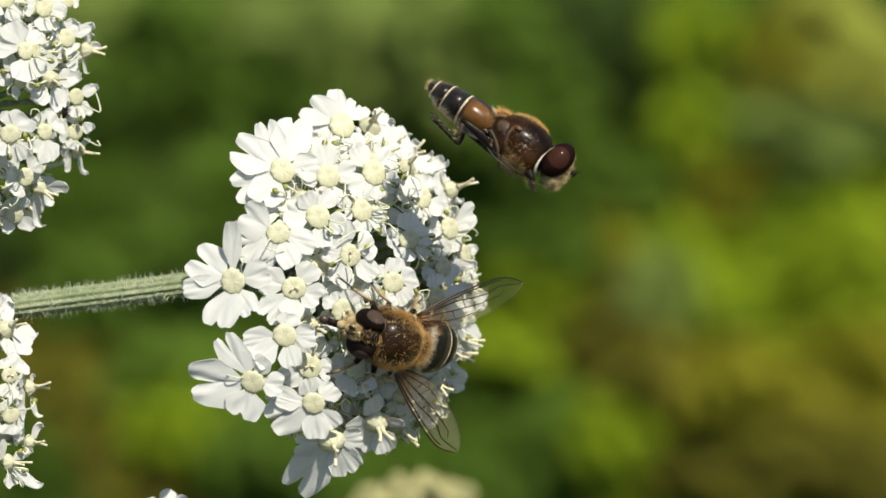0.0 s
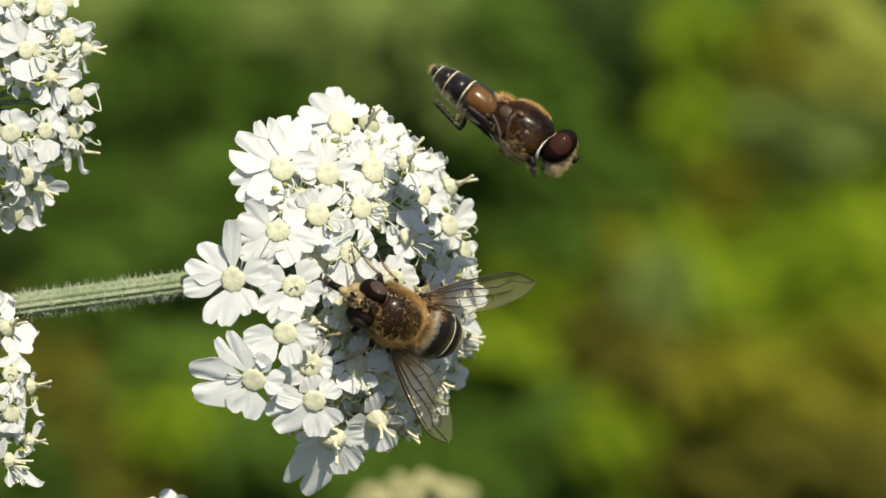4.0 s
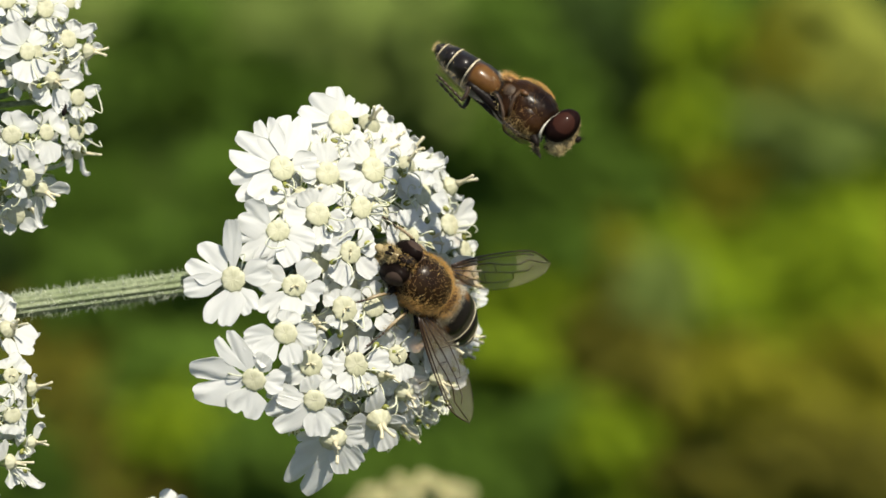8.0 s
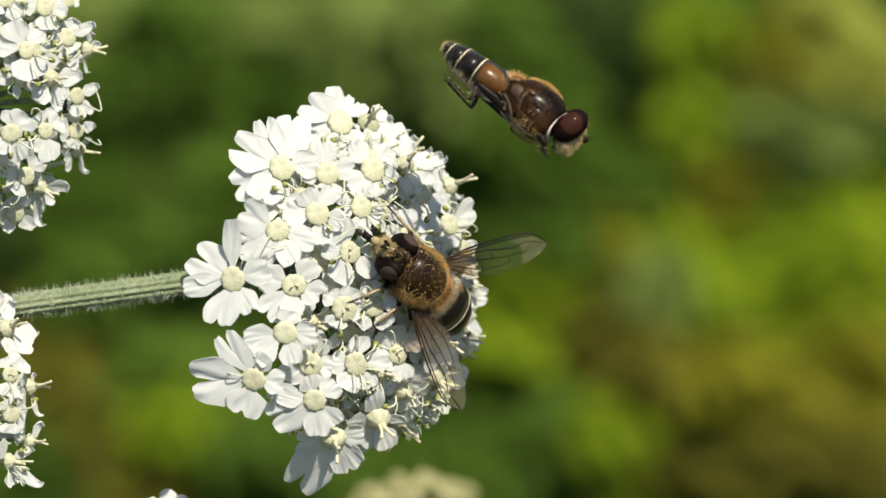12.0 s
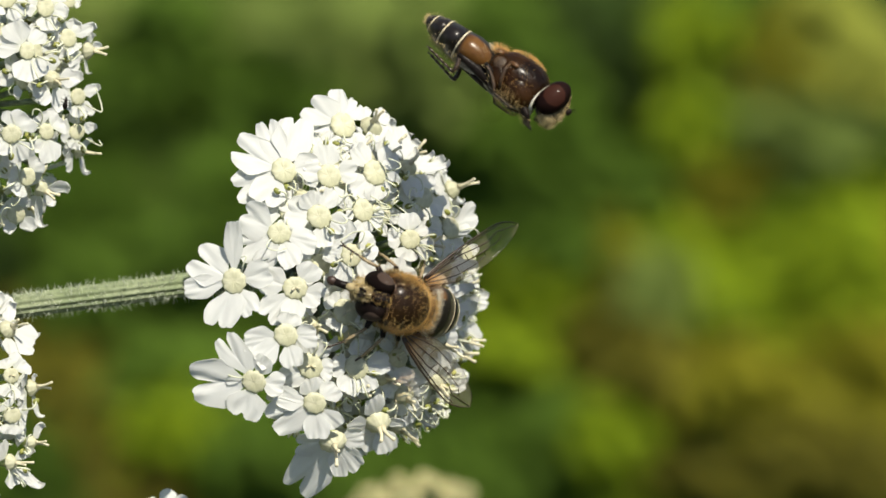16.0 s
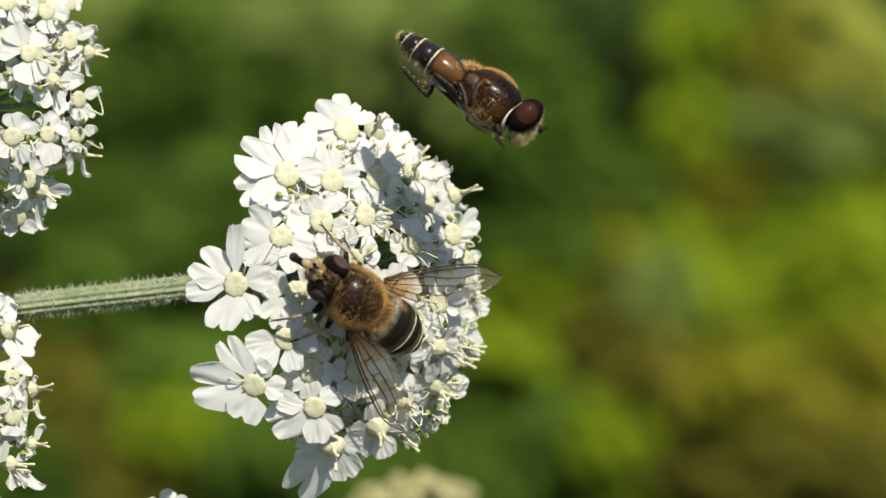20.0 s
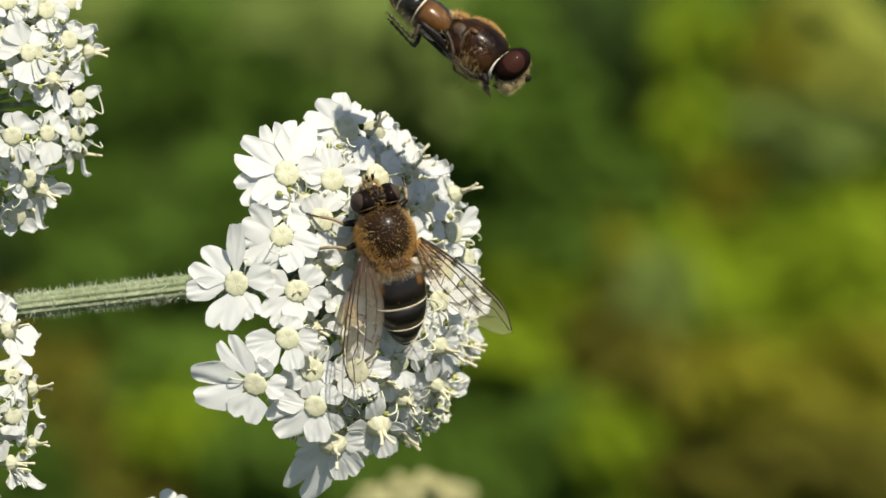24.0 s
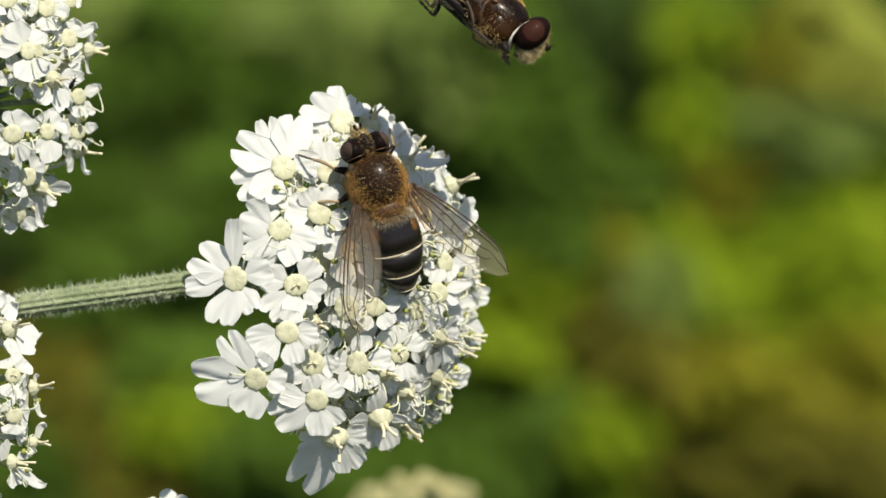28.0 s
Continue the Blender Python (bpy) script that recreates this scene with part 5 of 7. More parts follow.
def wing_outline(s):
    """Leading and trailing edge at a share s of the wing's length."""
    lead = 0.40 * math.sin(math.pi * s ** 0.8)
    if s > 0.72:
        lead -= 1.15 * ((s - 0.72) / 0.28) ** 2.2
    if s < 0.5:
        trail = 0.5 + 1.85 * math.sin(math.pi * s) ** 0.9
    else:
        trail = 0.90 + 1.45 * math.sqrt(max(0.0, 1 - ((s - 0.5) / 0.5) ** 2.4))
    return lead, -trail


def wing(fly, side, membrane, vein, length=9.6):
    bm = bmesh.new()
    n = 28
    rows = []
    for i in range(n + 1):
        s = 0.02 + 0.98 * i / n
        lead, trail = wing_outline(min(s, 0.9995))
        row = []
        for j in range(7):
            y = lead + (trail - lead) * j / 6
            z = 0.10 * math.sin(j * 1.9 + s * 3) * math.sin(math.pi * s) + 0.25 * s * s
            row.append(bm.verts.new((s * length * MM, y * side * MM, z * MM)))
        rows.append(row)
    for a, b in zip(rows, rows[1:]):
        for j in range(6):
            bm.faces.new((a[j], b[j], b[j + 1], a[j + 1]))
    bmesh.ops.recalc_face_normals(bm, faces=bm.faces[:])
    bmesh.ops.solidify(bm, geom=bm.faces[:], thickness=0.012 * MM)
    ob = part("wing", bm, membrane, fly, "clear veined wing")
    bm = bmesh.new()

    def line(pairs, r0, r1):
        pts = []
        for s, c in pairs:
            lead, trail = wing_outline(min(s, 0.9995))
            z = 0.10 * math.sin(c * 6 * 1.9 + s * 3) * math.sin(math.pi * s) + 0.25 * s * s
            pts.append((s * length, (lead + (trail - lead) * c) * side, z + 0.015))
        k = len(pts) - 1
        tube(bm, pts, [0.9 * (r0 + (r1 - r0) * i / k) for i in range(k + 1)], 6)

    line([(0.03 + 0.05 * i, 0.01) for i in range(20)], 0.09, 0.045)
    line([(0.03 + 0.05 * i, 0.10 + 0.02 * i / 19) for i in range(17)], 0.07, 0.035)
    line([(0.05, 0.25), (0.2, 0.24), (0.4, 0.26), (0.55, 0.36), (0.68, 0.40), (0.78, 0.30), (0.9, 0.34), (0.97, 0.3)], 0.06, 0.03)
    line([(0.05, 0.45), (0.2, 0.46), (0.4, 0.50), (0.6, 0.58), (0.78, 0.62), (0.82, 0.45)], 0.05, 0.03)
    line([(0.06, 0.6), (0.2, 0.72), (0.36, 0.80), (0.55, 0.82), (0.62, 0.78)], 0.05, 0.025)
    line([(0.04, 0.8), (0.15, 0.92), (0.3, 0.98)], 0.04, 0.02)
    line([(0.45, 0.27), (0.46, 0.52)], 0.035, 0.035)
    line([(0.62, 0.58), (0.64, 0.79)], 0.035, 0.03)
    line([(0.34, 0.48), (0.37, 0.80)], 0.035, 0.03)
    line([(0.03 + 0.0485 * i, 0.995) for i in range(4, 21)], 0.013, 0.012)
    part("vein", bm, vein, ob, "brown wing veins")
    return ob


def leg(fly, hip, knee, ankle, foot, shin=None, thick=1.0):
    """A leg about its hip; points in the fly's millimetres."""
    h = Vector(hip)
    k, a, f = Vector(knee) - h, Vector(ankle) - h, Vector(foot) - h
    bm = bmesh.new()
    tube(bm, curve_points((0, 0, 0), k, (0, 0, 0.12), 6), [0.22 * thick, 0.30 * thick, 0.31 * thick, 0.27 * thick, 0.22 * thick, 0.17 * thick], 10)
    ob = part("leg", bm, BLACK, fly, "black thigh, amber shin and dark foot")
    ob.matrix_basis = Matrix.Translation(h * MM)
    bm = bmesh.new()
    tube(bm, curve_points(k, a, (0.14, 0, 0.16), 5), [0.10 * thick, 0.11 * thick, 0.12 * thick, 0.13 * thick, 0.10 * thick], 8)
    part("tibia", bm, shin or TIBIA, ob)
    bm = bmesh.new()
    for i in range(5):
        p, q = a.lerp(f, i / 5), a.lerp(f, (i + 0.92) / 5)
        tube(bm, [p, p.lerp(q, 0.7), q], [0.06 * thick, 0.09 * thick, 0.07 * thick], 7)
    for s in (-1, 1):
        tube(bm, [f, f + (f - a).normalized() * 0.18 + Vector((0, 0.1 * s, 0)), f + (f - a).normalized() * 0.26 + Vector((0, 0.12 * s, -0.1))], [0.05, 0.04, 0.015], 5)
    part("tarsus", bm, TARSUS, ob)
    bm = bmesh.new()
    rng = random.Random(int(abs(hip[0]) * 100) + 7)
    roots = []
    count = 40 if shin else 90
    for i in range(count):
        c = Vector((0, 0, 0)).lerp(k, rng.random()) if i < count // 2 else k.lerp(a, rng.random())
        d = Vector((rng.uniform(-1, 1), rng.uniform(-1, 1), rng.uniform(-1, 0.6)))
        roots.append((c + d.normalized() * 0.18, d))
    hairs(bm, roots, rng, 0.3, 0.014, 0.3)
    tagged(part("leg_hair", bm, PALE_FUR, ob, "", False), kind="stuff")
    return ob


def ellipsoid_roots(rng, count, c, r, keep):
    roots = []
    while len(roots) < count:
        d = Vector((rng.gauss(0, 1), rng.gauss(0, 1), rng.gauss(0, 1))).normalized()
        if keep(d):
            p = Vector((c[0] + d.x * r[0], c[1] + d.y * r[1], c[2] + d.z * r[2]))
            roots.append((p, Vector((d.x / r[0], d.y / r[1], d.z / r[2]))))
    return roots


def hoverfly(label, seed, flying):
    """Millimetres from the middle of the thorax: x to the head, y to its left, z up its back."""
    rng = random.Random(seed)
    fly = new("hoverfly")
    tagged(fly, label, "insect", "hoverflies")
    bm = bmesh.new()
    section(bm, [(2.25, 0.5, 0.5, 0.5, -0.1), (2.1, 1.0, 0.95, 0.9, -0.1), (1.6, 1.62, 1.52, 1.60, -0.1), (0.9, 1.88, 1.86, 1.95, -0.1), (0, 1.98, 1.96, 2.05, -0.1),
                 (-0.9, 1.88, 1.80, 1.95, -0.1), (-1.6, 1.55, 1.36, 1.65, -0.1), (-2.1, 1.0, 0.8, 1.1, -0.15), (-2.3, 0.5, 0.4, 0.6, -0.2)], 36)
    if flying:
        bmesh.ops.scale(bm, vec=(1.10, 0.97, 0.95), verts=bm.verts[:])
    part("thorax", bm, FLANK if flying else THORAX, fly, "brown thorax dusted with pollen")
    for s in (-1, 1):
        bm = bmesh.new()
        blob(bm, (0.50, 0.88 * s, -0.72 if flying else -0.92), (1.55, 1.02, 1.30 if flying else 1.42), (0, 12, 0), 22, 14)
        part("flank", bm, FLANK, fly)
        bm = bmesh.new()
        blob(bm, (-1.0, 1.02 * s, -0.65), (0.95, 0.80, 1.15), (0, -15, 0), 18, 12)
        part("flank", bm, FLANK, fly)
        bm = bmesh.new()
        blob(bm, (-0.5, 1.86 * s, 0.42), (0.40, 0.20, 0.20), (0, 0, 15 * s), 14, 10)
        part("wing_base", bm, RUST, fly)
        bm = bmesh.new()
        tube(bm, [(-0.75, 1.86 * s, 0.35), (-0.85, 1.98 * s, -0.2), (-0.70, 1.90 * s, -0.9), (-0.45, 1.62 * s, -1.5)], [0.10, 0.15, 0.14, 0.08], 8)
        part("pleural_ridge", bm, CALYPTER, fly, "pale brown ridge on the flank")
        bm = bmesh.new()
        blob(bm, (-1.35, 1.56 * s, 0.0), (0.62, 0.20, 0.50), (0, 25, 10 * s), 20, 14)
        part("calypter", bm, CALYPTER, fly, "pale brown scale behind the wing")
    bm = bmesh.new()
    blob(bm, (-1.95, 0, 0.78), (0.72, 1.12, 0.48), (0, -18, 0), 22, 14)
    part("scutellum", bm, RUST, fly)
    # abdomen plates, each with a cream hind edge
    prof = [(-1.9, 1.05, 0.65), (-2.3, 1.55, 0.95), (-3.0, 1.86, 1.15), (-3.8, 1.93, 1.22), (-4.59, 1.86, 1.18), (-4.68, 1.83, 1.16), (-5.3, 1.72, 1.08), (-6.04, 1.47, 0.945),
            (-6.12, 1.44, 0.93), (-6.6, 1.18, 0.80), (-7.13, 0.86, 0.62), (-7.2, 0.80, 0.58), (-7.5, 0.5, 0.40), (-7.75, 0.22, 0.2), (-7.85, 0.06, 0.06)]
    droop = -0.014 if flying else 0.075

    if flying:
        prof = [(x, w * (1 + 0.06 * max(0, -x - 4)) if x > -7.6 else w * 1.3, h * (1.10 if x > -4.3 else 1.0 + 0.05 * max(0, -x - 4)) if x > -7.6 else h * 1.2) for x, w, h in prof]
    else:
        prof = [(-1.9 + (x + 1.9) * 1.03, w * 1.03, h) for x, w, h in prof]

    def rows(i, j, grow=0.0):
        return [(x, w + grow, h + grow, h * 0.95 + grow, -0.25 - droop * (x + 2) ** 2, -2 * droop * (x + 2)) for x, w, h in prof[i:j]]

    for i, j, mat_used in ((0, 5, FLANK_TERGITE if flying else TERGITE), (5, 8, HIND_TERGITE), (8, 11, HIND_TERGITE), (11, 15, HIND_TERGITE)):
        bm = bmesh.new()
        section(bm, rows(i, j), 36)
        part("tergite", bm, mat_used, fly)
    for i in (4, 7, 10):
        x0, w0, h0 = prof[i]
        x1, w1, h1 = prof[i + 1]
        bm = bmesh.new()
        section(bm, [(x0 + 0.02, w0 + 0.0, h0, h0 * 0.95, -0.25 - droop * (x0 + 2) ** 2, -2 * droop * (x0 + 2)), (x0 - 0.01, w0 + 0.025, h0 + 0.025, h0 * 0.95 + 0.025, -0.25 - droop * (x0 + 2) ** 2, -2 * droop * (x0 + 2)),
                     (x1 + 0.01, w1 + 0.02, h1 + 0.02, h1 * 0.95 + 0.02, -0.25 - droop * (x1 + 2) ** 2, -2 * droop * (x1 + 2)), (x1 - 0.02, w1, h1, h1 * 0.95, -0.25 - droop * (x1 + 2) ** 2, -2 * droop * (x1 + 2))], 36)
        part("band", bm, BAND, fly, "cream hind edge of the plate")
    # head
    bm = bmesh.new()
    blob(bm, (2.75, 0, -0.15), (0.75, 1.55, 1.3), (0, 0, 0), 24, 16)
    blob(bm, (2.95, 0, 0.55), (0.85, 0.42, 0.80), (0, 0, 0), 18, 12)
    part("head", bm, BLACK, fly)
    for s in (-1, 1):
        bm = bmesh.new()
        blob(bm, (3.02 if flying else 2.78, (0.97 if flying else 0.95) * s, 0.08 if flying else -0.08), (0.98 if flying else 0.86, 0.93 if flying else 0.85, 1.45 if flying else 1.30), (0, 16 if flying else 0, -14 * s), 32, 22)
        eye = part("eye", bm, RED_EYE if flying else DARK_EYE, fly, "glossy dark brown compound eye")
        bm = bmesh.new()
        ring = []
        for k in range(25):
            q = 2 * math.pi * k / 24
            ring.append((2.08 + 0.32 * math.sin(q) ** 2 + 0.36 * math.sin(q) if flying else 2.30 - 0.06 * math.cos(q), 0.80 * s + 0.80 * math.cos(q) * s, -0.10 + (1.36 if flying else 1.22) * math.sin(q)))
        tube(bm, ring, [0.012 + 0.11 * max(0.0, min(1.0, 0.10 - 0.85 * math.sin(2 * math.pi * k / 24))) for k in range(25)] if flying else 0.04, 8)
        part("eye_rim", bm, RIM if flying else RUST, fly, "pale rim behind the eye" if flying else "brown rim behind the eye")
    bm = bmesh.new()
    blob(bm, (3.62, 0, -0.45), (0.52, 0.52, 0.95), (0, 10, 0), 20, 14)
    blob(bm, (3.95, 0, -0.70), (0.28, 0.32, 0.36), (0, 0, 0), 14, 10)
    blob(bm, (3.60, 0, -1.15), (0.45, 0.42, 0.45), (0, 0, 0), 14, 10)
    if not flying:
        blob(bm, (4.05, 0, -1.22), (0.55, 0.36, 0.34), (0, 8, 0), 14, 10)
    blob(bm, (3.25, 0, -1.28), (0.70, 0.95, 0.52), (0, 12, 0), 18, 12)
    part("face", bm, FACE, fly, "yellowish face dusted with pollen")
    for s in (-1, 1):
        bm = bmesh.new()
        tube(bm, [(3.95, 0.10 * s, 0.10), (4.20, 0.16 * s, 0.14)], [0.09, 0.10], 8)
        blob(bm, (4.36, 0.22 * s, -0.02), (0.18, 0.12, 0.24), (0, 20, 0), 12, 9)
        tube(bm, [(4.40, 0.24 * s, 0.12), (4.62, 0.34 * s, 0.30), (4.80, 0.44 * s, 0.34)], [0.03, 0.022, 0.01], 5)
        part("antenna", bm, BLACK, fly)
    if not flying:
        bm = bmesh.new()
        tube(bm, [(0, 0, 0), (0.5, 0, -0.10), (1.1, 0.05, -0.25), (1.6, 0.05, -0.5)], [0.36, 0.30, 0.26, 0.28], 10)
        proboscis = part("proboscis", bm, BLACK, fly, "dark tube feeding on the flower")
        proboscis.matrix_basis = pose(3.5 * MM, 0, -1.25 * MM)
        bm = bmesh.new()
        blob(bm, (1.75, 0.05, -0.6), (0.42, 0.34, 0.28), (0, 25, 0), 14, 10)
        part("labella", bm, LABELLA, proboscis)
    else:
        bm = bmesh.new()
        tube(bm, [(3.4, 0.1, -1.3), (3.2, 0.12, -1.6), (2.6, 0.1, -1.7)], [0.22, 0.18, 0.14], 10)
        proboscis = part("proboscis", bm, BLACK, fly)
    # fur
    bm = bmesh.new()
    shape = (0, 0, -0.1), (2.2, 1.98, 1.98)
    if flying:
        top = ellipsoid_roots(rng, 1000, *shape, lambda d: d.z > 0.78)
        hairs(bm, top, rng, 0.22, 0.007, 0.6)
        hairs(bm, ellipsoid_roots(rng, 420, (0.2, 0, -0.4), (2.0, 2.0, 1.9), lambda d: abs(d.y) > 0.4), rng, 0.30, 0.009, 1.2)
        hairs(bm, ellipsoid_roots(rng, 500, *shape, lambda d: abs(d.x) > 0.80 and d.z > -0.2), rng, 0.36, 0.010, 0.7)
    else:
        hairs(bm, ellipsoid_roots(rng, 900, *shape, lambda d: d.z > 0.2), rng, 0.20, 0.006, 0.9)
        hairs(bm, ellipsoid_roots(rng, 2600, *shape, lambda d: d.z > 0.0 and d.x < 0.1 and math.hypot(d.x + 0.05, d.y) > 0.52 + 0.3 * rng.random()), rng, 0.30, 0.008, 0.7)
        rim = ellipsoid_roots(rng, 5200, *shape, lambda d: d.z > -0.35 and math.hypot(d.x * 0.98, d.y) > 0.74 + 0.24 * rng.random())
        hairs(bm, rim, rng, 0.36, 0.009, 0.6)
        hairs(bm, ellipsoid_roots(rng, 110, (2.95, 0, 0.55), (0.87, 0.44, 0.82), lambda d: d.z > 0), rng, 0.24, 0.012, 0.6)
    hairs(bm, ellipsoid_roots(rng, 500, (-1.95, 0, 0.78), (0.72, 1.12, 0.48), lambda d: d.z > -0.3), rng, 0.45, 0.014, 0.5)
    tagged(part("fur", bm, FUR, fly, "golden brown fur", False), kind="stuff")
    if not flying:
        bm = bmesh.new()
        dusted = ellipsoid_roots(rng, 190, (0, 0, -0.1), (2.28, 2.05, 2.05), lambda d: d.z > 0.1)
        dusted += ellipsoid_roots(rng, 70, (3.62, 0, -0.45), (0.56, 0.56, 1.0), lambda d: d.x > 0)
        dusted += ellipsoid_roots(rng, 40, (2.95, 0, 0.55), (0.90, 0.60, 0.86), lambda d: d.z > 0)
        for p, d in dusted:
            g = rng.uniform(0.014, 0.036)
            blob(bm, p, (g, g, g), (0, 0, 0), 6, 4)
        tagged(part("pollen", bm, POLLEN, fly, "golden pollen grains on thorax and face"), kind="stuff")
    bm = bmesh.new()
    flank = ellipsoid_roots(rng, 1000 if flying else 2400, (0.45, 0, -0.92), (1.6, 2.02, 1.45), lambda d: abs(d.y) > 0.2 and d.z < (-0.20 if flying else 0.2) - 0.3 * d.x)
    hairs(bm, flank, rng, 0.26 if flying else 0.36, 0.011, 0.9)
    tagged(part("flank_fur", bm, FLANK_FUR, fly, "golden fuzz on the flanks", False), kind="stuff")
    bm = bmesh.new()
    belly = ellipsoid_roots(rng, 700, (-4.75, 0, -0.25), (3.05, 1.85, 1.15), lambda d: d.z < -0.72 or d.x < -0.95 or (abs(d.y) > 0.97 and not flying))
    if flying:
        belly += ellipsoid_roots(rng, 110, (-4.75, 0, -0.25), (3.05, 1.75, 1.2), lambda d: d.x < -0.55)
    belly = [(p - Vector((0, 0, droop * (p.x + 2) ** 2)), d) for p, d in belly]
    hairs(bm, belly, rng, 0.34, 0.008 if flying else 0.012, 0.5)
    coat = ellipsoid_roots(rng, 160 if flying else 420, (-4.75, 0, -0.25), (3.05, 1.85, 1.15), lambda d: True)
    hairs(bm, [(p - Vector((0, 0, droop * (p.x + 2) ** 2)), d + Vector((-0.6, 0, 0))) for p, d in coat], rng, 0.30, 0.007, 0.4)
    waist = ellipsoid_roots(rng, 120 if flying else 800, (-2.5, 0, -0.2), (0.7, 1.85, 1.15), lambda d: d.z > 0.1 and d.x < 0.5)
    face = ellipsoid_roots(rng, 350, (3.62, 0, -0.45), (0.55, 0.55, 1.0), lambda d: d.x > 0)
    face += ellipsoid_roots(rng, 350, (3.25, 0, -1.28), (0.72, 0.97, 0.54), lambda d: d.z < 0.2)
    if flying:
        face += ellipsoid_roots(rng, 160, (2.98, 0, -0.08), (1.1, 1.85, 1.5), lambda d: abs(d.y) < 0.55 and d.x > 0.3)
    hairs(bm, face, rng, 0.28, 0.012, 0.5)
    tagged(part("pale_fur", bm, PALE_FUR, fly, "pale yellow fur on flanks and belly", False), kind="stuff")
    bm = bmesh.new()
    hairs(bm, [(p, d + Vector((-0.5, 0, 0))) for p, d in waist], rng, 0.50, 0.014, 0.45)
    tagged(part("fringe", bm, WHITE_FUR, fly, "whitish hair fringe behind the thorax", False), kind="stuff")
    legs = []
    for s in (-1, 1):
        if flying:
            legs.append(leg(fly, (1.1, 0.7 * s, -1.5), (2.3, 0.9 * s, -2.1), (1.9, 0.7 * s, -2.2), (2.6, 0.5 * s, -2.4), TARSUS))
            legs.append(leg(fly, (0.0, 0.8 * s, -1.7), (-2.3, 1.80 * s, -0.6), (-0.6, 1.75 * s, -2.05), (0.6, 1.3 * s, -2.15), CALYPTER))
            legs.append(leg(fly, (-1.1, 0.8 * s, -1.5), (-4.3, 1.45 * s, -1.05), (-3.9, 1.3 * s, -2.3), (-6.3, 1.0 * s, -1.7), TARSUS, 1.35))
        else:
            if s > 0:
                legs.append(leg(fly, (1.3, 0.9, -1.2), (1.9, 2.4, -0.9), (2.9, 3.6, -1.7), (3.4, 4.3, -2.7)))
                legs.append(leg(fly, (0.2, 0.9, -1.4), (-0.1, 2.8, -0.9), (0.4, 4.5, -1.9), (0.7, 5.6, -2.9)))
            else:
                legs.append(leg(fly, (1.3, -0.9, -1.2), (2.3, -2.2, -1.1), (3.1, -2.5, -2.4), (3.6, -2.8, -3.6)))
                legs.append(leg(fly, (0.2, -0.9, -1.4), (0.3, -2.3, -1.6), (0.6, -2.7, -3.2), (0.8, -3.2, -4.4)))
            reach = 0.0 if s > 0 else 0.6
            legs.append(leg(fly, (-1.0, 0.9 * s, -1.4), (-2.2, (2.7 - reach) * s, -1.4), (-3.4, (3.4 - reach) * s, -2.8), (-4.4, (4.1 - reach) * s, -4.0)))
    m, v = (BEATING, BEATING_VEIN) if flying else (WING, VEIN)
    wings = (wing(fly, -1, m, v), wing(fly, 1, m, v))
    return fly, wings, legs, proboscis


resting, resting_wings, resting_legs, resting_proboscis = hoverfly("brown furry hoverfly with veined wings feeding on the umbel", 2, False)
hovering, hovering_wings, hovering_legs, hovering_proboscis = hoverfly("brown hoverfly with orange flank hovering on beating wings", 3, True)

hovering.scale = (0.985, 0.985, 0.985)


def wing_pose(side, spread_angle, raised, twist=0.0):
    """A wing on its hinge; side 1: the left one. Spread counts from straight back."""
    return pose(-0.5 * MM, 2.05 * side * MM, 0.55 * MM, 0, 0, 180 - spread_angle * side) @ pose(0, 0, 0, twist * side, -raised, 0)


def small_beetle():
    """A tiny black beetle with six short legs."""
    ob = new("tiny_beetle")
    tagged(ob, "tiny shiny black beetle on the white florets", "insect")
    bm = bmesh.new()
    blob(bm, (-0.12, 0, 0.1), (0.32, 0.17, 0.15), (0, 0, 0), 16, 10)
    part("abdomen", bm, BLACK, ob)
    bm = bmesh.new()
    blob(bm, (0.22, 0, 0.1), (0.14, 0.13, 0.11), (0, 0, 0), 12, 8)
    part("thorax", bm, BLACK, ob)
    bm = bmesh.new()
    blob(bm, (0.38, 0, 0.09), (0.09, 0.09, 0.08), (0, 0, 0), 12, 8)
    part("head", bm, BLACK, ob)
    for s in (-1, 1):
        for x in (0.25, 0.05, -0.15):
            bm = bmesh.new()
            tube(bm, [(x, 0.08 * s, 0.05), (x + 0.04, 0.26 * s, 0.08), (x + 0.02, 0.36 * s, -0.12)], [0.03, 0.025, 0.015], 5)
            part("leg", bm, BLACK, ob)
        bm = bmesh.new()
        tube(bm, [(0.44, 0.03 * s, 0.1), (0.55, 0.1 * s, 0.14), (0.66, 0.14 * s, 0.12)], [0.015, 0.015, 0.02], 5)
        part("antenna", bm, BLACK, ob)
    return ob


tiny_beetle = small_beetle()


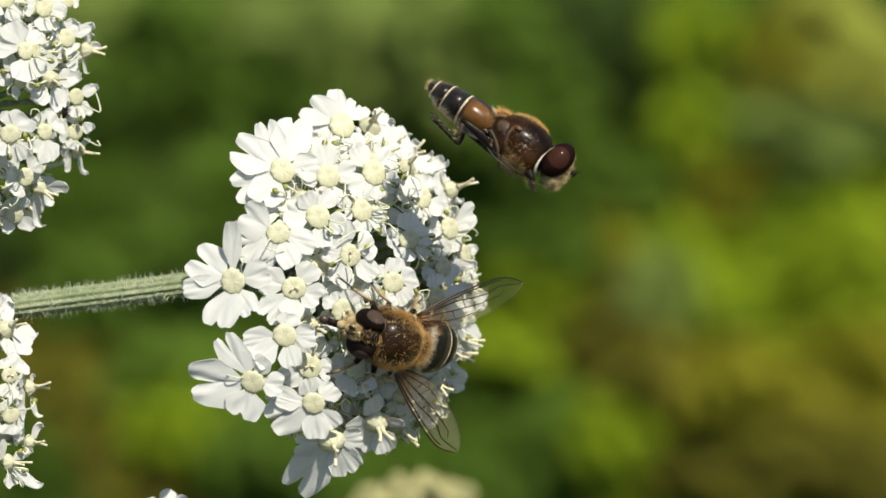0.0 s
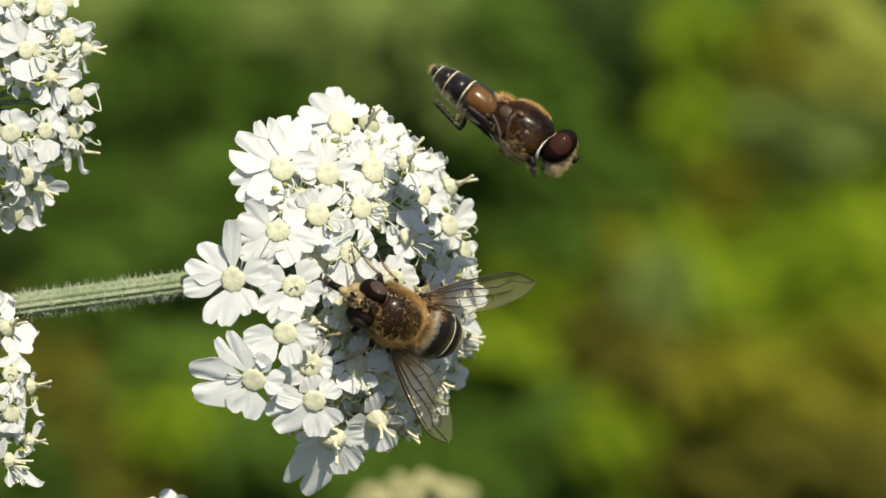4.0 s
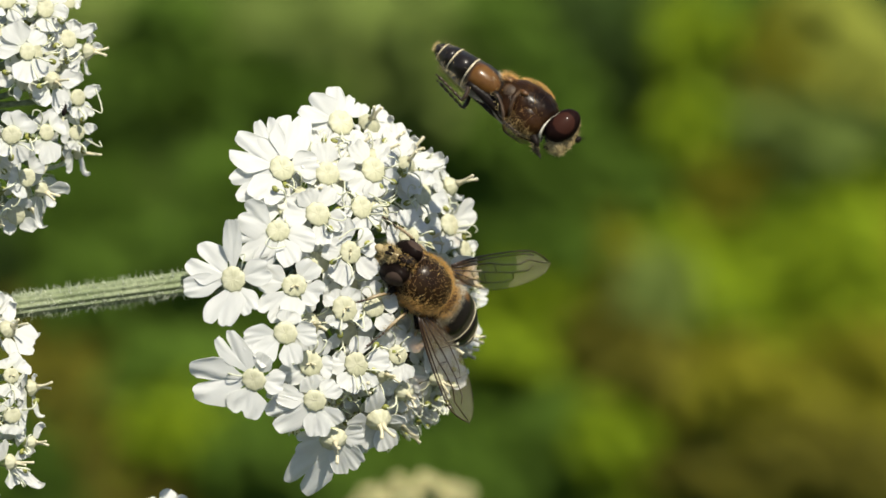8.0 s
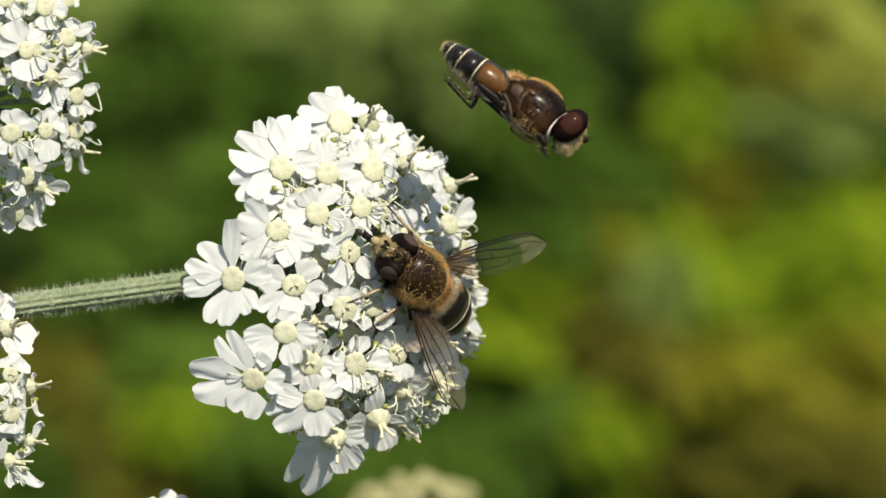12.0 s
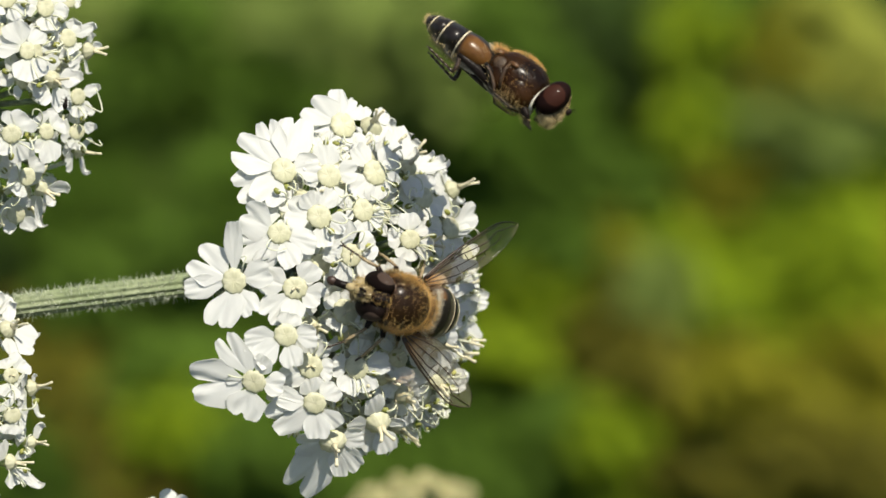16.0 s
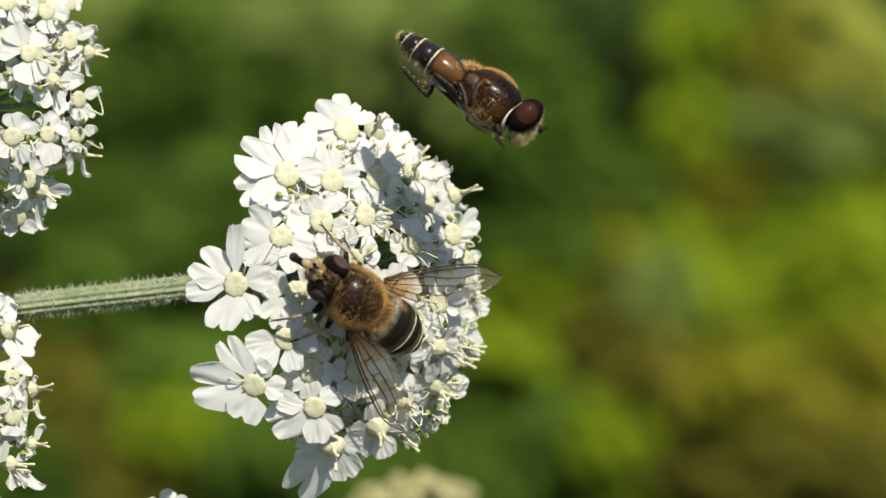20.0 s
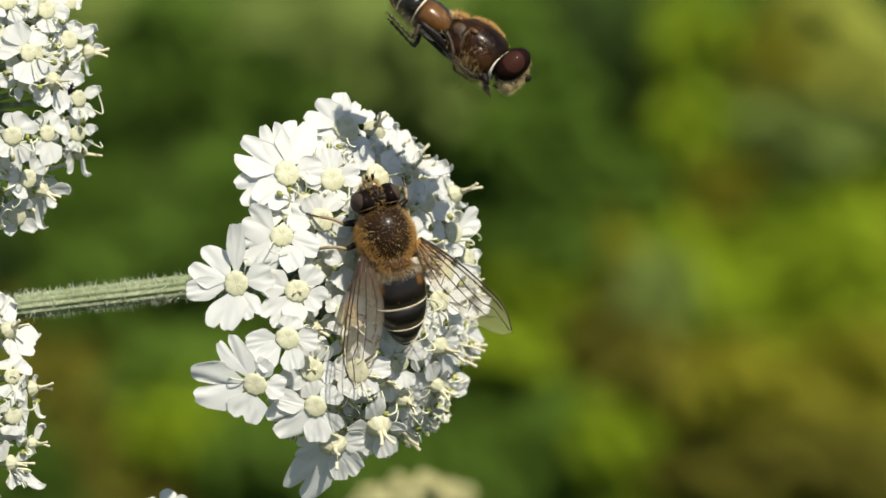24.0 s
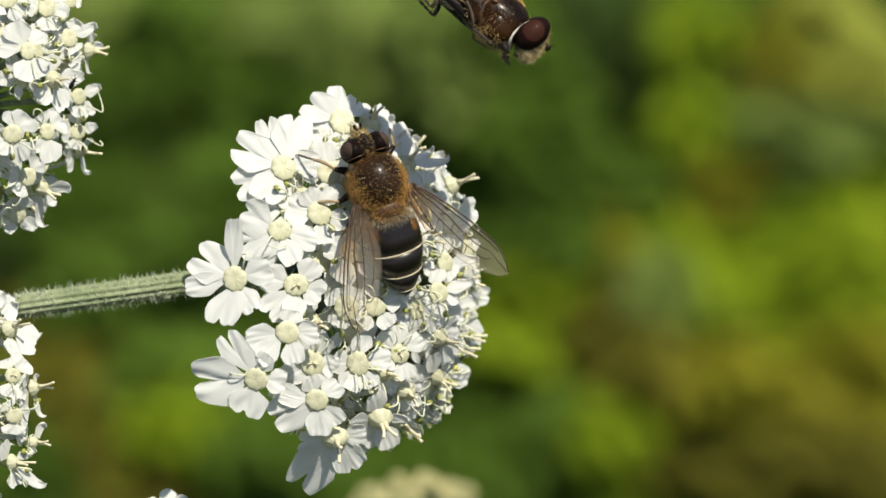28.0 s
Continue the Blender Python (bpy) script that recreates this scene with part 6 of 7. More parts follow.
def motions():
    # the umbels sway a little in the wind
    walk(main_umbel, [
        (0, sway(*MAIN_AT, 0.000, 0, -0.000)),
        (0.5, sway(*MAIN_AT, 0.021, 0, -0.445)),
        (1, sway(*MAIN_AT, 0.000, 0, -0.193)),
        (1.5, sway(*MAIN_AT, -0.020, 0, 0.063)),
        (2, sway(*MAIN_AT, 0.000, 0, -0.382)),
        (2.5, sway(*MAIN_AT, 0.020, 0, 0.260)),
        (3, sway(*MAIN_AT, 0.020, 0, 0.063)),
        (3.5, sway(*MAIN_AT, 0.000, 0, 0.516)),
        (5.5, sway(*MAIN_AT, 0.103, 0, -0.256)),
        (6, sway(*MAIN_AT, 0.041, 0, 0.642)),
        (6.5, sway(*MAIN_AT, 0.020, 0, 0.130)),
        (7, sway(*MAIN_AT, 0.041, 0, -0.193)),
        (7.5, sway(*MAIN_AT, 0.041, 0, 0.642)),
        (8, sway(*MAIN_AT, 0.041, 0, 0.449)),
        (8.5, sway(*MAIN_AT, 0.083, 0, 0.512)),
        (9, sway(*MAIN_AT, 0.144, 0, -0.772)),
        (9.5, sway(*MAIN_AT, 0.083, 0, -0.063)),
        (10, sway(*MAIN_AT, 0.103, 0, -0.193)),
        (10.5, sway(*MAIN_AT, 0.081, 0, -0.000)),
        (11, sway(*MAIN_AT, 0.144, 0, -0.772)),
        (11.5, sway(*MAIN_AT, 0.061, 0, 0.453)),
        (12, sway(*MAIN_AT, 0.020, 0, 0.516)),
        (12.5, sway(*MAIN_AT, 0.083, 0, 0.260)),
        (14.5, sway(*MAIN_AT, 0.103, 0, -0.126)),
        (15, sway(*MAIN_AT, 0.103, 0, -0.256)),
        (15.5, sway(*MAIN_AT, 0.083, 0, 0.386)),
        (16, sway(*MAIN_AT, 0.083, 0, -0.000)),
        (16.5, sway(*MAIN_AT, 0.124, 0, -0.000)),
        (17, sway(*MAIN_AT, 0.103, 0, -0.193)),
        (17.5, sway(*MAIN_AT, 0.124, 0, -0.516)),
        (18, sway(*MAIN_AT, 0.061, 0, 0.260)),
        (18.5, sway(*MAIN_AT, 0.144, 0, -0.449)),
        (19, sway(*MAIN_AT, 0.124, 0, 0.004)),
        (19.5, sway(*MAIN_AT, 0.081, 0, 0.327)),
        (20, sway(*MAIN_AT, 0.164, 0, -0.772)),
        (20.5, sway(*MAIN_AT, 0.061, 0, 0.126)),
        (21, sway(*MAIN_AT, 0.103, 0, 0.063)),
        (21.5, sway(*MAIN_AT, 0.144, 0, -0.449)),
        (23.5, sway(*MAIN_AT, 0.144, 0, -0.000)),
        (24, sway(*MAIN_AT, 0.204, 0, -0.579)),
        (24.5, sway(*MAIN_AT, 0.144, 0, 0.260)),
        (25, sway(*MAIN_AT, 0.144, 0, -0.063)),
        (25.5, sway(*MAIN_AT, 0.124, 0, 0.197)),
        (26, sway(*MAIN_AT, 0.184, 0, -0.772)),
        (26.5, sway(*MAIN_AT, 0.164, 0, 0.386)),
        (27, sway(*MAIN_AT, 0.144, 0, 0.323)),
        (27.5, sway(*MAIN_AT, 0.204, 0, -0.067)),
        (28, sway(*MAIN_AT, 0.164, 0, 0.579)),
    ])
    walk(left_umbel, [
        (0, sway(*LEFT_AT, 0.000, -0.000, 0)),
        (0.5, sway(*LEFT_AT, 0.000, -0.000, 0)),
        (1, sway(*LEFT_AT, 0.000, -0.000, 0)),
        (1.5, sway(*LEFT_AT, -0.060, -0.000, 0)),
        (2, sway(*LEFT_AT, 0.000, -0.064, 0)),
        (2.5, sway(*LEFT_AT, -0.060, 0.060, 0)),
        (3, sway(*LEFT_AT, 0.060, -0.064, 0)),
        (3.5, sway(*LEFT_AT, 0.000, 0.060, 0)),
        (5.5, sway(*LEFT_AT, 0.124, -0.000, 0)),
        (6, sway(*LEFT_AT, 0.060, 0.060, 0)),
        (6.5, sway(*LEFT_AT, 0.000, -0.000, 0)),
        (7, sway(*LEFT_AT, 0.060, -0.064, 0)),
        (7.5, sway(*LEFT_AT, 0.060, 0.120, 0)),
        (8, sway(*LEFT_AT, 0.124, -0.064, 0)),
        (8.5, sway(*LEFT_AT, 0.060, -0.000, 0)),
        (9, sway(*LEFT_AT, 0.184, -0.124, 0)),
        (9.5, sway(*LEFT_AT, 0.060, -0.000, 0)),
        (10, sway(*LEFT_AT, 0.124, -0.064, 0)),
        (10.5, sway(*LEFT_AT, 0.060, -0.000, 0)),
        (11, sway(*LEFT_AT, 0.124, -0.064, 0)),
        (11.5, sway(*LEFT_AT, 0.060, -0.000, 0)),
        (12, sway(*LEFT_AT, 0.060, 0.060, 0)),
        (12.5, sway(*LEFT_AT, 0.060, -0.000, 0)),
        (14.5, sway(*LEFT_AT, 0.060, -0.000, 0)),
        (15, sway(*LEFT_AT, 0.060, -0.000, 0)),
        (15.5, sway(*LEFT_AT, 0.124, 0.060, 0)),
        (16, sway(*LEFT_AT, 0.124, -0.000, 0)),
        (16.5, sway(*LEFT_AT, 0.124, -0.000, 0)),
        (17, sway(*LEFT_AT, 0.124, -0.000, 0)),
        (17.5, sway(*LEFT_AT, 0.124, -0.000, 0)),
        (18, sway(*LEFT_AT, 0.060, -0.064, 0)),
        (18.5, sway(*LEFT_AT, 0.124, -0.124, 0)),
        (19, sway(*LEFT_AT, 0.124, -0.000, 0)),
        (19.5, sway(*LEFT_AT, 0.060, -0.000, 0)),
        (20, sway(*LEFT_AT, 0.184, -0.184, 0)),
        (20.5, sway(*LEFT_AT, 0.060, 0.060, 0)),
        (21, sway(*LEFT_AT, 0.124, -0.000, 0)),
        (21.5, sway(*LEFT_AT, 0.184, -0.124, 0)),
        (23.5, sway(*LEFT_AT, 0.124, -0.064, 0)),
        (24, sway(*LEFT_AT, 0.184, -0.124, 0)),
        (24.5, sway(*LEFT_AT, 0.184, -0.124, 0)),
        (25, sway(*LEFT_AT, 0.184, -0.064, 0)),
        (25.5, sway(*LEFT_AT, 0.184, -0.064, 0)),
        (26, sway(*LEFT_AT, 0.244, -0.184, 0)),
        (26.5, sway(*LEFT_AT, 0.124, -0.000, 0)),
        (27, sway(*LEFT_AT, 0.244, -0.184, 0)),
        (27.5, sway(*LEFT_AT, 0.244, -0.124, 0)),
        (28, sway(*LEFT_AT, 0.184, -0.000, 0)),
    ])
    walk(low_umbel, [
        (0, sway(*LOW_AT, 0.000, -0.000, 0)),
        (0.5, sway(*LOW_AT, 0.000, -0.000, 0)),
        (1, sway(*LOW_AT, 0.000, 0.064, 0)),
        (1.5, sway(*LOW_AT, 0.000, 0.064, 0)),
        (2, sway(*LOW_AT, 0.000, -0.000, 0)),
        (2.5, sway(*LOW_AT, 0.060, 0.124, 0)),
        (3, sway(*LOW_AT, 0.060, -0.000, 0)),
        (3.5, sway(*LOW_AT, 0.060, 0.124, 0)),
        (5.5, sway(*LOW_AT, 0.060, -0.000, 0)),
        (6, sway(*LOW_AT, 0.124, 0.124, 0)),
        (6.5, sway(*LOW_AT, 0.060, 0.064, 0)),
        (7, sway(*LOW_AT, 0.060, 0.064, 0)),
        (7.5, sway(*LOW_AT, 0.124, 0.124, 0)),
        (8, sway(*LOW_AT, 0.124, -0.000, 0)),
        (8.5, sway(*LOW_AT, 0.124, 0.064, 0)),
        (9, sway(*LOW_AT, 0.124, -0.060, 0)),
        (9.5, sway(*LOW_AT, 0.124, -0.000, 0)),
        (10, sway(*LOW_AT, 0.124, -0.060, 0)),
        (10.5, sway(*LOW_AT, 0.124, 0.124, 0)),
        (11, sway(*LOW_AT, 0.124, -0.000, 0)),
        (11.5, sway(*LOW_AT, 0.124, 0.064, 0)),
        (12, sway(*LOW_AT, 0.060, 0.064, 0)),
        (12.5, sway(*LOW_AT, 0.124, 0.064, 0)),
        (14.5, sway(*LOW_AT, 0.124, 0.064, 0)),
        (15, sway(*LOW_AT, 0.124, 0.064, 0)),
        (15.5, sway(*LOW_AT, 0.124, 0.064, 0)),
        (16, sway(*LOW_AT, 0.124, -0.000, 0)),
        (16.5, sway(*LOW_AT, 0.124, 0.064, 0)),
        (17, sway(*LOW_AT, 0.124, 0.064, 0)),
        (17.5, sway(*LOW_AT, 0.124, -0.060, 0)),
        (18, sway(*LOW_AT, 0.124, -0.000, 0)),
        (18.5, sway(*LOW_AT, 0.124, -0.060, 0)),
        (19, sway(*LOW_AT, 0.184, -0.000, 0)),
        (19.5, sway(*LOW_AT, 0.184, 0.064, 0)),
        (20, sway(*LOW_AT, 0.184, -0.120, 0)),
        (20.5, sway(*LOW_AT, 0.184, 0.124, 0)),
        (21, sway(*LOW_AT, 0.184, -0.000, 0)),
        (21.5, sway(*LOW_AT, 0.184, -0.000, 0)),
        (23.5, sway(*LOW_AT, 0.184, -0.060, 0)),
        (24, sway(*LOW_AT, 0.184, -0.060, 0)),
        (24.5, sway(*LOW_AT, 0.184, -0.060, 0)),
        (25, sway(*LOW_AT, 0.184, -0.120, 0)),
        (25.5, sway(*LOW_AT, 0.184, -0.000, 0)),
        (26, sway(*LOW_AT, 0.184, -0.120, 0)),
        (26.5, sway(*LOW_AT, 0.244, -0.000, 0)),
        (27, sway(*LOW_AT, 0.244, -0.120, 0)),
        (27.5, sway(*LOW_AT, 0.184, -0.120, 0)),
        (28, sway(*LOW_AT, 0.244, -0.000, 0)),
    ])
    # a tiny beetle creeps over the florets
    walk(tiny_beetle, [
        (0, fly_pose(-26.29, 9.51, 5.80, 70, 10, 0)),
        (2, fly_pose(-26.50, 9.68, 5.60, 80, 10, 0)),
        (8, fly_pose(-26.34, 9.68, 5.60, 75, 10, 0)),
        (10, fly_pose(-26.41, 9.83, 4.20, 80, 10, 0)),
        (15, fly_pose(-26.49, 10.18, 3.20, 80, 10, 0)),
        (19, fly_pose(-26.29, 10.56, 3.70, 80, 10, 0)),
        (21, fly_pose(-26.09, 10.81, 4.80, 80, 10, 0)),
        (24, fly_pose(-25.87, 11.12, 6.20, 70, 10, 0)),
        (26, fly_pose(-25.79, 11.32, 6.20, 65, 10, 0)),
        (28, fly_pose(-25.75, 11.51, 6.20, 60, 10, 0)),
    ])
    # one fly hovers, the other feeds and walks over the umbel
    walk(hovering, [
        (0, fly_pose(5.44, 7.46, 5.00, -31.0, 7.0, -98.0)),
        (0.5, fly_pose(5.50, 7.64, 5.00, -31.1, 7.0, -98.0)),
        (1, fly_pose(5.75, 8.37, 5.00, -31.2, 7.0, -98.0)),
        (1.5, fly_pose(5.21, 7.76, 5.00, -31.3, 7.0, -98.0)),
        (2, fly_pose(5.99, 7.89, 5.00, -31.4, 7.0, -98.0)),
        (2.5, fly_pose(4.79, 8.74, 5.00, -31.5, 7.0, -98.0)),
        (3, fly_pose(5.64, 9.22, 5.00, -31.6, 7.0, -98.0)),
        (3.5, fly_pose(5.58, 8.39, 5.00, -31.7, 7.0, -98.0)),
        (5.5, fly_pose(6.00, 8.82, 5.00, -32.0, 7.0, -98.0)),
        (6, fly_pose(6.30, 8.82, 5.00, -32.1, 7.0, -98.0)),
        (6.5, fly_pose(5.16, 8.64, 5.00, -32.2, 7.0, -98.0)),
        (7, fly_pose(5.65, 8.88, 5.00, -32.3, 7.0, -98.0)),
        (7.5, fly_pose(5.53, 9.79, 5.00, -32.4, 7.0, -98.0)),
        (8, fly_pose(5.83, 9.92, 5.00, -32.5, 7.0, -98.0)),
        (8.5, fly_pose(6.68, 10.15, 5.00, -32.5, 7.0, -98.0)),
        (9, fly_pose(6.85, 9.92, 5.00, -32.6, 7.0, -98.0)),
        (9.5, fly_pose(5.78, 9.68, 5.00, -32.6, 7.0, -98.0)),
        (10, fly_pose(7.15, 9.56, 5.00, -32.6, 7.0, -98.0)),
        (10.5, fly_pose(5.53, 10.58, 5.00, -32.6, 7.0, -98.0)),
        (11, fly_pose(5.41, 10.53, 5.00, -32.7, 7.0, -98.0)),
        (11.5, fly_pose(6.50, 10.28, 5.00, -32.7, 7.0, -98.0)),
        (12, fly_pose(6.37, 9.93, 5.00, -32.7, 7.0, -98.0)),
        (12.5, fly_pose(6.79, 10.89, 5.00, -32.8, 7.0, -98.0)),
        (14.5, fly_pose(7.34, 12.03, 5.00, -32.9, 7.0, -98.0)),
        (15, fly_pose(5.96, 11.49, 5.00, -32.9, 7.0, -98.0)),
        (15.5, fly_pose(5.66, 11.32, 5.00, -32.9, 7.0, -98.0)),
        (16, fly_pose(5.18, 11.86, 5.00, -32.9, 7.0, -98.0)),
        (16.5, fly_pose(6.26, 12.94, 5.00, -33.0, 7.0, -98.0)),
        (17, fly_pose(6.57, 13.06, 5.00, -33.0, 7.0, -98.0)),
        (17.5, fly_pose(7.05, 11.56, 5.00, -33.0, 7.0, -98.0)),
        (18, fly_pose(6.80, 10.59, 5.00, -33.0, 7.0, -98.0)),
        (18.5, fly_pose(5.00, 10.17, 5.00, -33.0, 7.0, -98.0)),
        (19, fly_pose(4.88, 10.06, 5.00, -33.0, 7.0, -98.0)),
        (19.5, fly_pose(3.80, 11.38, 5.00, -33.0, 7.0, -98.0)),
        (20, fly_pose(3.26, 10.65, 5.00, -33.0, 7.0, -98.0)),
        (20.5, fly_pose(2.54, 11.14, 5.00, -33.0, 7.0, -98.0)),
        (21, fly_pose(1.40, 11.97, 5.00, -33.0, 7.0, -98.0)),
        (21.5, fly_pose(0.20, 12.33, 5.00, -33.0, 7.0, -98.0)),
        (23.5, fly_pose(1.57, 14.68, 5.00, -33.0, 7.0, -98.0)),
        (24, fly_pose(2.36, 14.20, 5.00, -33.0, 7.0, -98.0)),
        (24.5, fly_pose(1.64, 14.92, 5.00, -33.0, 7.0, -98.0)),
        (25, fly_pose(1.88, 14.44, 5.00, -33.0, 7.0, -98.0)),
        (25.5, fly_pose(1.70, 15.58, 5.00, -33.0, 7.0, -98.0)),
        (26, fly_pose(2.84, 15.76, 5.00, -33.0, 7.0, -98.0)),
        (26.5, fly_pose(2.78, 15.34, 5.00, -33.0, 7.0, -98.0)),
        (27, fly_pose(3.44, 15.76, 5.00, -33.0, 7.0, -98.0)),
        (27.5, fly_pose(2.48, 15.04, 5.00, -33.0, 7.0, -98.0)),
        (28, fly_pose(3.74, 16.36, 5.00, -33.0, 7.0, -98.0)),
    ])
    walk(resting, [
        (0, fly_pose(-3.44, -6.44, 1.24, 166.3, 43.6, -10.3)),
        (0.5, fly_pose(-3.47, -6.51, 1.33, 165.4, 42.4, -10.0)),
        (1, fly_pose(-3.63, -6.66, 1.53, 166.0, 41.5, -9.7)),
        (1.5, fly_pose(-3.62, -6.47, 1.61, 164.9, 41.4, -9.4)),
        (2, fly_pose(-3.14, -5.80, 1.22, 160.5, 44.1, -9.1)),
        (2.5, fly_pose(-3.32, -4.97, 1.70, 158.0, 39.5, -8.2)),
        (3, fly_pose(-3.33, -5.07, 1.65, 158.9, 40.5, -7.3)),
        (3.5, fly_pose(-3.38, -4.78, 1.80, 156.7, 38.5, -6.4)),
        (5.5, fly_pose(-3.14, -4.79, 1.42, 149.0, 40.4, -0.1)),
        (6, fly_pose(-3.18, -4.38, 1.45, 151.4, 39.3, 3.5)),
        (6.5, fly_pose(-2.66, -3.93, 0.82, 145.1, 40.2, 7.1)),
        (7, fly_pose(-1.60, -2.93, -0.50, 133.5, 36.6, 10.7)),
        (7.5, fly_pose(-1.20, -2.84, -1.30, 134.6, 35.7, 14.3)),
        (8, fly_pose(-1.31, -2.54, -1.30, 135.7, 36.4, 17.9)),
        (8.5, fly_pose(-1.01, -2.53, -1.86, 132.9, 35.8, 18.2)),
        (9, fly_pose(-0.98, -2.73, -1.98, 130.6, 37.8, 18.5)),
        (9.5, fly_pose(-0.67, -2.31, -2.62, 127.9, 36.9, 18.8)),
        (10, fly_pose(-0.95, -2.13, -2.14, 128.7, 34.8, 19.1)),
        (10.5, fly_pose(-1.38, -1.93, -1.26, 130.9, 34.3, 17.8)),
        (11, fly_pose(-1.09, -2.24, -1.67, 130.0, 37.7, 16.4)),
        (11.5, fly_pose(-1.55, -1.72, -0.88, 133.5, 39.3, 15.1)),
        (12, fly_pose(-1.68, -2.01, -0.57, 136.2, 39.3, 13.7)),
        (12.5, fly_pose(-1.45, -2.10, -0.92, 136.4, 42.0, 12.4)),
        (14.5, fly_pose(-1.61, -1.94, -0.54, 135.8, 46.6, 7.0)),
        (15, fly_pose(-2.00, -1.87, 0.08, 137.5, 45.2, 5.6)),
        (15.5, fly_pose(-1.98, -1.20, 0.27, 136.9, 42.5, 0.5)),
        (16, fly_pose(-2.92, -3.89, 1.42, 162.6, 47.4, -4.5)),
        (16.5, fly_pose(-3.26, -5.25, 1.79, 184.4, 46.7, -9.6)),
        (17, fly_pose(-4.00, -5.63, 2.73, 189.8, 42.3, -14.7)),
        (17.5, fly_pose(-4.59, -6.67, 3.28, 195.2, 39.8, -14.1)),
        (18, fly_pose(-5.65, -6.91, 4.41, 189.8, 30.1, -13.5)),
        (18.5, fly_pose(-6.15, -6.74, 4.88, 183.3, 25.5, -9.1)),
        (19, fly_pose(-6.50, -5.61, 5.33, 173.3, 24.3, -4.6)),
        (19.5, fly_pose(-6.18, -3.64, 5.08, 150.2, 34.2, -0.2)),
        (20, fly_pose(-6.07, -3.47, 4.99, 143.3, 32.5, 4.2)),
        (20.5, fly_pose(-7.55, -3.11, 6.01, 141.7, 31.0, 7.1)),
        (21, fly_pose(-6.47, -0.23, 5.17, 127.8, 23.3, 10.1)),
        (21.5, fly_pose(-7.22, -0.28, 5.70, 132.0, 21.2, 10.6)),
        (23.5, fly_pose(-4.61, 0.48, 3.60, 107.5, 7.4, 12.5)),
        (24, fly_pose(-4.01, 0.86, 2.94, 105.1, 5.2, 13.0)),
        (24.5, fly_pose(-3.89, 3.25, 1.97, 103.2, 3.0, 13.5)),
        (25, fly_pose(-4.12, 3.08, 2.28, 105.3, 0.7, 14.0)),
        (25.5, fly_pose(-4.35, 3.32, 2.41, 106.7, 0.7, 14.0)),
        (26, fly_pose(-4.47, 2.83, 2.74, 106.9, 0.7, 14.0)),
        (26.5, fly_pose(-4.46, 3.20, 2.58, 107.9, 0.7, 14.0)),
        (27, fly_pose(-4.47, 3.80, 2.30, 108.0, 0.7, 14.0)),
        (27.5, fly_pose(-4.29, 4.11, 1.96, 108.5, 0.7, 14.0)),
        (28, fly_pose(-4.59, 4.53, 2.02, 109.1, 0.7, 14.0)),
    ])
    walk(resting_wings[0], [
        (0, wing_pose(1, 35.8, 1.7)),
        (2, wing_pose(1, 35.8, 1.7)),
        (10, wing_pose(1, 26.0, 2.0)),
        (15, wing_pose(1, 26.0, 2.0)),
        (18, wing_pose(1, 34.1, 0.5)),
        (21, wing_pose(1, 25.9, -3.9)),
        (25, wing_pose(1, 26.0, 5.0)),
        (28, wing_pose(1, 26.0, 5.0)),
    ])
    walk(resting_wings[1], [
        (0, wing_pose(-1, 33.0, 0.2)),
        (2, wing_pose(-1, 33.0, 0.2)),
        (7, wing_pose(-1, 40.0, -2.0)),
        (10, wing_pose(-1, 46.0, -3.3)),
        (15, wing_pose(-1, 48.0, -3.3)),
        (18, wing_pose(-1, 35.0, 0.8)),
        (21, wing_pose(-1, 41.0, -1.1)),
        (25, wing_pose(-1, 34.0, 5.0)),
        (28, wing_pose(-1, 34.0, 5.0)),
    ])
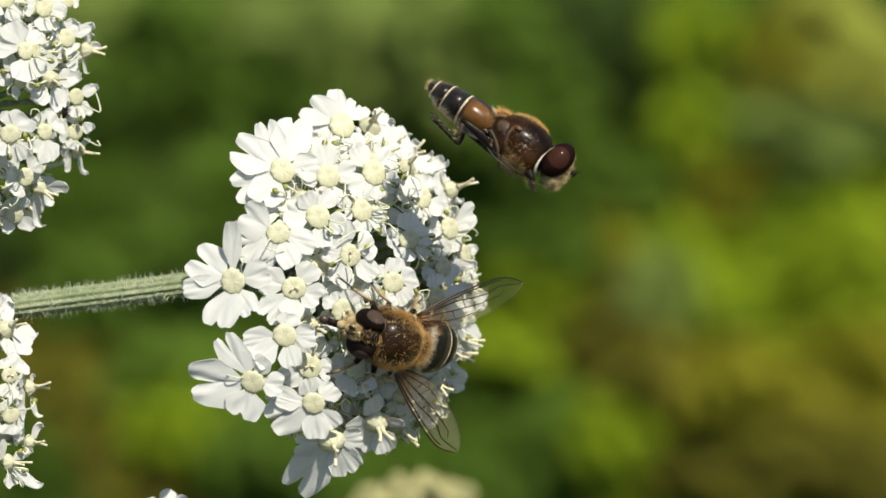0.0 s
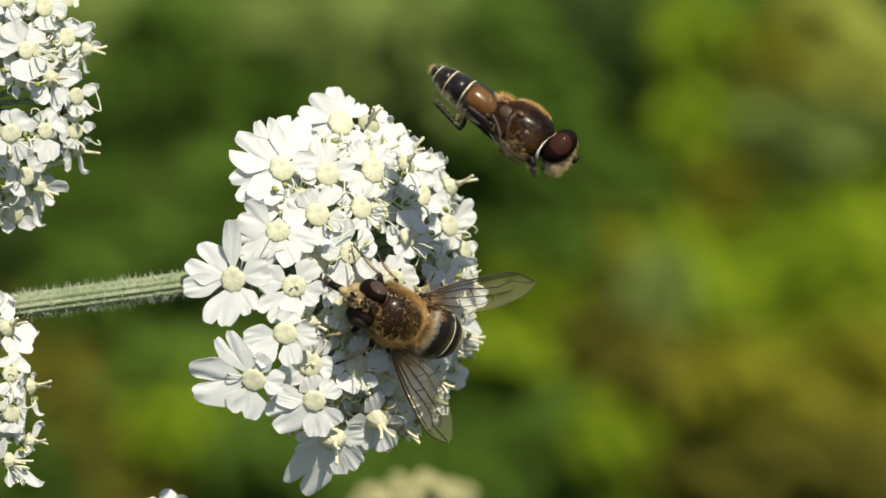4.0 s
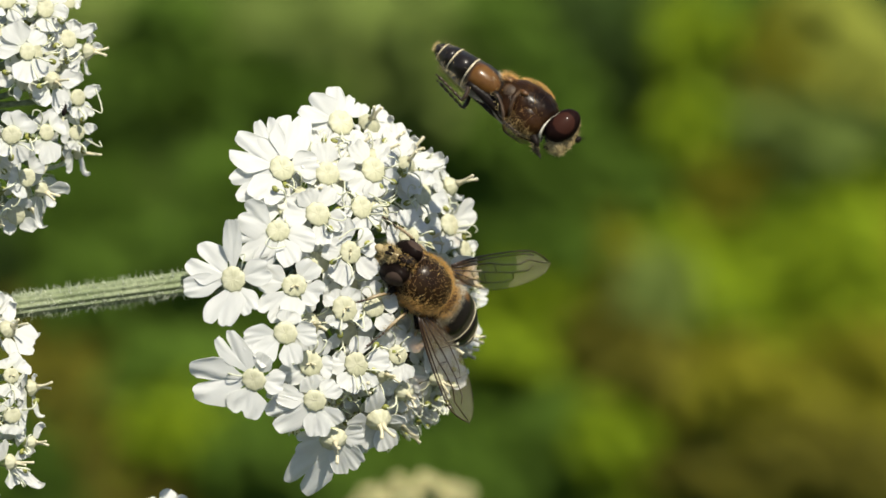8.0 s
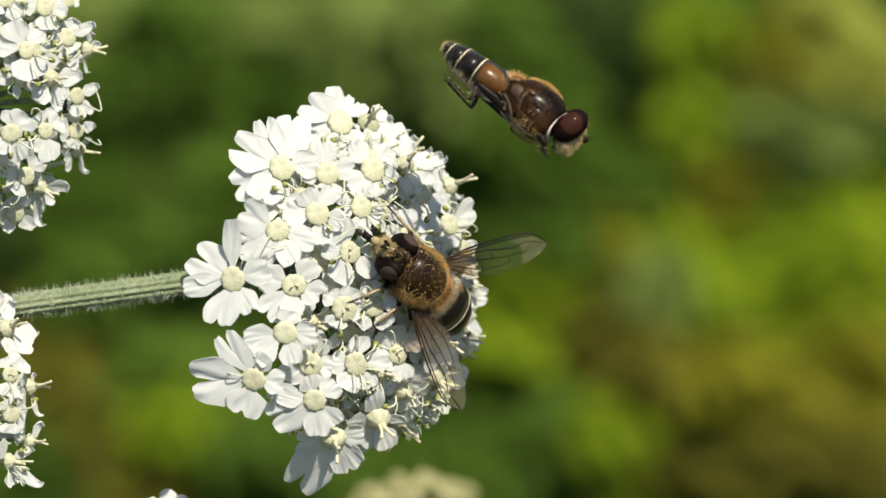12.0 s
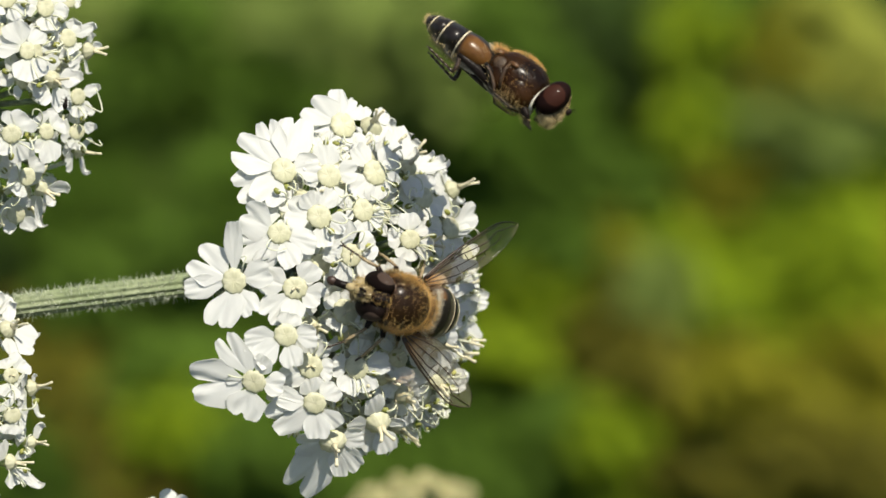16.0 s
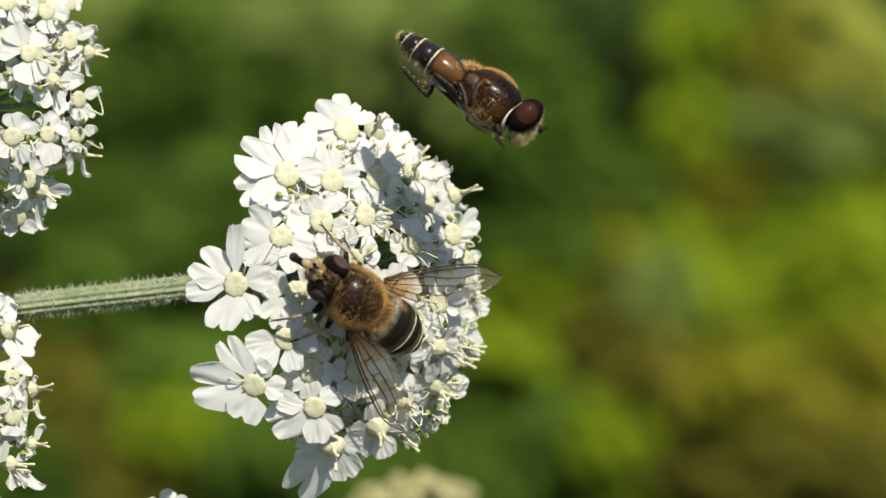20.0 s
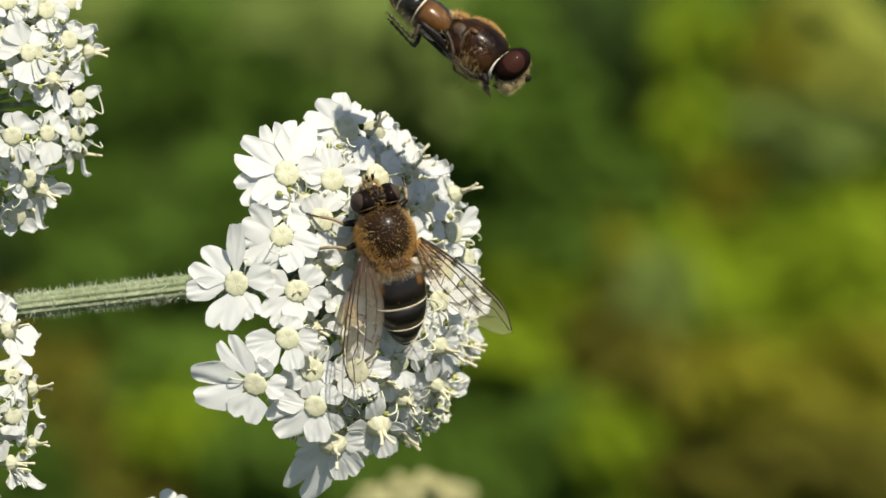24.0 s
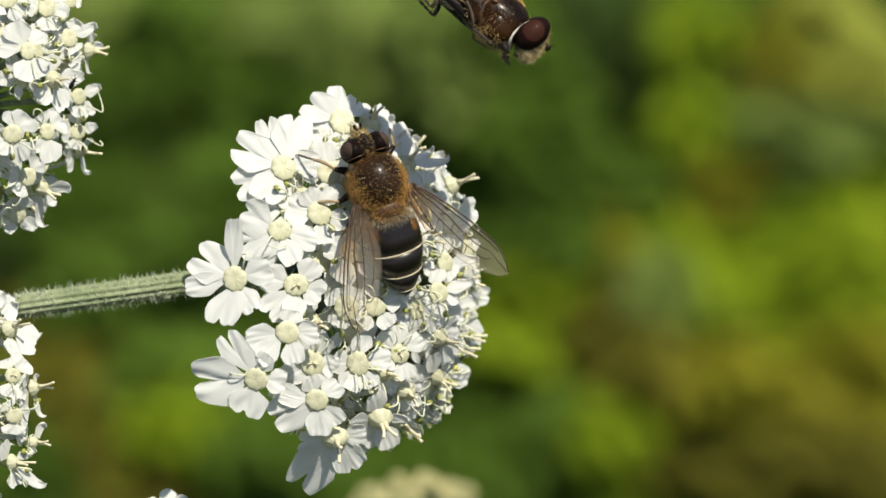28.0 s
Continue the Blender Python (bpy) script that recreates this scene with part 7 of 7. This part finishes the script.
    walk(resting_proboscis, [
        (0, pose(3.5 * MM, 0, -1.25 * MM, 0, 0, 0)),
        (1, pose(3.5 * MM, 0, -1.25 * MM, 0, 10, 0)),
        (2.5, pose(3.5 * MM, 0, -1.25 * MM, 0, 4, 0)),
        (3.5, pose(3.5 * MM, 0, -1.25 * MM, 0, 25, 0)),
        (5.5, pose(3.5 * MM, 0, -1.25 * MM, 0, 30, 0)),
        (6, pose(3.5 * MM, 0, -1.25 * MM, 0, 35, 0)),
        (7, pose(3.5 * MM, 0, -1.25 * MM, 0, 20, 0)),
        (8, pose(3.5 * MM, 0, -1.25 * MM, 0, 30, 0)),
        (9, pose(3.5 * MM, 0, -1.25 * MM, 0, 12, 0)),
        (10, pose(3.5 * MM, 0, -1.25 * MM, 0, 0, 0)),
        (11, pose(3.5 * MM, 0, -1.25 * MM, 0, 6, 0)),
        (12, pose(3.5 * MM, 0, -1.25 * MM, 0, 4, 0)),
        (12.5, pose(3.5 * MM, 0, -1.25 * MM, 0, 10, 0)),
        (14.5, pose(3.5 * MM, 0, -1.25 * MM, 0, 8, 0)),
        (15, pose(3.5 * MM, 0, -1.25 * MM, 0, 30, 0)),
        (16, pose(3.5 * MM, 0, -1.25 * MM, 0, 20, 0)),
        (17, pose(3.5 * MM, 0, -1.25 * MM, 0, 25, 0)),
        (18, pose(3.5 * MM, 0, -1.25 * MM, 0, 35, 0)),
        (19, pose(3.5 * MM, 0, -1.25 * MM, 0, 50, 0)),
        (20, pose(3.5 * MM, 0, -1.25 * MM, 0, 45, 0)),
        (21, pose(3.5 * MM, 0, -1.25 * MM, 0, 75, 0)),
        (23.5, pose(3.5 * MM, 0, -1.25 * MM, 0, 80, 0)),
        (28, pose(3.5 * MM, 0, -1.25 * MM, 0, 80, 0)),
    ])
    for side, blade in zip((1, -1), hovering_wings):
        walk(blade, [(k / 15, wing_pose(side, 88, 30 if k % 2 else -18, 10)) for k in range(421)])
    # the legs step while it walks and feel about while it feeds
    rng = random.Random(12)
    for i, limb in enumerate(resting_legs):
        hip = limb.matrix_basis.translation.copy()
        rows = []
        for k in range(57):
            stride = 12 if 30 <= k <= 49 else 5
            lift = 20 * min(1, max(0, (k - 10) / 5), max(0, (33 - k) / 5)) if i >= 3 else 0
            rows.append((k / 2, Matrix.Translation(hip) @ pose(0, 0, 0, lift + rng.uniform(-4, 4), rng.uniform(-4, 4), stride * rng.uniform(-1, 1))))
        walk(limb, rows)


motions()
